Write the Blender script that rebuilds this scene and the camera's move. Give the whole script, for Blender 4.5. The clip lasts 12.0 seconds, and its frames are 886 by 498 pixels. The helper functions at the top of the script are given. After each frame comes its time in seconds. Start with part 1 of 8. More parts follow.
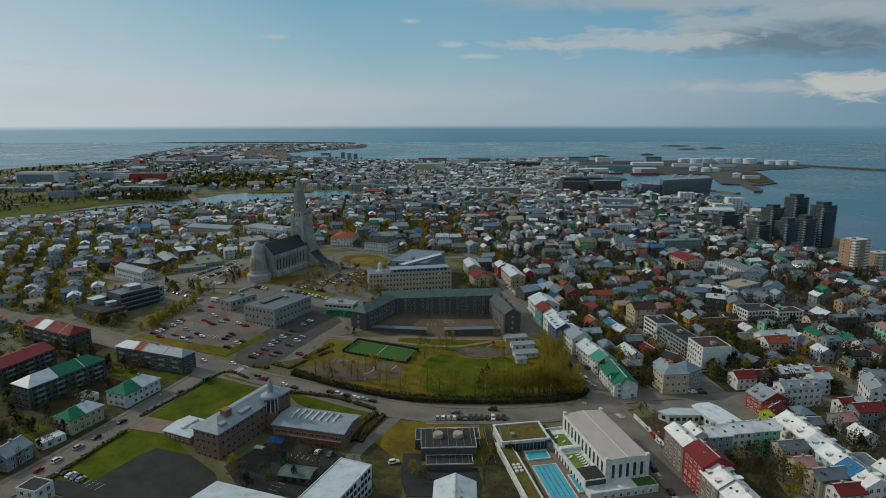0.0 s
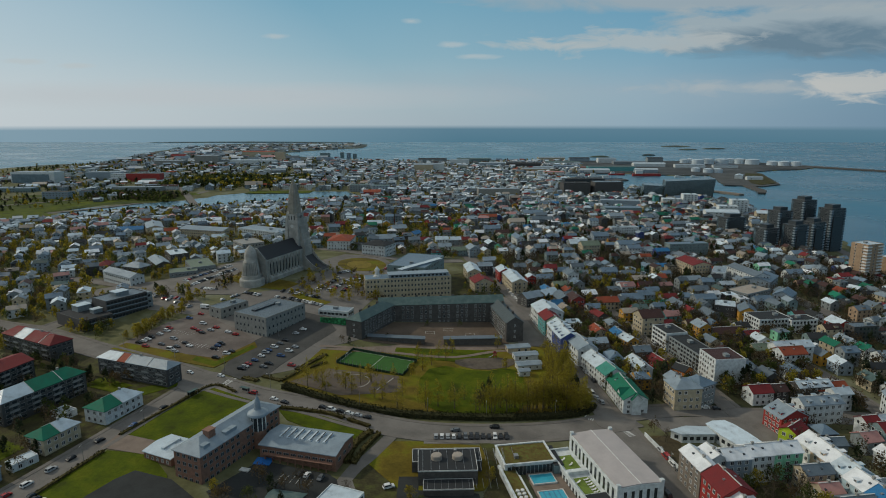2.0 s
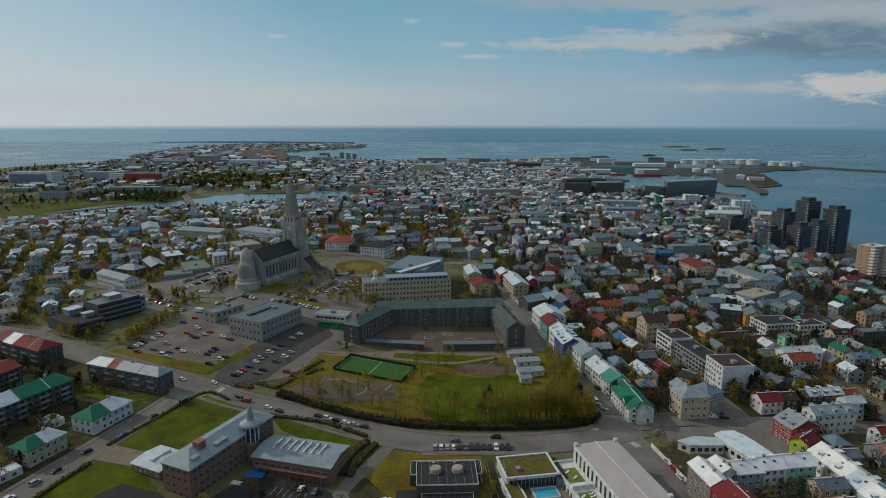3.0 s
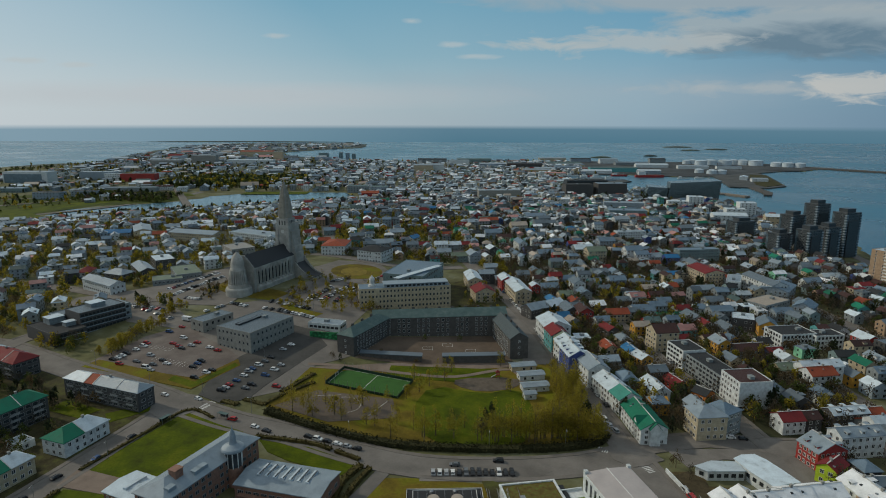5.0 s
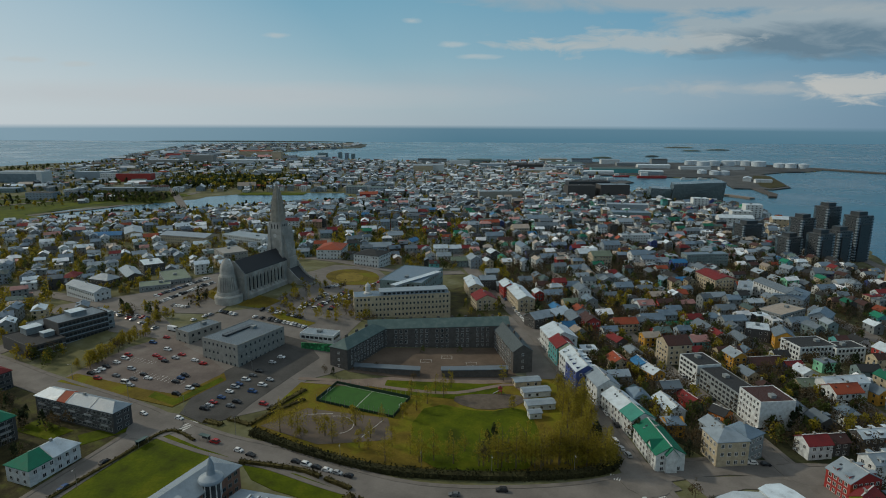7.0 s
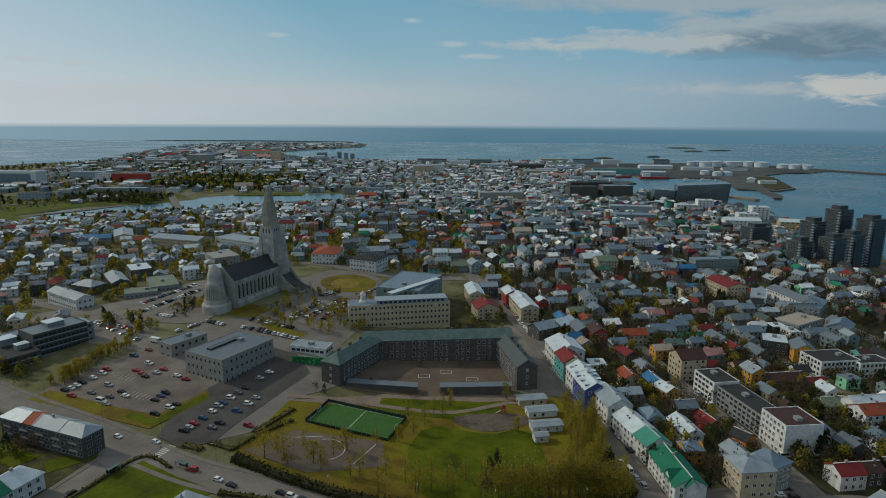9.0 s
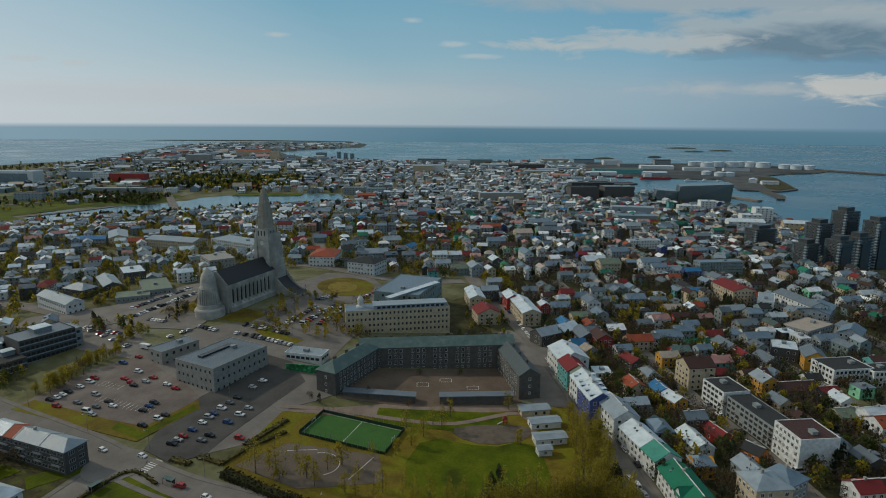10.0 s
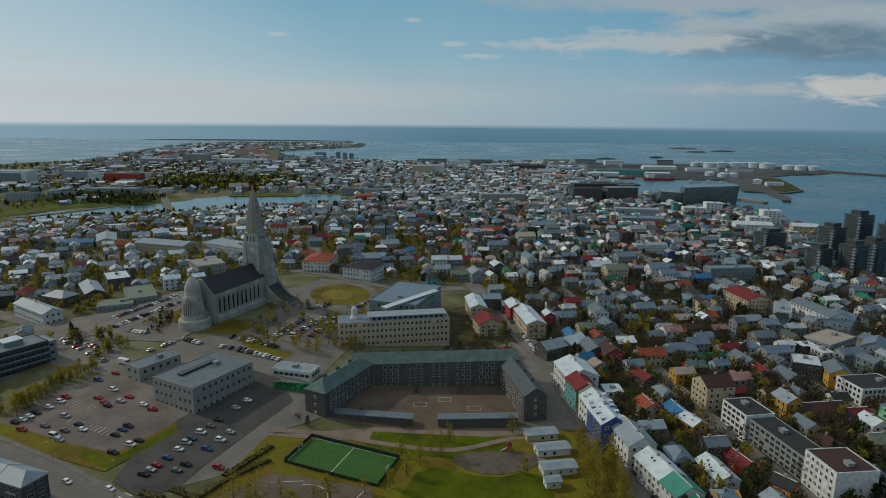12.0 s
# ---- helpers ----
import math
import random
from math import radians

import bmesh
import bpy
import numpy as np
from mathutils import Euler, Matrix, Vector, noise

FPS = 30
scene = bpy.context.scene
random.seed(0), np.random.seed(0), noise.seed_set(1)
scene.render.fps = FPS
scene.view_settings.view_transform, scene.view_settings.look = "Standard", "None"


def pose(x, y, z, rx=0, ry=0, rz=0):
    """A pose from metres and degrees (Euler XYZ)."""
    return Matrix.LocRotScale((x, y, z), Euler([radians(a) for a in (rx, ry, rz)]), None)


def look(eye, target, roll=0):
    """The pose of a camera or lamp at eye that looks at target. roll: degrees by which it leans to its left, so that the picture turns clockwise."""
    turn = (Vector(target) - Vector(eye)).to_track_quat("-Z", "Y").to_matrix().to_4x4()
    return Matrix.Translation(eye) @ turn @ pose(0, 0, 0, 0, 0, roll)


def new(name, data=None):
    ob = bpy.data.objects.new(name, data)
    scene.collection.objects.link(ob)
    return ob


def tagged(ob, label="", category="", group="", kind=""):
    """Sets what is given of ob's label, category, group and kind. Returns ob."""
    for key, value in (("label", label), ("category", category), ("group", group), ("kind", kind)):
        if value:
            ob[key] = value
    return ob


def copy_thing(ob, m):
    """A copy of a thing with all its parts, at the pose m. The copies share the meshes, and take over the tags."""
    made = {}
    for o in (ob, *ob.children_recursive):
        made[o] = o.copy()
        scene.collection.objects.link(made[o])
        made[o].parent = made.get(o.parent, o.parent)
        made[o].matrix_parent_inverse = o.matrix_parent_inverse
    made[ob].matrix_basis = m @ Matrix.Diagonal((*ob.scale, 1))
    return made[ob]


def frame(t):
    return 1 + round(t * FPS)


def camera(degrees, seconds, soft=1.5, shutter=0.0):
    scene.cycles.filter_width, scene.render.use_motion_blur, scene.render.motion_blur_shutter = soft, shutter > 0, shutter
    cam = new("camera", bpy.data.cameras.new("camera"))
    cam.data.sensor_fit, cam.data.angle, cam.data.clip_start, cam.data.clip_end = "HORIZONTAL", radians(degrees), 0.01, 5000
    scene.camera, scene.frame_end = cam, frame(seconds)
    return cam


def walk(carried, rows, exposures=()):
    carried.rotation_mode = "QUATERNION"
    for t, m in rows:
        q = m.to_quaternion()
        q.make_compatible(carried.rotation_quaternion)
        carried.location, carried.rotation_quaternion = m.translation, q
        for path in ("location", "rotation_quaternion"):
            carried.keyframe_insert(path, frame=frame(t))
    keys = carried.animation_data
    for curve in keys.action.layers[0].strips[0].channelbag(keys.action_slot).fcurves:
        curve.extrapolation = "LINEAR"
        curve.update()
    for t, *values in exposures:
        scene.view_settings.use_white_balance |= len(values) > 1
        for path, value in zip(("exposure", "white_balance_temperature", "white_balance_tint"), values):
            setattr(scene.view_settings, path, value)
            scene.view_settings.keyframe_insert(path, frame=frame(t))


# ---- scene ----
cam = camera(72.00, 12.0, 1.0)
walk(cam, [
    (0.0, look((0.00, 0.00, 121.00), (0.00, 489.43, 18.72), -0.085)),
    (1.0, look((0.16, 8.59, 120.94), (0.24, 498.02, 18.68), -0.034)),
    (2.0, look((0.32, 17.51, 120.88), (0.47, 506.95, 18.63), 0.018)),
    (3.0, look((0.48, 26.76, 120.82), (0.70, 516.19, 18.57), 0.069)),
    (4.0, look((0.65, 36.32, 120.76), (0.92, 525.75, 18.50), 0.121)),
    (5.0, look((0.83, 46.18, 120.70), (1.14, 535.61, 18.41), 0.172)),
    (6.0, look((1.01, 56.34, 120.64), (1.36, 545.76, 18.32), 0.224)),
    (7.0, look((1.19, 66.79, 120.58), (1.57, 556.20, 18.21), 0.275)),
    (8.0, look((1.39, 77.52, 120.53), (1.77, 566.91, 18.09), 0.327)),
    (9.0, look((1.58, 88.51, 120.47), (1.97, 577.89, 17.96), 0.378)),
    (10.0, look((1.78, 99.76, 120.42), (2.17, 589.12, 17.82), 0.430)),
    (11.0, look((1.99, 111.26, 120.36), (2.35, 600.60, 17.67), 0.481)),
    (12.0, look((2.20, 123.00, 120.31), (2.54, 612.32, 17.50), 0.533)),
], [(0.0, -0.5, 6500, 6), (12.0, -0.5, 6500, 6)])

# ---- light ----
SUN_EL, SUN_AZ = radians(33), radians(-66)          # height, and turn from +y towards +x
sun_dir = Vector((math.sin(SUN_AZ) * math.cos(SUN_EL), math.cos(SUN_AZ) * math.cos(SUN_EL), math.sin(SUN_EL)))
sun = new("sun", bpy.data.lights.new("sun", "SUN"))
sun.data.energy, sun.data.angle, sun.data.color = 2.5, radians(2.0), (1.0, 0.89, 0.72)
sun.matrix_world = look(sun_dir * 900, (0, 0, 0))



def link(tree, a, b):
    tree.links.new(a, b)


def add(tree, kind, **values):
    n = tree.nodes.new(kind)
    for key, value in values.items():
        n.inputs[key].default_value = value
    return n


def ramp(tree, fac, stops):
    n = tree.nodes.new("ShaderNodeValToRGB")
    while len(n.color_ramp.elements) < len(stops):
        n.color_ramp.elements.new(0.5)
    for e, (p, c) in zip(n.color_ramp.elements, stops):
        e.position, e.color = p, (*c, 1)
    link(tree, fac, n.inputs[0])
    return n.outputs[0]


def math_node(tree, op, a, b=None, clamp=False):
    n = tree.nodes.new("ShaderNodeMath")
    n.operation, n.use_clamp = op, clamp
    for i, v in enumerate((a, b)):
        if v is None:
            continue
        if isinstance(v, (int, float)):
            n.inputs[i].default_value = v
        else:
            link(tree, v, n.inputs[i])
    return n.outputs[0]


def mix_rgb(tree, fac, a, b, mode="MIX"):
    n = tree.nodes.new("ShaderNodeMix")
    n.data_type, n.blend_type = "RGBA", mode
    for slot, v in ((0, fac), (6, a), (7, b)):
        if isinstance(v, (int, float)):
            n.inputs[slot].default_value = v
        elif isinstance(v, tuple):
            n.inputs[slot].default_value = (*v, 1)
        else:
            link(tree, v, n.inputs[slot])
    return n.outputs[2]


def build_world():
    world = bpy.data.worlds.new("sky")
    scene.world = world
    world.use_nodes = True
    t = world.node_tree
    t.nodes.clear()
    sky = t.nodes.new("ShaderNodeTexSky")
    sky.sky_type, sky.sun_disc = "NISHITA", False
    sky.sun_elevation, sky.sun_rotation = SUN_EL, SUN_AZ
    sky.altitude, sky.air_density, sky.dust_density, sky.ozone_density = 100, 1.0, 1.2, 2.0
    coord = t.nodes.new("ShaderNodeTexCoord")
    sep = t.nodes.new("ShaderNodeSeparateXYZ")
    link(t, coord.outputs["Generated"], sep.inputs[0])
    z = sep.outputs[2]
    base = mix_rgb(t, 1.0, sky.outputs[0], (0.72, 1.0, 1.12), "MULTIPLY")
    # teal ahead, paling to horizon and sun's side; unseen overhead brightened to lift shadows
    tint = ramp(t, z, [(0.0, (4.7, 5.7, 6.6)), (0.045, (4.6, 5.7, 6.6)), (0.10, (3.2, 5.1, 6.3)), (0.19, (2.1, 4.4, 5.9)), (0.34, (5.0, 5.5, 5.8)), (1.0, (6.3, 6.5, 6.5))])
    base = mix_rgb(t, 0.85, base, tint)
    base = mix_rgb(t, 1.0, base, ramp(t, sep.outputs[0], [(0.0, (1, 1, 1)), (0.3, (0.80, 0.90, 0.97)), (0.62, (0.45, 0.60, 0.735))]), "MULTIPLY")
    sunward = ramp(t, math_node(t, "SUBTRACT", math_node(t, "MULTIPLY", sep.outputs[0], -1.0), math_node(t, "MULTIPLY", z, 1.2)), [(0.0, (0, 0, 0)), (0.6, (1, 1, 1))])
    base = mix_rgb(t, math_node(t, "MULTIPLY", sunward, 0.6), base, (7.6, 7.9, 8.4))
    # plane coordinates of the view ahead: across, and up from the horizon
    ahead = math_node(t, "MAXIMUM", sep.outputs[1], 0.2)
    across, up = math_node(t, "DIVIDE", sep.outputs[0], ahead), math_node(t, "DIVIDE", z, ahead)
    flat = t.nodes.new("ShaderNodeCombineXYZ")
    link(t, across, flat.inputs[0])
    link(t, math_node(t, "MULTIPLY", up, 3.4), flat.inputs[1])

    def ragged(scale, seed, detail, rough):
        nz = add(t, "ShaderNodeTexNoise", Scale=scale, Detail=detail, Roughness=rough, Distortion=0.6)
        mp = add(t, "ShaderNodeMapping", Location=(seed, seed * 0.7, seed))
        link(t, flat.outputs[0], mp.inputs[0])
        link(t, mp.outputs[0], nz.inputs[0])
        return math_node(t, "SUBTRACT", nz.outputs[0], 0.5)

    coarse, torn = ragged(5.5, 2.3, 9, 0.6), ragged(13.0, 7.1, 8, 0.62)

    def bank(cx, cz, rx, rz, amp, edge):
        dx = math_node(t, "DIVIDE", math_node(t, "SUBTRACT", across, cx), rx)
        dz = math_node(t, "DIVIDE", math_node(t, "SUBTRACT", up, cz), rz)
        d = math_node(t, "SQRT", math_node(t, "ADD", math_node(t, "MULTIPLY", dx, dx), math_node(t, "MULTIPLY", dz, dz)))
        return math_node(t, "ADD", math_node(t, "SUBTRACT", 1.0, d), math_node(t, "MULTIPLY", edge, amp))

    def cloud(base, field, stops, colour, share):
        cover = ramp(t, field, [(stops[0], (0, 0, 0)), (stops[1], (1, 1, 1))])
        return mix_rgb(t, math_node(t, "MULTIPLY", cover, share), base, colour)

    # thin pale veil low over the sea, then the bank of cloud with its torn bright edges
    base = cloud(base, bank(-0.42, 0.040, 0.62, 0.026, 0.9, coarse), (0.0, 0.75), (6.0, 6.2, 6.6), 0.5)
    base = cloud(base, bank(0.30, 0.050, 0.5, 0.034, 1.6, coarse), (0.0, 0.9), (4.0, 4.7, 5.5), 0.3)
    base = cloud(base, bank(0.46, 0.183, 0.42, 0.020, 1.9, coarse), (0.05, 0.6), (4.1, 4.7, 5.2), 0.8)
    base = cloud(base, bank(0.60, 0.142, 0.30, 0.040, 1.9, coarse), (0.02, 0.34), (4.3, 4.9, 5.3), 0.8)
    base = cloud(base, bank(0.62, 0.124, 0.30, 0.034, 1.7, coarse), (0.08, 0.62), mix_rgb(t, ramp(t, torn, [(0.0, (0, 0, 0)), (0.16, (1, 1, 1))]), (1.45, 2.4, 3.3), (2.2, 3.1, 3.9)), 0.9)
    base = cloud(base, bank(0.29, 0.122, 0.22, 0.023, 2.6, torn), (0.08, 0.62), (5.2, 5.6, 5.8), 0.75)
    base = cloud(base, bank(0.14, 0.118, 0.12, 0.012, 2.6, torn), (0.1, 0.6), (5.2, 5.7, 5.9), 0.7)
    base = cloud(base, bank(0.50, 0.054, 0.20, 0.014, 2.2, torn), (0.05, 0.7), (5.2, 5.5, 5.7), 0.6)
    base = cloud(base, bank(0.66, 0.056, 0.125, 0.030, 2.6, torn), (0.12, 0.6), (6.3, 6.3, 6.2), 0.85)
    for wx, wz, wr in ((0.02, 0.1185, 0.032), (0.055, 0.1005, 0.045), (-0.26, 0.1305, 0.03), (-0.575, 0.0865, 0.03), (-0.66, 0.093, 0.04), (-0.05, 0.153, 0.02)):
        base = cloud(base, bank(wx, wz, wr, 0.0055, 1.8, torn), (0.0, 0.7), (5.9, 6.3, 6.5), 0.55)
    # open sea to the horizon below
    under = ramp(t, math_node(t, "MULTIPLY", math_node(t, "ADD", z, 0.0118), 150.0, True), [(0.0, (1, 1, 1)), (1.0, (0, 0, 0))])
    depth = math_node(t, "MULTIPLY", math_node(t, "ADD", z, 0.0076), -40.0, True)
    sea = mix_rgb(t, depth, (1.35, 2.55, 3.5), (1.0, 2.2, 3.1))
    sea = mix_rgb(t, math_node(t, "MULTIPLY", sunward, 0.62), sea, (3.6, 4.9, 5.9))
    base = mix_rgb(t, under, base, sea)
    bg = add(t, "ShaderNodeBackground", Strength=0.115)
    link(t, base, bg.inputs[0])
    out = t.nodes.new("ShaderNodeOutputWorld")
    link(t, bg.outputs[0], out.inputs[0])


build_world()


# ---- materials ----
def material(name, colour, rough=0.7, metal=0.0, scale=0.6, vary=0.25, fine=6.0, bump=0.15, second=None, island=False, each=0.0, spec=0.4):
    """Colour broken at two scales, a second tint in patches, and a fine relief."""
    m = bpy.data.materials.new(name)
    m.use_nodes = True
    t = m.node_tree
    b = t.nodes["Principled BSDF"]
    coord = t.nodes.new("ShaderNodeTexCoord")
    geo = t.nodes.new("ShaderNodeNewGeometry")
    n1 = add(t, "ShaderNodeTexNoise", Scale=scale, Detail=5.0, Roughness=0.6)
    n2 = add(t, "ShaderNodeTexNoise", Scale=fine, Detail=4.0, Roughness=0.6)
    link(t, geo.outputs["Position"], n1.inputs[0])
    link(t, geo.outputs["Position"], n2.inputs[0])
    dark = tuple(c * (1 - vary) for c in colour)
    light = tuple(min(1, c * (1 + vary * 0.7)) for c in (second or colour))
    col = ramp(t, n1.outputs[0], [(0.32, dark), (0.5, colour), (0.68, light)])
    grain = ramp(t, n2.outputs[0], [(0.3, (1 - vary * 0.6,) * 3), (0.7, (1.0,) * 3)])
    col = mix_rgb(t, 1.0, col, grain, "MULTIPLY")
    if island or each:
        src = geo.outputs["Random Per Island"]
        col = mix_rgb(t, 1.0, col, ramp(t, src, [(0.0, (1 - each,) * 3), (1.0, (1 + each * 0.6,) * 3)]), "MULTIPLY")
    link(t, col, b.inputs["Base Color"])
    r = ramp(t, n1.outputs[0], [(0.3, (max(0.05, rough - 0.1),) * 3), (0.7, (min(1, rough + 0.1),) * 3)])
    link(t, r, b.inputs["Roughness"])
    b.inputs["Metallic"].default_value = metal
    b.inputs["Specular IOR Level"].default_value = spec if rough < 0.9 else min(spec, 0.12)
    if bump:
        bp = add(t, "ShaderNodeBump", Strength=bump, Distance=0.1)
        link(t, n2.outputs[0], bp.inputs["Height"])
        link(t, bp.outputs[0], b.inputs["Normal"])
    return m


def ribbed(name, colour, rough=0.45, pitch=0.6, metal=0.0, vary=0.18, second=None):
    """Corrugated roof sheet: ribs across x and y in the part's own space, with stains."""
    m = material(name, colour, rough, metal, 0.25, vary, 3.0, 0.0, second, each=0.34, spec=0.22)
    t = m.node_tree
    b = t.nodes["Principled BSDF"]
    coord = t.nodes.new("ShaderNodeTexCoord")
    w = add(t, "ShaderNodeTexWave", Scale=1.0 / pitch, Distortion=0.0)
    w.bands_direction = "X"
    link(t, coord.outputs["Object"], w.inputs[0])
    bp = add(t, "ShaderNodeBump", Strength=0.35, Distance=0.06)
    link(t, w.outputs[1], bp.inputs["Height"])
    link(t, bp.outputs[0], b.inputs["Normal"])
    return m


ROOF = dict(
    bright=ribbed("fresh white roof sheet", (0.74, 0.76, 0.78), 0.4),
    white=ribbed("white roof sheet", (0.52, 0.60, 0.655), 0.34),
    light=ribbed("pale grey roof sheet", (0.245, 0.30, 0.345), 0.4),
    grey=ribbed("grey roof sheet", (0.125, 0.16, 0.19), 0.38),
    dark=ribbed("dark roof felt", (0.034, 0.037, 0.04), 0.85),
    red=ribbed("red roof sheet", (0.17, 0.022, 0.024), 0.75),
    orange=ribbed("orange red roof sheet", (0.27, 0.062, 0.03), 0.75),
    brown=ribbed("brown roof sheet", (0.06, 0.028, 0.024), 0.6),
    blue=ribbed("blue roof sheet", (0.03, 0.16, 0.34), 0.45),
    bluegrey=ribbed("blue grey roof sheet", (0.14, 0.20, 0.26), 0.45),
    green=ribbed("green roof sheet", (0.012, 0.15, 0.09), 0.75),
    greengrey=ribbed("pale green roof sheet", (0.15, 0.19, 0.14), 0.6),
    copper=ribbed("weathered green roof sheet", (0.078, 0.128, 0.126), 0.65, second=(0.11, 0.15, 0.14)),
    pink=ribbed("faded red roof sheet", (0.42, 0.22, 0.20), 0.6),
    beige=ribbed("sand roof sheet", (0.36, 0.31, 0.26), 0.6),
    slate=ribbed("blue grey slate", (0.072, 0.092, 0.10), 0.7),
    turquoise=ribbed("turquoise roof sheet", (0.05, 0.24, 0.19), 0.5),
    concrete=material("concrete roof", (0.26, 0.26, 0.25), 0.85),
)
WALL = dict(
    bright=material("fresh white render", (0.76, 0.76, 0.74), 0.8, each=0.1),
    peach=material("peach render", (0.66, 0.47, 0.32), 0.8),
    paleblue=material("pale blue cladding", (0.42, 0.55, 0.62), 0.7, each=0.12),
    white=material("white render", (0.585, 0.62, 0.625), 0.8, each=0.12),
    cream=material("cream render", (0.45, 0.385, 0.27), 0.8, each=0.18),
    grey=material("grey render", (0.22, 0.25, 0.26), 0.8, each=0.2),
    dark=material("dark shell render", (0.075, 0.075, 0.075), 0.85, each=0.25),
    black=material("black cladding", (0.045, 0.055, 0.062), 0.35, each=0.2),
    bluegrey=material("blue grey cladding", (0.25, 0.31, 0.36), 0.6, each=0.2),
    tealgrey=material("teal grey render", (0.17, 0.24, 0.25), 0.7, each=0.2),
    red=material("red cladding", (0.33, 0.035, 0.03), 0.6, each=0.2),
    blue=material("blue cladding", (0.045, 0.075, 0.24), 0.6),
    teal=material("turquoise render", (0.10, 0.33, 0.34), 0.7),
    ochre=material("ochre render", (0.52, 0.27, 0.035), 0.7, each=0.15),
    orange=material("orange cladding", (0.55, 0.17, 0.03), 0.7),
    lime=material("lime green render", (0.42, 0.55, 0.03), 0.7),
    tan=material("tan render", (0.36, 0.25, 0.16), 0.8),
    greybrown=material("grey brown render", (0.20, 0.17, 0.14), 0.8),
    concrete=material("pale concrete", (0.27, 0.27, 0.25), 0.85, fine=1.6),
    brick=material("red brown brickwork", (0.25, 0.135, 0.095), 0.85, scale=0.9, fine=3.5, vary=0.3),
    mint=material("mint green render", (0.24, 0.58, 0.38), 0.7),
    stone=material("dark stone render", (0.10, 0.095, 0.09), 0.9, fine=2.0),
)
GLASS = material("window glass", (0.035, 0.042, 0.048), 0.12, vary=0.3, bump=0, spec=0.6)
FRAME = material("white window frame", (0.66, 0.66, 0.64), 0.6, bump=0)
TRIM = material("pale trim", (0.55, 0.55, 0.53), 0.7)
DARK_METAL = material("dark metal", (0.03, 0.032, 0.035), 0.5, 0.5)
STEEL = material("galvanised steel", (0.35, 0.36, 0.37), 0.4, 0.7)
DARK_ASPHALT = material("dark yard asphalt", (0.04, 0.043, 0.043), 0.9, scale=0.12, vary=0.3, fine=1.3)
# asphalt toned down to carry the shadow that lies on the lane
SHADED_TAR = material("shaded lane asphalt", (0.078, 0.076, 0.072), 0.9, scale=0.1, vary=0.3, fine=1.3)
ASPHALT = material("asphalt", (0.168, 0.155, 0.142), 0.9, scale=0.07, vary=0.22, fine=1.3, second=(0.182, 0.168, 0.154))
PAVING = material("paving", (0.17, 0.155, 0.14), 0.9, scale=0.2, vary=0.2, fine=2.5)
PINK_PAVING = material("warm paving", (0.21, 0.165, 0.135), 0.9, scale=0.2, vary=0.2, fine=2.5)
LAWN = material("spring lawn", (0.074, 0.100, 0.002), 0.95, scale=0.07, vary=0.5, fine=0.9, second=(0.085, 0.095, 0.005), bump=0.4)
DRY_GRASS = material("dry grass", (0.155, 0.116, 0.016), 0.95, scale=0.06, vary=0.45, fine=0.9, second=(0.12, 0.13, 0.008), bump=0.4)
TURF = material("artificial turf", (0.046, 0.118, 0.030), 0.9, scale=0.3, vary=0.15, fine=4)
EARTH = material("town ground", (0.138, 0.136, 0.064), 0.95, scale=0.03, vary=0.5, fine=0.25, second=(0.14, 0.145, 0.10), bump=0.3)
# bluer stony ground for far off, with the haze put into its colour
HAZED_EARTH = material("hazed stony ground", (0.088, 0.105, 0.10), 0.95, scale=0.012, vary=0.4, fine=0.08, second=(0.10, 0.115, 0.075))
MOSS_ROOF = material("sedum roof", (0.13, 0.10, 0.03), 0.95, scale=0.5, vary=0.35, fine=2.5, second=(0.10, 0.12, 0.03))
LINE = material("white road paint", (0.58, 0.58, 0.56), 0.8)
HEDGE = material("budding hedge", (0.088, 0.074, 0.026), 0.95, scale=0.8, vary=0.4, fine=5, island=True, each=0.4)
LEAF = [material("olive leaves", (0.33, 0.268, 0.03), 0.8, island=True, each=0.5, bump=0),
        material("fresh leaves", (0.09, 0.112, 0.026), 0.8, island=True, each=0.5, bump=0),
        material("bronze buds", (0.125, 0.09, 0.045), 0.8, island=True, each=0.5, bump=0),
        material("dark needles", (0.04, 0.055, 0.025), 0.85, island=True, each=0.5, bump=0),
        material("bare twigs", (0.105, 0.088, 0.062), 0.9, island=True, each=0.4, bump=0)]
for leaf in LEAF:
    tr = leaf.node_tree
    src = tr.nodes["Principled BSDF"]
    glow = tr.nodes.new("ShaderNodeBsdfTranslucent")
    link(tr, src.inputs["Base Color"].links[0].from_socket, glow.inputs[0])
    both = tr.nodes.new("ShaderNodeMixShader")
    both.inputs[0].default_value = 0.55
    link(tr, src.outputs[0], both.inputs[1])
    link(tr, glow.outputs[0], both.inputs[2])
    link(tr, both.outputs[0], tr.nodes["Material Output"].inputs[0])
BARK = material("bark", (0.13, 0.105, 0.07), 0.95)
RUBBER = material("tyre rubber", (0.02, 0.02, 0.02), 0.9, bump=0)
PAINT = [material(n, c, 0.28, bump=0, vary=0.06) for n, c in (
    ("white car paint", (0.68, 0.68, 0.67)), ("silver car paint", (0.36, 0.37, 0.38)), ("grey car paint", (0.12, 0.13, 0.14)),
    ("black car paint", (0.018, 0.019, 0.022)), ("red car paint", (0.34, 0.025, 0.025)), ("blue car paint", (0.03, 0.075, 0.19)))]
QUAY = material("dark quay stone", (0.095, 0.10, 0.10), 0.9, scale=0.02, vary=0.4, fine=0.2)
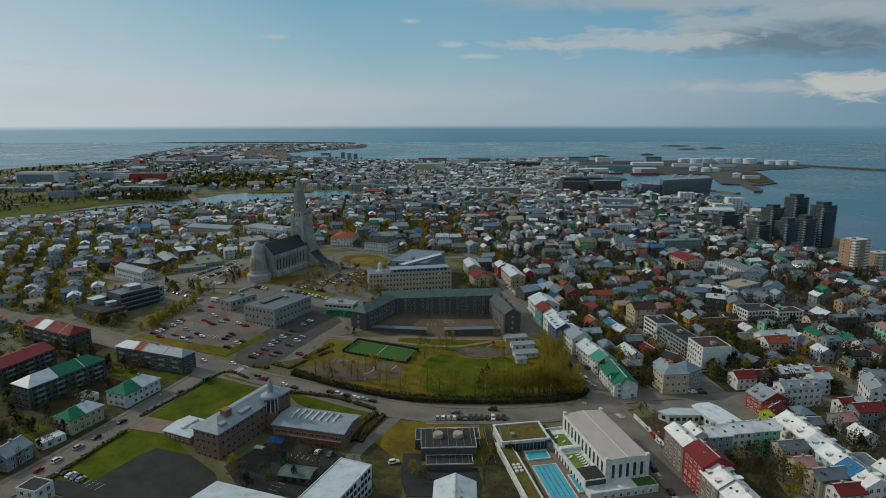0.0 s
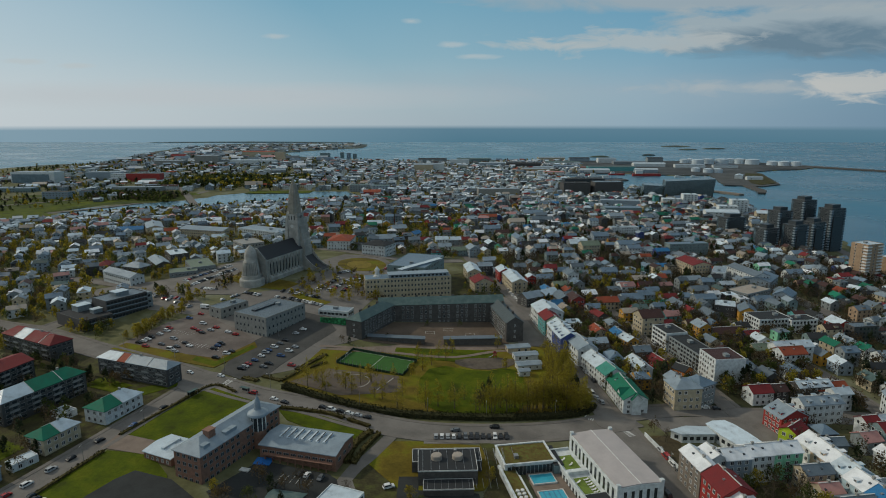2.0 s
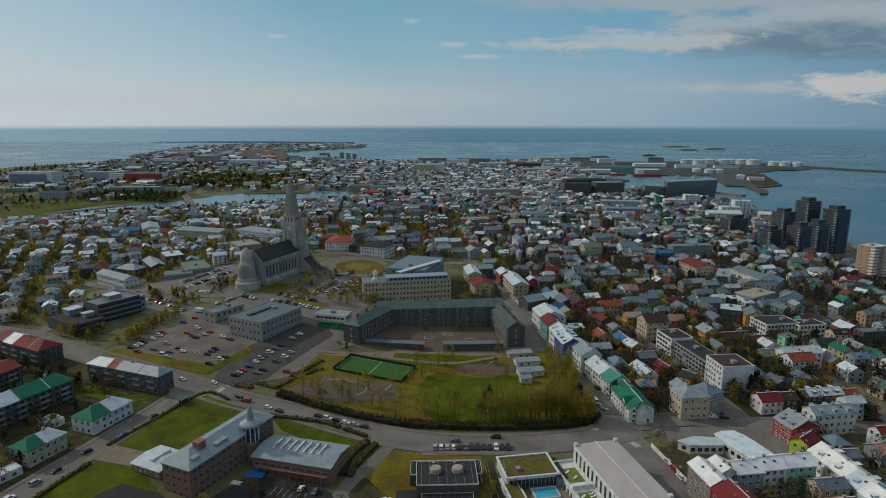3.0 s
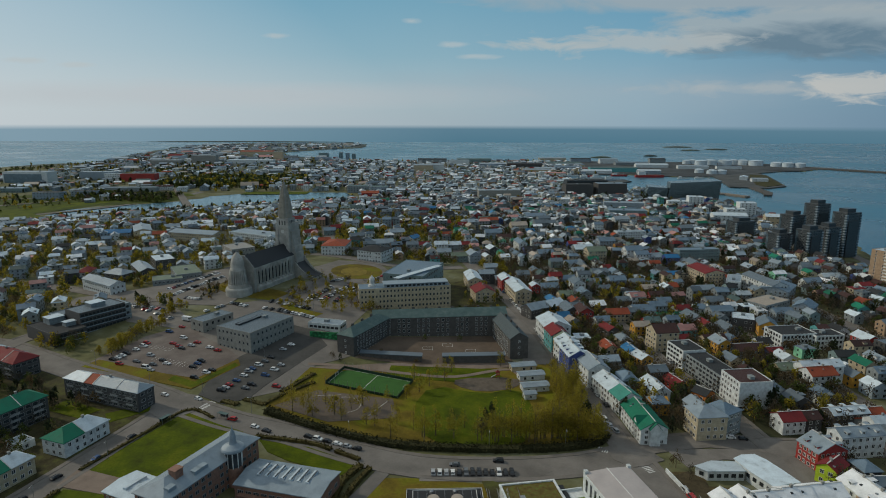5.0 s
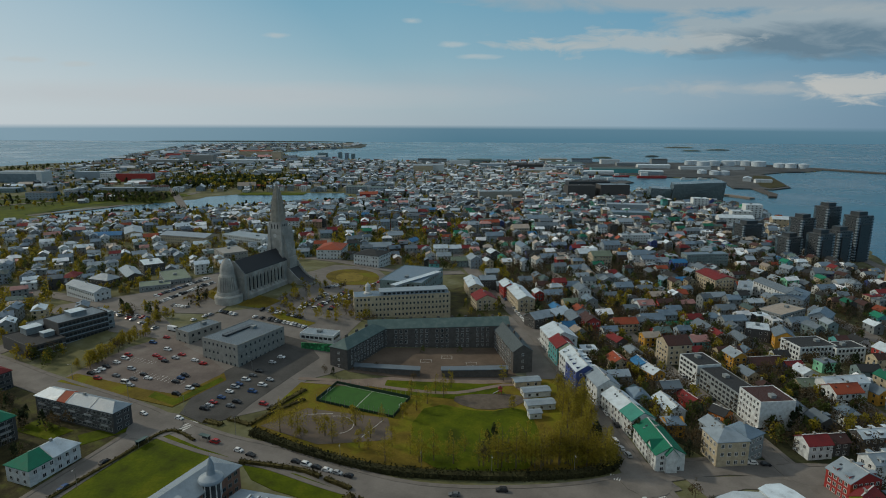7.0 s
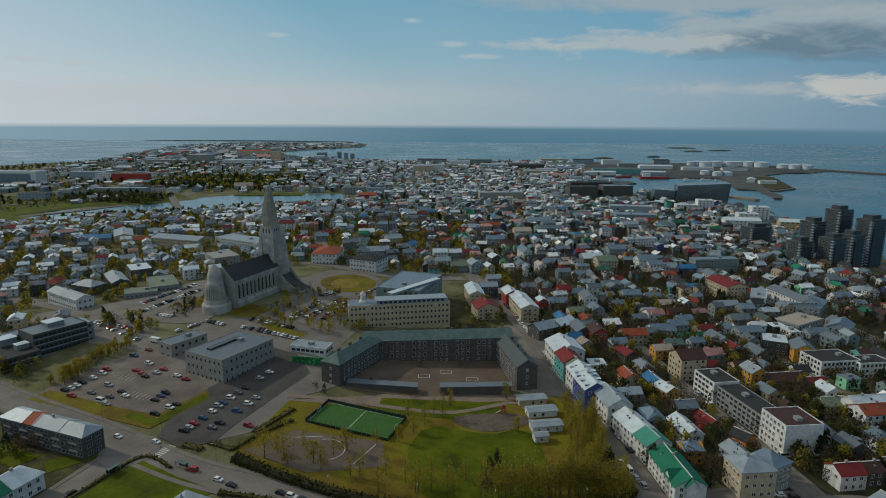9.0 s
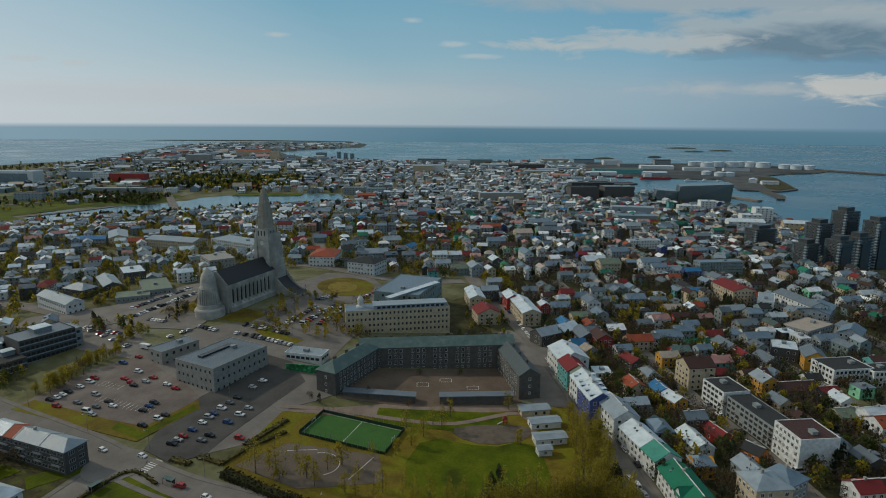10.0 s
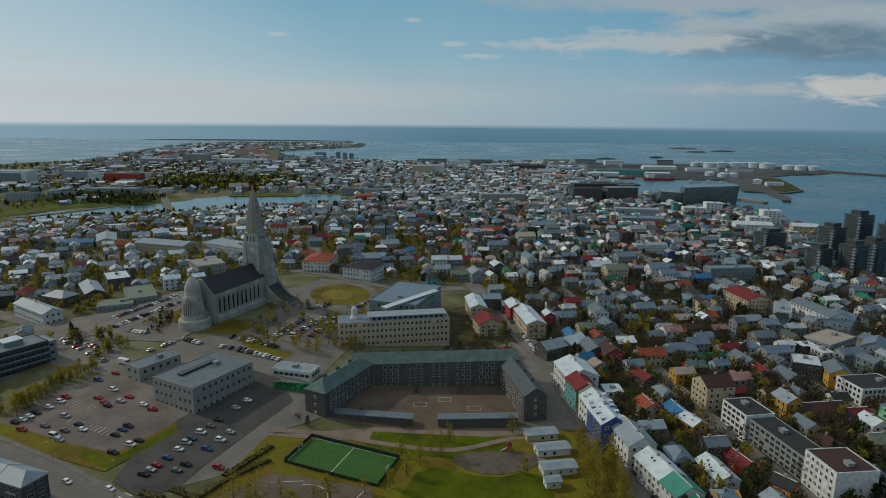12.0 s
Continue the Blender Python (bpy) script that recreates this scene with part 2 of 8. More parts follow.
POOL_WATER = material("pool water", (0.05, 0.36, 0.48), 0.12, scale=0.4, vary=0.15, fine=2.0, bump=0.25, spec=0.5)


def water_material(name, colour, rough, wave, strength):
    m = material(name, colour, rough, 0.0, 0.004, 0.25, 0.02, 0, tuple(c * 1.2 for c in colour), spec=0.5)
    t = m.node_tree
    b = t.nodes["Principled BSDF"]
    geo = t.nodes.new("ShaderNodeNewGeometry")
    n = add(t, "ShaderNodeTexNoise", Scale=wave, Detail=6.0, Roughness=0.65)
    link(t, geo.outputs["Position"], n.inputs[0])
    bp = add(t, "ShaderNodeBump", Strength=strength, Distance=1.0)
    link(t, n.outputs[0], bp.inputs["Height"])
    link(t, bp.outputs[0], b.inputs["Normal"])
    return m


SEA_WATER = water_material("sea water", (0.022, 0.120, 0.185), 0.28, 0.06, 0.12)
LAKE_WATER = water_material("lake water", (0.06, 0.14, 0.19), 0.2, 0.15, 0.15)


# ---- mesh helpers ----
class Shape:
    """Collects faces with a material slot each, then becomes one mesh."""

    def __init__(self):
        self.v, self.f, self.m = [], [], []

    def poly(self, pts, mat=0):
        i = len(self.v)
        self.v.extend(tuple(p) for p in pts)
        self.f.append(tuple(range(i, i + len(pts))))
        self.m.append(mat)

    def faces(self, verts, faces, mat=0):
        i = len(self.v)
        self.v.extend(tuple(p) for p in verts)
        self.f.extend(tuple(i + k for k in f) for f in faces)
        self.m.extend([mat] * len(faces))

    def box(self, x0, y0, z0, x1, y1, z1, mat=0):
        v = [(x0, y0, z0), (x1, y0, z0), (x1, y1, z0), (x0, y1, z0), (x0, y0, z1), (x1, y0, z1), (x1, y1, z1), (x0, y1, z1)]
        self.faces(v, [(0, 3, 2, 1), (4, 5, 6, 7), (0, 1, 5, 4), (1, 2, 6, 5), (2, 3, 7, 6), (3, 0, 4, 7)], mat)

    def prism(self, outline, z0, z1, mat=0, top=None):
        n = len(outline)
        v = [(x, y, z0) for x, y in outline] + [(x, y, z1) for x, y in outline]
        self.faces(v, [(i, (i + 1) % n, n + (i + 1) % n, n + i) for i in range(n)] + [tuple(reversed(range(n)))], mat)
        self.faces(v, [tuple(range(n, 2 * n))], mat if top is None else top)

    def lathe(self, profile, sides=24, mat=0, centre=(0, 0), arc=None):
        a0, a1 = arc or (0, 2 * math.pi)
        full = arc is None
        n = sides if full else sides + 1
        v = []
        for r, z in profile:
            for i in range(n):
                a = a0 + (a1 - a0) * i / sides
                v.append((centre[0] + r * math.cos(a), centre[1] + r * math.sin(a), z))
        f = []
        for k in range(len(profile) - 1):
            for i in range(sides):
                j = (i + 1) % n
                f.append((k * n + i, k * n + j, (k + 1) * n + j, (k + 1) * n + i))
        self.faces(v, f, mat)

    def mesh(self, name, *mats):
        me = bpy.data.meshes.new(name)
        me.from_pydata(self.v, [], self.f)
        for m in mats:
            me.materials.append(m)
        if len(mats) > 1:
            me.polygons.foreach_set("material_index", self.m)
        me.update()
        return me


def part(name, shape, mats, parent=None, label="", at=None):
    """One mesh object, under a thing or a part where one is given."""
    if not isinstance(mats, (tuple, list)):
        mats = (mats,)
    me = shape if isinstance(shape, bpy.types.Mesh) else shape.mesh(name, *mats)
    ob = new(name, me)
    if parent is not None:
        ob.parent = parent
    if at is not None:
        ob.matrix_basis = at
    return tagged(ob, label)


def thing(name, m, label, category, group="", kind=""):
    ob = new(name)
    ob.empty_display_size = 0.5
    ob.matrix_basis = m
    return tagged(ob, label, category, group, kind)


# ---- ground, shore and water ----
HILL = (-130.0, 505.0)
SEA = -38.0
COAST = [(-1290, 1500), (-1420, 1800), (-1509, 2089), (-1499, 2251), (-1429, 2340), (-1356, 2403), (-1364, 2543), (-1486, 2980), (-1560, 3385), (-1600, 3800),
         (-1560, 4250), (-1440, 4480), (-992, 4560), (-640, 4480), (-512, 4300), (-481, 3787), (-611, 3634), (-750, 3359), (-812, 3177), (-704, 2909),
         (-438, 2650), (-237, 2520), (-53, 2470), (193, 2520), (460, 2600), (700, 2540), (960, 2530), (1230, 2480), (1330, 2260), (1345, 2190)]
HARBOUR = [(1205, 2070), (1096, 2040), (985, 1960), (900, 1900), (790, 1840), (700, 1840), (641, 1860), (580, 1910), (433, 1895), (366, 1900), (350, 1780), (400, 1640), (398, 1450), (440, 1440), (600, 1420), (610, 1380), (580, 1340), (578, 1245), (580, 1145),
           (578, 1078), (548, 830), (490, 700), (443, 593), (420, 450), (405, 300), (400, 100), (400, -400), (-1100, -400), (-1150, 900)]
LAKE = [(-646, 1059), (-673, 1116), (-620, 1167), (-522, 1241), (-508, 1264), (-465, 1368), (-359, 1413), (-218, 1412), (-201, 1300), (-321, 1261), (-404, 1153), (-449, 1129), (-502, 1079), (-569, 1049)]


def signed(px, py, outline):
    """Distance to an outline, positive inside."""
    best = np.full(px.shape, 1e9)
    inside = np.zeros(px.shape, bool)
    for (x0, y0), (x1, y1) in zip(outline, outline[1:] + outline[:1]):
        dx, dy = x1 - x0, y1 - y0
        s = np.clip(((px - x0) * dx + (py - y0) * dy) / (dx * dx + dy * dy), 0, 1)
        best = np.minimum(best, np.hypot(px - x0 - s * dx, py - y0 - s * dy))
        cross = (y0 > py) != (y1 > py)
        inside ^= cross & (px < (x1 - x0) * (py - y0) / (y1 - y0 + 1e-12) + x0)
    return np.where(inside, best, -best)


def land(px, py):
    return signed(px, py, COAST + HARBOUR)


def rise(px, py):
    """The hill, above the flat shore."""
    r = np.hypot(px - HILL[0], py - HILL[1])
    s = np.clip((px + 110) / 90, 0, 1)
    s = s * s * (3 - 2 * s)
    far = np.clip((py - 3300) / 1200, 0, 1)
    return -36 + (22 - 2.5 * s) * np.exp(-(r / 600) ** 6) + 11 * np.exp(-(r / 130) ** 2) + 2 * far * far * (3 - 2 * far)


def level(x, y):
    return float(rise(np.float64(x), np.float64(y)))


def build_ground():
    xs = np.concatenate([np.arange(-2400, -400, 25.0), np.arange(-400, 420, 10.0), np.arange(420, 1760, 20.0)])
    ys = np.concatenate([np.arange(-390, 60, 30.0), np.arange(60, 700, 10.0), np.arange(700, 1500, 20.0), np.arange(1500, 4700, 32.0)])
    X, Y = np.meshgrid(xs, ys)
    Z = rise(X, Y)
    d = land(X, Y)
    k = np.clip((d + 10) / 14, 0, 1)
    Z = -46 + (Z + 46) * k
    lake = np.clip((signed(X, Y, LAKE) + 6) / 10, 0, 1)
    pond = np.clip((signed(X, Y, [(-735, 1000), (-690, 1020), (-640, 1000), (-690, 985)]) + 5) / 8, 0, 1)
    wet = np.maximum(lake, pond)
    Z = Z * (1 - wet) - 39.5 * wet
    n, w = len(ys), len(xs)
    v = np.stack([X.ravel(), Y.ravel(), Z.ravel()], 1)
    i = np.arange(n * w).reshape(n, w)
    f = np.stack([i[:-1, :-1].ravel(), i[:-1, 1:].ravel(), i[1:, 1:].ravel(), i[1:, :-1].ravel()], 1)
    me = bpy.data.meshes.new("ground")
    me.from_pydata(v.tolist(), [], f.tolist())
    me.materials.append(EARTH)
    me.materials.append(HAZED_EARTH)
    # past this distance the ground takes the tone that has haze in it
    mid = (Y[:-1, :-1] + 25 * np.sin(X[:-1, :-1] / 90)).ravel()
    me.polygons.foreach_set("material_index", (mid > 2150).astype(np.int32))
    me.polygons.foreach_set("use_smooth", [True] * len(me.polygons))
    tagged(new("ground", me), "town ground of gardens, earth and worn grass", "ground", kind="structure")


def build_water():
    s = Shape()
    s.poly([(-4900, -700, SEA), (4900, -700, SEA), (4900, 4880, SEA), (-4900, 4880, SEA)])
    tagged(part("sea", s, SEA_WATER), "calm grey blue sea reaching to the horizon", "sea", kind="structure")
    s = Shape()
    s.poly([(-760, 950, -36.5), (-150, 950, -36.5), (-150, 1420, -36.5), (-760, 1420, -36.5)])
    tagged(part("lake", s, LAKE_WATER), "pale blue town lake with a long bridge", "lake", kind="structure")


build_ground()
build_water()


def drape(name, outline, mat, lift, label, category="ground", step=12.0):
    """A patch of paving or grass laid on the slope."""
    bm = bmesh.new()
    bm.faces.new([bm.verts.new((x, y, 0)) for x, y in outline])
    xs, ys = [p[0] for p in outline], [p[1] for p in outline]
    for axis, lo, hi in ((0, min(xs), max(xs)), (1, min(ys), max(ys))):
        c = lo + step
        while c < hi:
            co = (c, 0, 0) if axis == 0 else (0, c, 0)
            no = (1, 0, 0) if axis == 0 else (0, 1, 0)
            bmesh.ops.bisect_plane(bm, geom=bm.verts[:] + bm.edges[:] + bm.faces[:], plane_co=co, plane_no=no)
            c += step
    for v in bm.verts:
        v.co.z = level(v.co.x, v.co.y) + lift
    bmesh.ops.recalc_face_normals(bm, faces=bm.faces)
    if sum(f.normal.z for f in bm.faces) < 0:
        bmesh.ops.reverse_faces(bm, faces=bm.faces)
    rim = [e for e in bm.edges if e.is_boundary]
    ext = bmesh.ops.extrude_edge_only(bm, edges=rim)
    for v in ext["geom"]:
        if isinstance(v, bmesh.types.BMVert):
            v.co.z -= 0.5
    me = bpy.data.meshes.new(name)
    bm.to_mesh(me)
    bm.free()
    me.materials.append(mat)
    return tagged(new(name, me), label, category, kind="structure")


ROADS = []


def smooth_line(pts, step=8.0):
    out = []
    P = [Vector((*p, 0)) for p in pts]
    for i in range(len(P) - 1):
        a, b, c, d = P[max(0, i - 1)], P[i], P[i + 1], P[min(len(P) - 1, i + 2)]
        n = max(1, int((c - b).length / step))
        for k in range(n):
            u = k / n
            out.append(0.5 * ((2 * b) + (c - a) * u + (2 * a - 5 * b + 4 * c - d) * u * u + (3 * b - a - 3 * c + d) * u ** 3))
    out.append(P[-1])
    return out


def ribbon(name, pts, width, mat, lift, label, category="road", offset=0.0, skirt=0.45):
    """A band of even width along a line, draped, with a rim that goes into the ground."""
    line = smooth_line(pts)
    rows = []
    for i, p in enumerate(line):
        q = line[min(i + 1, len(line) - 1)] - line[max(i - 1, 0)]
        n = Vector((q.y, -q.x, 0)).normalized()
        rows.append((p + n * (offset - width / 2), p + n * (offset + width / 2)))
    s = Shape()
    v = []
    for a, b in rows:
        za, zb = level(a.x, a.y) + lift, level(b.x, b.y) + lift
        v += [(a.x, a.y, za - skirt), (a.x, a.y, za), (b.x, b.y, zb), (b.x, b.y, zb - skirt)]
    f = []
    for i in range(len(rows) - 1):
        for k in range(3):
            f.append((4 * i + k, 4 * i + 4 + k, 4 * i + 5 + k, 4 * i + 1 + k))
    s.faces(v, f)
    return tagged(part(name, s, mat), label, category, kind="structure")


def street(pts, width, walk_left=2.2, walk_right=2.2):
    ROADS.append((pts, width / 2 + 3))
    ribbon("road", pts, width, ASPHALT, 0.22, "worn grey asphalt street between the houses")
    for w, side in ((walk_left, -1), (walk_right, 1)):
        if w:
            ribbon("pavement", pts, w, PAVING, 0.36, "pale concrete pavement with a raised kerb", "pavement", side * (width + w) / 2)


def near_road(x, y):
    for pts, r in ROADS:
        for (x0, y0), (x1, y1) in zip(pts, pts[1:]):
            dx, dy = x1 - x0, y1 - y0
            s = max(0, min(1, ((x - x0) * dx + (y - y0) * dy) / (dx * dx + dy * dy)))
            if math.hypot(x - x0 - s * dx, y - y0 - s * dy) < r:
                return True
    return False


FREE = []                        # outlines that the general town keeps clear


class Chart:
    """A coarse map of a distance over the plan, looked up point by point."""

    def __init__(self, rule, x0=-1800, y0=-400, x1=700, y1=4700, step=8.0):
        X, Y = np.meshgrid(np.arange(x0, x1, step), np.arange(y0, y1, step))
        self.rows, self.x0, self.y0, self.step = rule(X, Y).tolist(), x0, y0, step

    def at(self, x, y):
        i, j = int((y - self.y0) / self.step + 0.5), int((x - self.x0) / self.step + 0.5)
        return self.rows[i][j] if 0 <= i < len(self.rows) and 0 <= j < len(self.rows[0]) else -1e6


LAND = Chart(land)

# ---- streets and open ground ----
MAIN = [(-420, 470), (-313, 413), (-260, 391), (-206, 360), (-148, 331), (-124, 317), (-94, 302), (-65, 293), (-38, 281), (-9, 271), (26, 269), (59, 273), (90, 284)]
street(MAIN, 13)
street([(-128, 314), (-138, 284), (-147, 256), (-157, 226), (-170, 190), (-180, 150)], 9.5)
street([(80, 281), (78, 310), (75, 340), (69, 407), (57, 480), (38, 565), (22, 659), (6, 740)], 8.5)
street([(82, 276), (87, 248), (91, 218), (95, 190), (99, 160)], 10)
street([(86, 287), (116, 293), (143, 289), (170, 288), (215, 284), (300, 270)], 9)
street([(143, 286), (137.5, 333), (130.5, 375), (126, 415), (121, 470), (112, 540), (100, 620)], 6.5)
street([(150, 282), (146, 262), (141, 240), (137, 215), (133, 180)], 7)
street([(290, 420), (281, 509), (276, 586), (262, 656), (238, 721), (200, 820), (150, 950)], 9)
street([(215, 284), (212, 340), (205, 400), (194, 480), (182, 560)], 6)
street([(-187, 560), (-192, 520), (-200, 488), (-215, 470), (-240, 440), (-262, 395)], 10)
street([(-187, 560), (-175, 610), (-150, 650), (-110, 640), (-60, 610), (-20, 600), (20, 610)], 10)
street([(-110, 645), (-135, 760), (-165, 900), (-190, 1050)], 9)
street([(-230, 480), (-300, 520), (-400, 560), (-520, 600)], 8)
street([(-175, 615), (-260, 660), (-380, 720), (-520, 780)], 8)
street([(-262, 395), (-300, 340), (-330, 280)], 8)
street([(452, 600), (472, 700), (512, 850), (556, 1040), (520, 1180)], 9)
street([(-900, 960), (-760, 1010), (-640, 1130), (-560, 1300), (-540, 1420)], 9)

for jx, jy, jr in ((-126, 316, 12), (81, 281, 10), (146, 287, 8), (-187, 560, 9), (-262, 393, 9), (215, 284, 8), (-112, 644, 9)):
    drape("junction", [(jx + jr * math.cos(a * 0.5236), jy + jr * math.sin(a * 0.5236)) for a in range(12)], ASPHALT, 0.385, "worn asphalt street junction", "road")

SQUARE = [(-113, 327), (-94, 325), (-76, 336), (-68, 372), (-62, 412), (-52, 455), (-28, 500), (-40, 560), (-60, 610), (-98, 612), (-116, 560), (-96, 530), (-110, 505), (-122, 466), (-152, 452), (-150, 425), (-92, 428), (-88, 402), (-104, 362)]
LOT = [(-196, 366), (-181, 402), (-150, 430), (-140, 418), (-150, 404), (-128, 386), (-108, 366), (-122, 343), (-146, 347)]
FREE += [[(-280, 466), (-205, 462), (-150, 450), (-146, 466), (-174, 496), (-168, 540), (-180, 570), (-200, 566), (-218, 520), (-250, 506), (-280, 494)], SQUARE, LOT, [(-215, 345), (-215, 440), (-160, 470), (-185, 560), (-130, 640), (30, 610), (30, 480), (66, 480), (84, 285), (-90, 290), (-160, 325)],
         [(-165, 325), (-160, 180), (150, 180), (150, 285), (84, 285), (-90, 290)], LAKE, [(-760, 930), (-640, 975), (-540, 1005), (-420, 1075), (-300, 1180), (-185, 1262), (-185, 1425), (-400, 1430), (-560, 1385), (-700, 1200), (-800, 1020)]]
CLEAR = Chart(lambda X, Y: np.max([signed(X, Y, o) for o in FREE], axis=0), y1=1500)


def keep_clear(x, y, margin=0.0):
    return CLEAR.at(x, y) > -margin


# garden soil sheets, darkened to hold the deep shade between the houses
drape("garden_ground", [(150, 292), (212, 288), (205, 400), (276, 586), (262, 656), (235, 720), (100, 720), (40, 640), (62, 480), (76, 400), (92, 335), (112, 298)], material("dark garden soil and shade", (0.045, 0.048, 0.024), 0.95, scale=0.08, vary=0.45, fine=0.8, second=(0.06, 0.07, 0.022)), 0.06, "dark soil and shrubs of the back gardens, house shade painted in", "gardens", 16)
drape("garden_ground", [(218, 290), (285, 420), (276, 586), (262, 656), (290, 720), (400, 640), (395, 300), (300, 276)], material("shaded garden soil", (0.05, 0.055, 0.028), 0.95, scale=0.08, vary=0.45, fine=0.8, second=(0.07, 0.075, 0.03)), 0.06, "dark soil and shrubs of the back gardens, house shade painted in", "gardens", 16)
drape("yard", SQUARE, ASPHALT, 0.14, "asphalt square with rows of parked cars", "car park")
drape("car_park", LOT, material("worn car park asphalt", (0.155, 0.13, 0.118), 0.9, scale=0.07, vary=0.25, fine=1.3, second=(0.17, 0.15, 0.135)), 0.15, "asphalt car park bordered by a grass bank", "car park")
drape("lawn", [(-197, 360), (-150, 342), (-126, 333), (-110, 361), (-114, 369), (-128, 345), (-148, 351), (-192, 369)], DRY_GRASS, 0.30, "yellowed grass bank along the car park")
drape("verge", [(-142, 343), (-126, 334.5), (-111, 361), (-114, 364), (-127.5, 341), (-141, 348)], LAWN, 0.34, "green grass edge of the car park")
drape("car_park", [(-232, 455), (-206, 428), (-165, 412), (-158, 420), (-205, 478), (-222, 476)], ASPHALT, 0.15, "small asphalt car park beside the trees", "car park")
drape("car_park", [(-235, 462), (-205, 468), (-186, 458), (-150, 452), (-146, 466), (-174, 496), (-168, 540), (-180, 568), (-198, 562), (-216, 516), (-245, 502), (-276, 490), (-272, 470)], ASPHALT, 0.40, "street with cars parked at an angle", "car park")
PARK = [(-84, 317), (-56, 302), (-19, 290), (19, 286), (53, 288), (70, 296), (70, 330), (62, 378), (45, 376), (36, 372), (-26, 374), (-72, 362)]
drape("park_grass", PARK, DRY_GRASS, 0.16, "park grass turning from straw yellow to vivid green", "grass")
drape("park_lawn", [(1.8, 344.2), (15.2, 338.8), (26.2, 338.0), (34.8, 342.0), (40.8, 340.0), (44.2, 332.0), (45.0, 318.8), (43.0, 300.2), (36.0, 289.5), (24.0, 286.5), (12.5, 285.5), (1.5, 286.5), (-6.8, 294.8), (-12.2, 310.2), (-12.5, 325.2), (-7.5, 339.8)], LAWN, 0.26, "green mown lawn in the park", "grass")
drape("park_lawn", [(-30, 356), (10, 350), (34, 356), (30, 368), (-28, 370)], LAWN, 0.26, "narrow lawn below the school wall", "grass")
drape("sports_court", [(-80, 318), (-63, 336), (-24, 330), (-20, 311), (-52, 305)], material("court asphalt", (0.13, 0.105, 0.085), 0.9, scale=0.1, vary=0.25, fine=1.2), 0.24, "worn asphalt ball court with painted lines", "court")
drape("playground", [(16.5, 355.8), (33.5, 357.2), (42.0, 354.8), (42.0, 348.2), (37.0, 343.2), (27.0, 339.8), (18.2, 340.0), (10.8, 344.0), (7.2, 348.2), (7.8, 352.8)], material("trodden playground sand", (0.115, 0.095, 0.075), 0.95, scale=0.3, vary=0.35, fine=2), 0.30, "sandy playground in the park", "playground")
ribbon("path", [(-74, 366), (-48, 366), (-20, 360), (8, 357), (40, 368), (44, 340)], 3.0, PINK_PAVING, 0.32, "sandy footpath through the park", "path")
drape("school_yard", [(-50, 378), (-36, 412), (34, 420), (42, 380), (20, 374), (-10, 372)], material("schoolyard asphalt", (0.125, 0.096, 0.074), 0.9, scale=0.1, vary=0.25, fine=1.2), 0.2, "reddish asphalt schoolyard with painted squares", "yard")
drape("forecourt", [(-72, 362), (-26, 374), (-10, 372), (44, 378), (40, 371), (-8, 364), (-50, 361)], PINK_PAVING, 0.24, "pale forecourt in front of the school", "paving")
drape("lawn", [(-140, 262), (-119, 310), (-100, 299), (-82, 291), (-92, 276), (-106, 250), (-118, 256)], LAWN, 0.24, "green sloping lawn beside the brick building", "grass")
drape("lawn", [(-140, 250), (-120, 247), (-107, 232), (-100, 214), (-118, 208), (-152, 206), (-150, 225)], LAWN, 0.2, "green lawn in front of the brick building", "grass")
drape("yard", [(-132, 216), (-126, 229), (-121, 235), (-104, 229), (-90, 217), (-84, 205), (-92, 190), (-120, 194), (-152, 206), (-149, 212), (-136, 209)], DARK_ASPHALT, 0.3, "dark asphalt yard of the brick building", "yard")
drape("lawn", [(-78, 287), (-56, 283), (-34, 272), (-38, 263), (-62, 272), (-72, 278)], LAWN, 0.24, "green lawn between hedges", "grass")
drape("yard", [(-88, 222), (-74, 244), (-45, 236), (-36, 228), (-40, 218), (-52, 196), (-70, 198)], DARK_ASPHALT, 0.2, "dark asphalt courtyard with marked bays", "yard")
drape("terrace", [(-142, 264), (-119, 256), (-120, 246), (-144, 252)], PINK_PAVING, 0.3, "pale warm paved terrace", "paving")
ribbon("driveway", [(-22, 268), (-30, 250), (-38, 232), (-30, 214)], 6, ASPHALT, 0.24, "curving asphalt driveway")
drape("lawn", [(-22, 262), (-10, 262), (20, 258), (22, 236), (16, 226), (-14, 224), (-24, 236), (-30, 244)], DRY_GRASS, 0.2, "patchy grass round the flat-roofed hall", "grass")
drape("yard", [(-17, 235), (-9, 235), (-9, 226), (14, 224), (16, 205), (-14, 205), (-17, 218)], DARK_ASPHALT, 0.28, "asphalt yard below the flat-roofed hall", "yard")
drape("yard", [(97, 284), (150, 287), (148, 266), (138, 250), (131, 276), (118, 277), (101, 271)], ASPHALT, 0.33, "asphalt yard round the low white pavilion", "yard")
drape("garden_bed", [(91.5, 264), (100, 268), (104, 260), (101, 240), (95, 238)], material("leafy brown soil", (0.075, 0.06, 0.035), 0.95, scale=0.3, vary=0.4, fine=2), 0.36, "brown planted bed behind a white wall", "garden")
# yard earth and rough grass with shade mixed into the colour
SHADY = material("shaded earth and rough grass", (0.062, 0.056, 0.026), 0.95, scale=0.15, vary=0.45, fine=1.2, second=(0.07, 0.075, 0.022))
drape("yard", [(47, 376), (50, 400), (47, 432), (36, 476), (46, 484), (60, 470), (66, 425), (70, 376)], ASPHALT, 0.19, "asphalt strip between the school and the street", "yard")
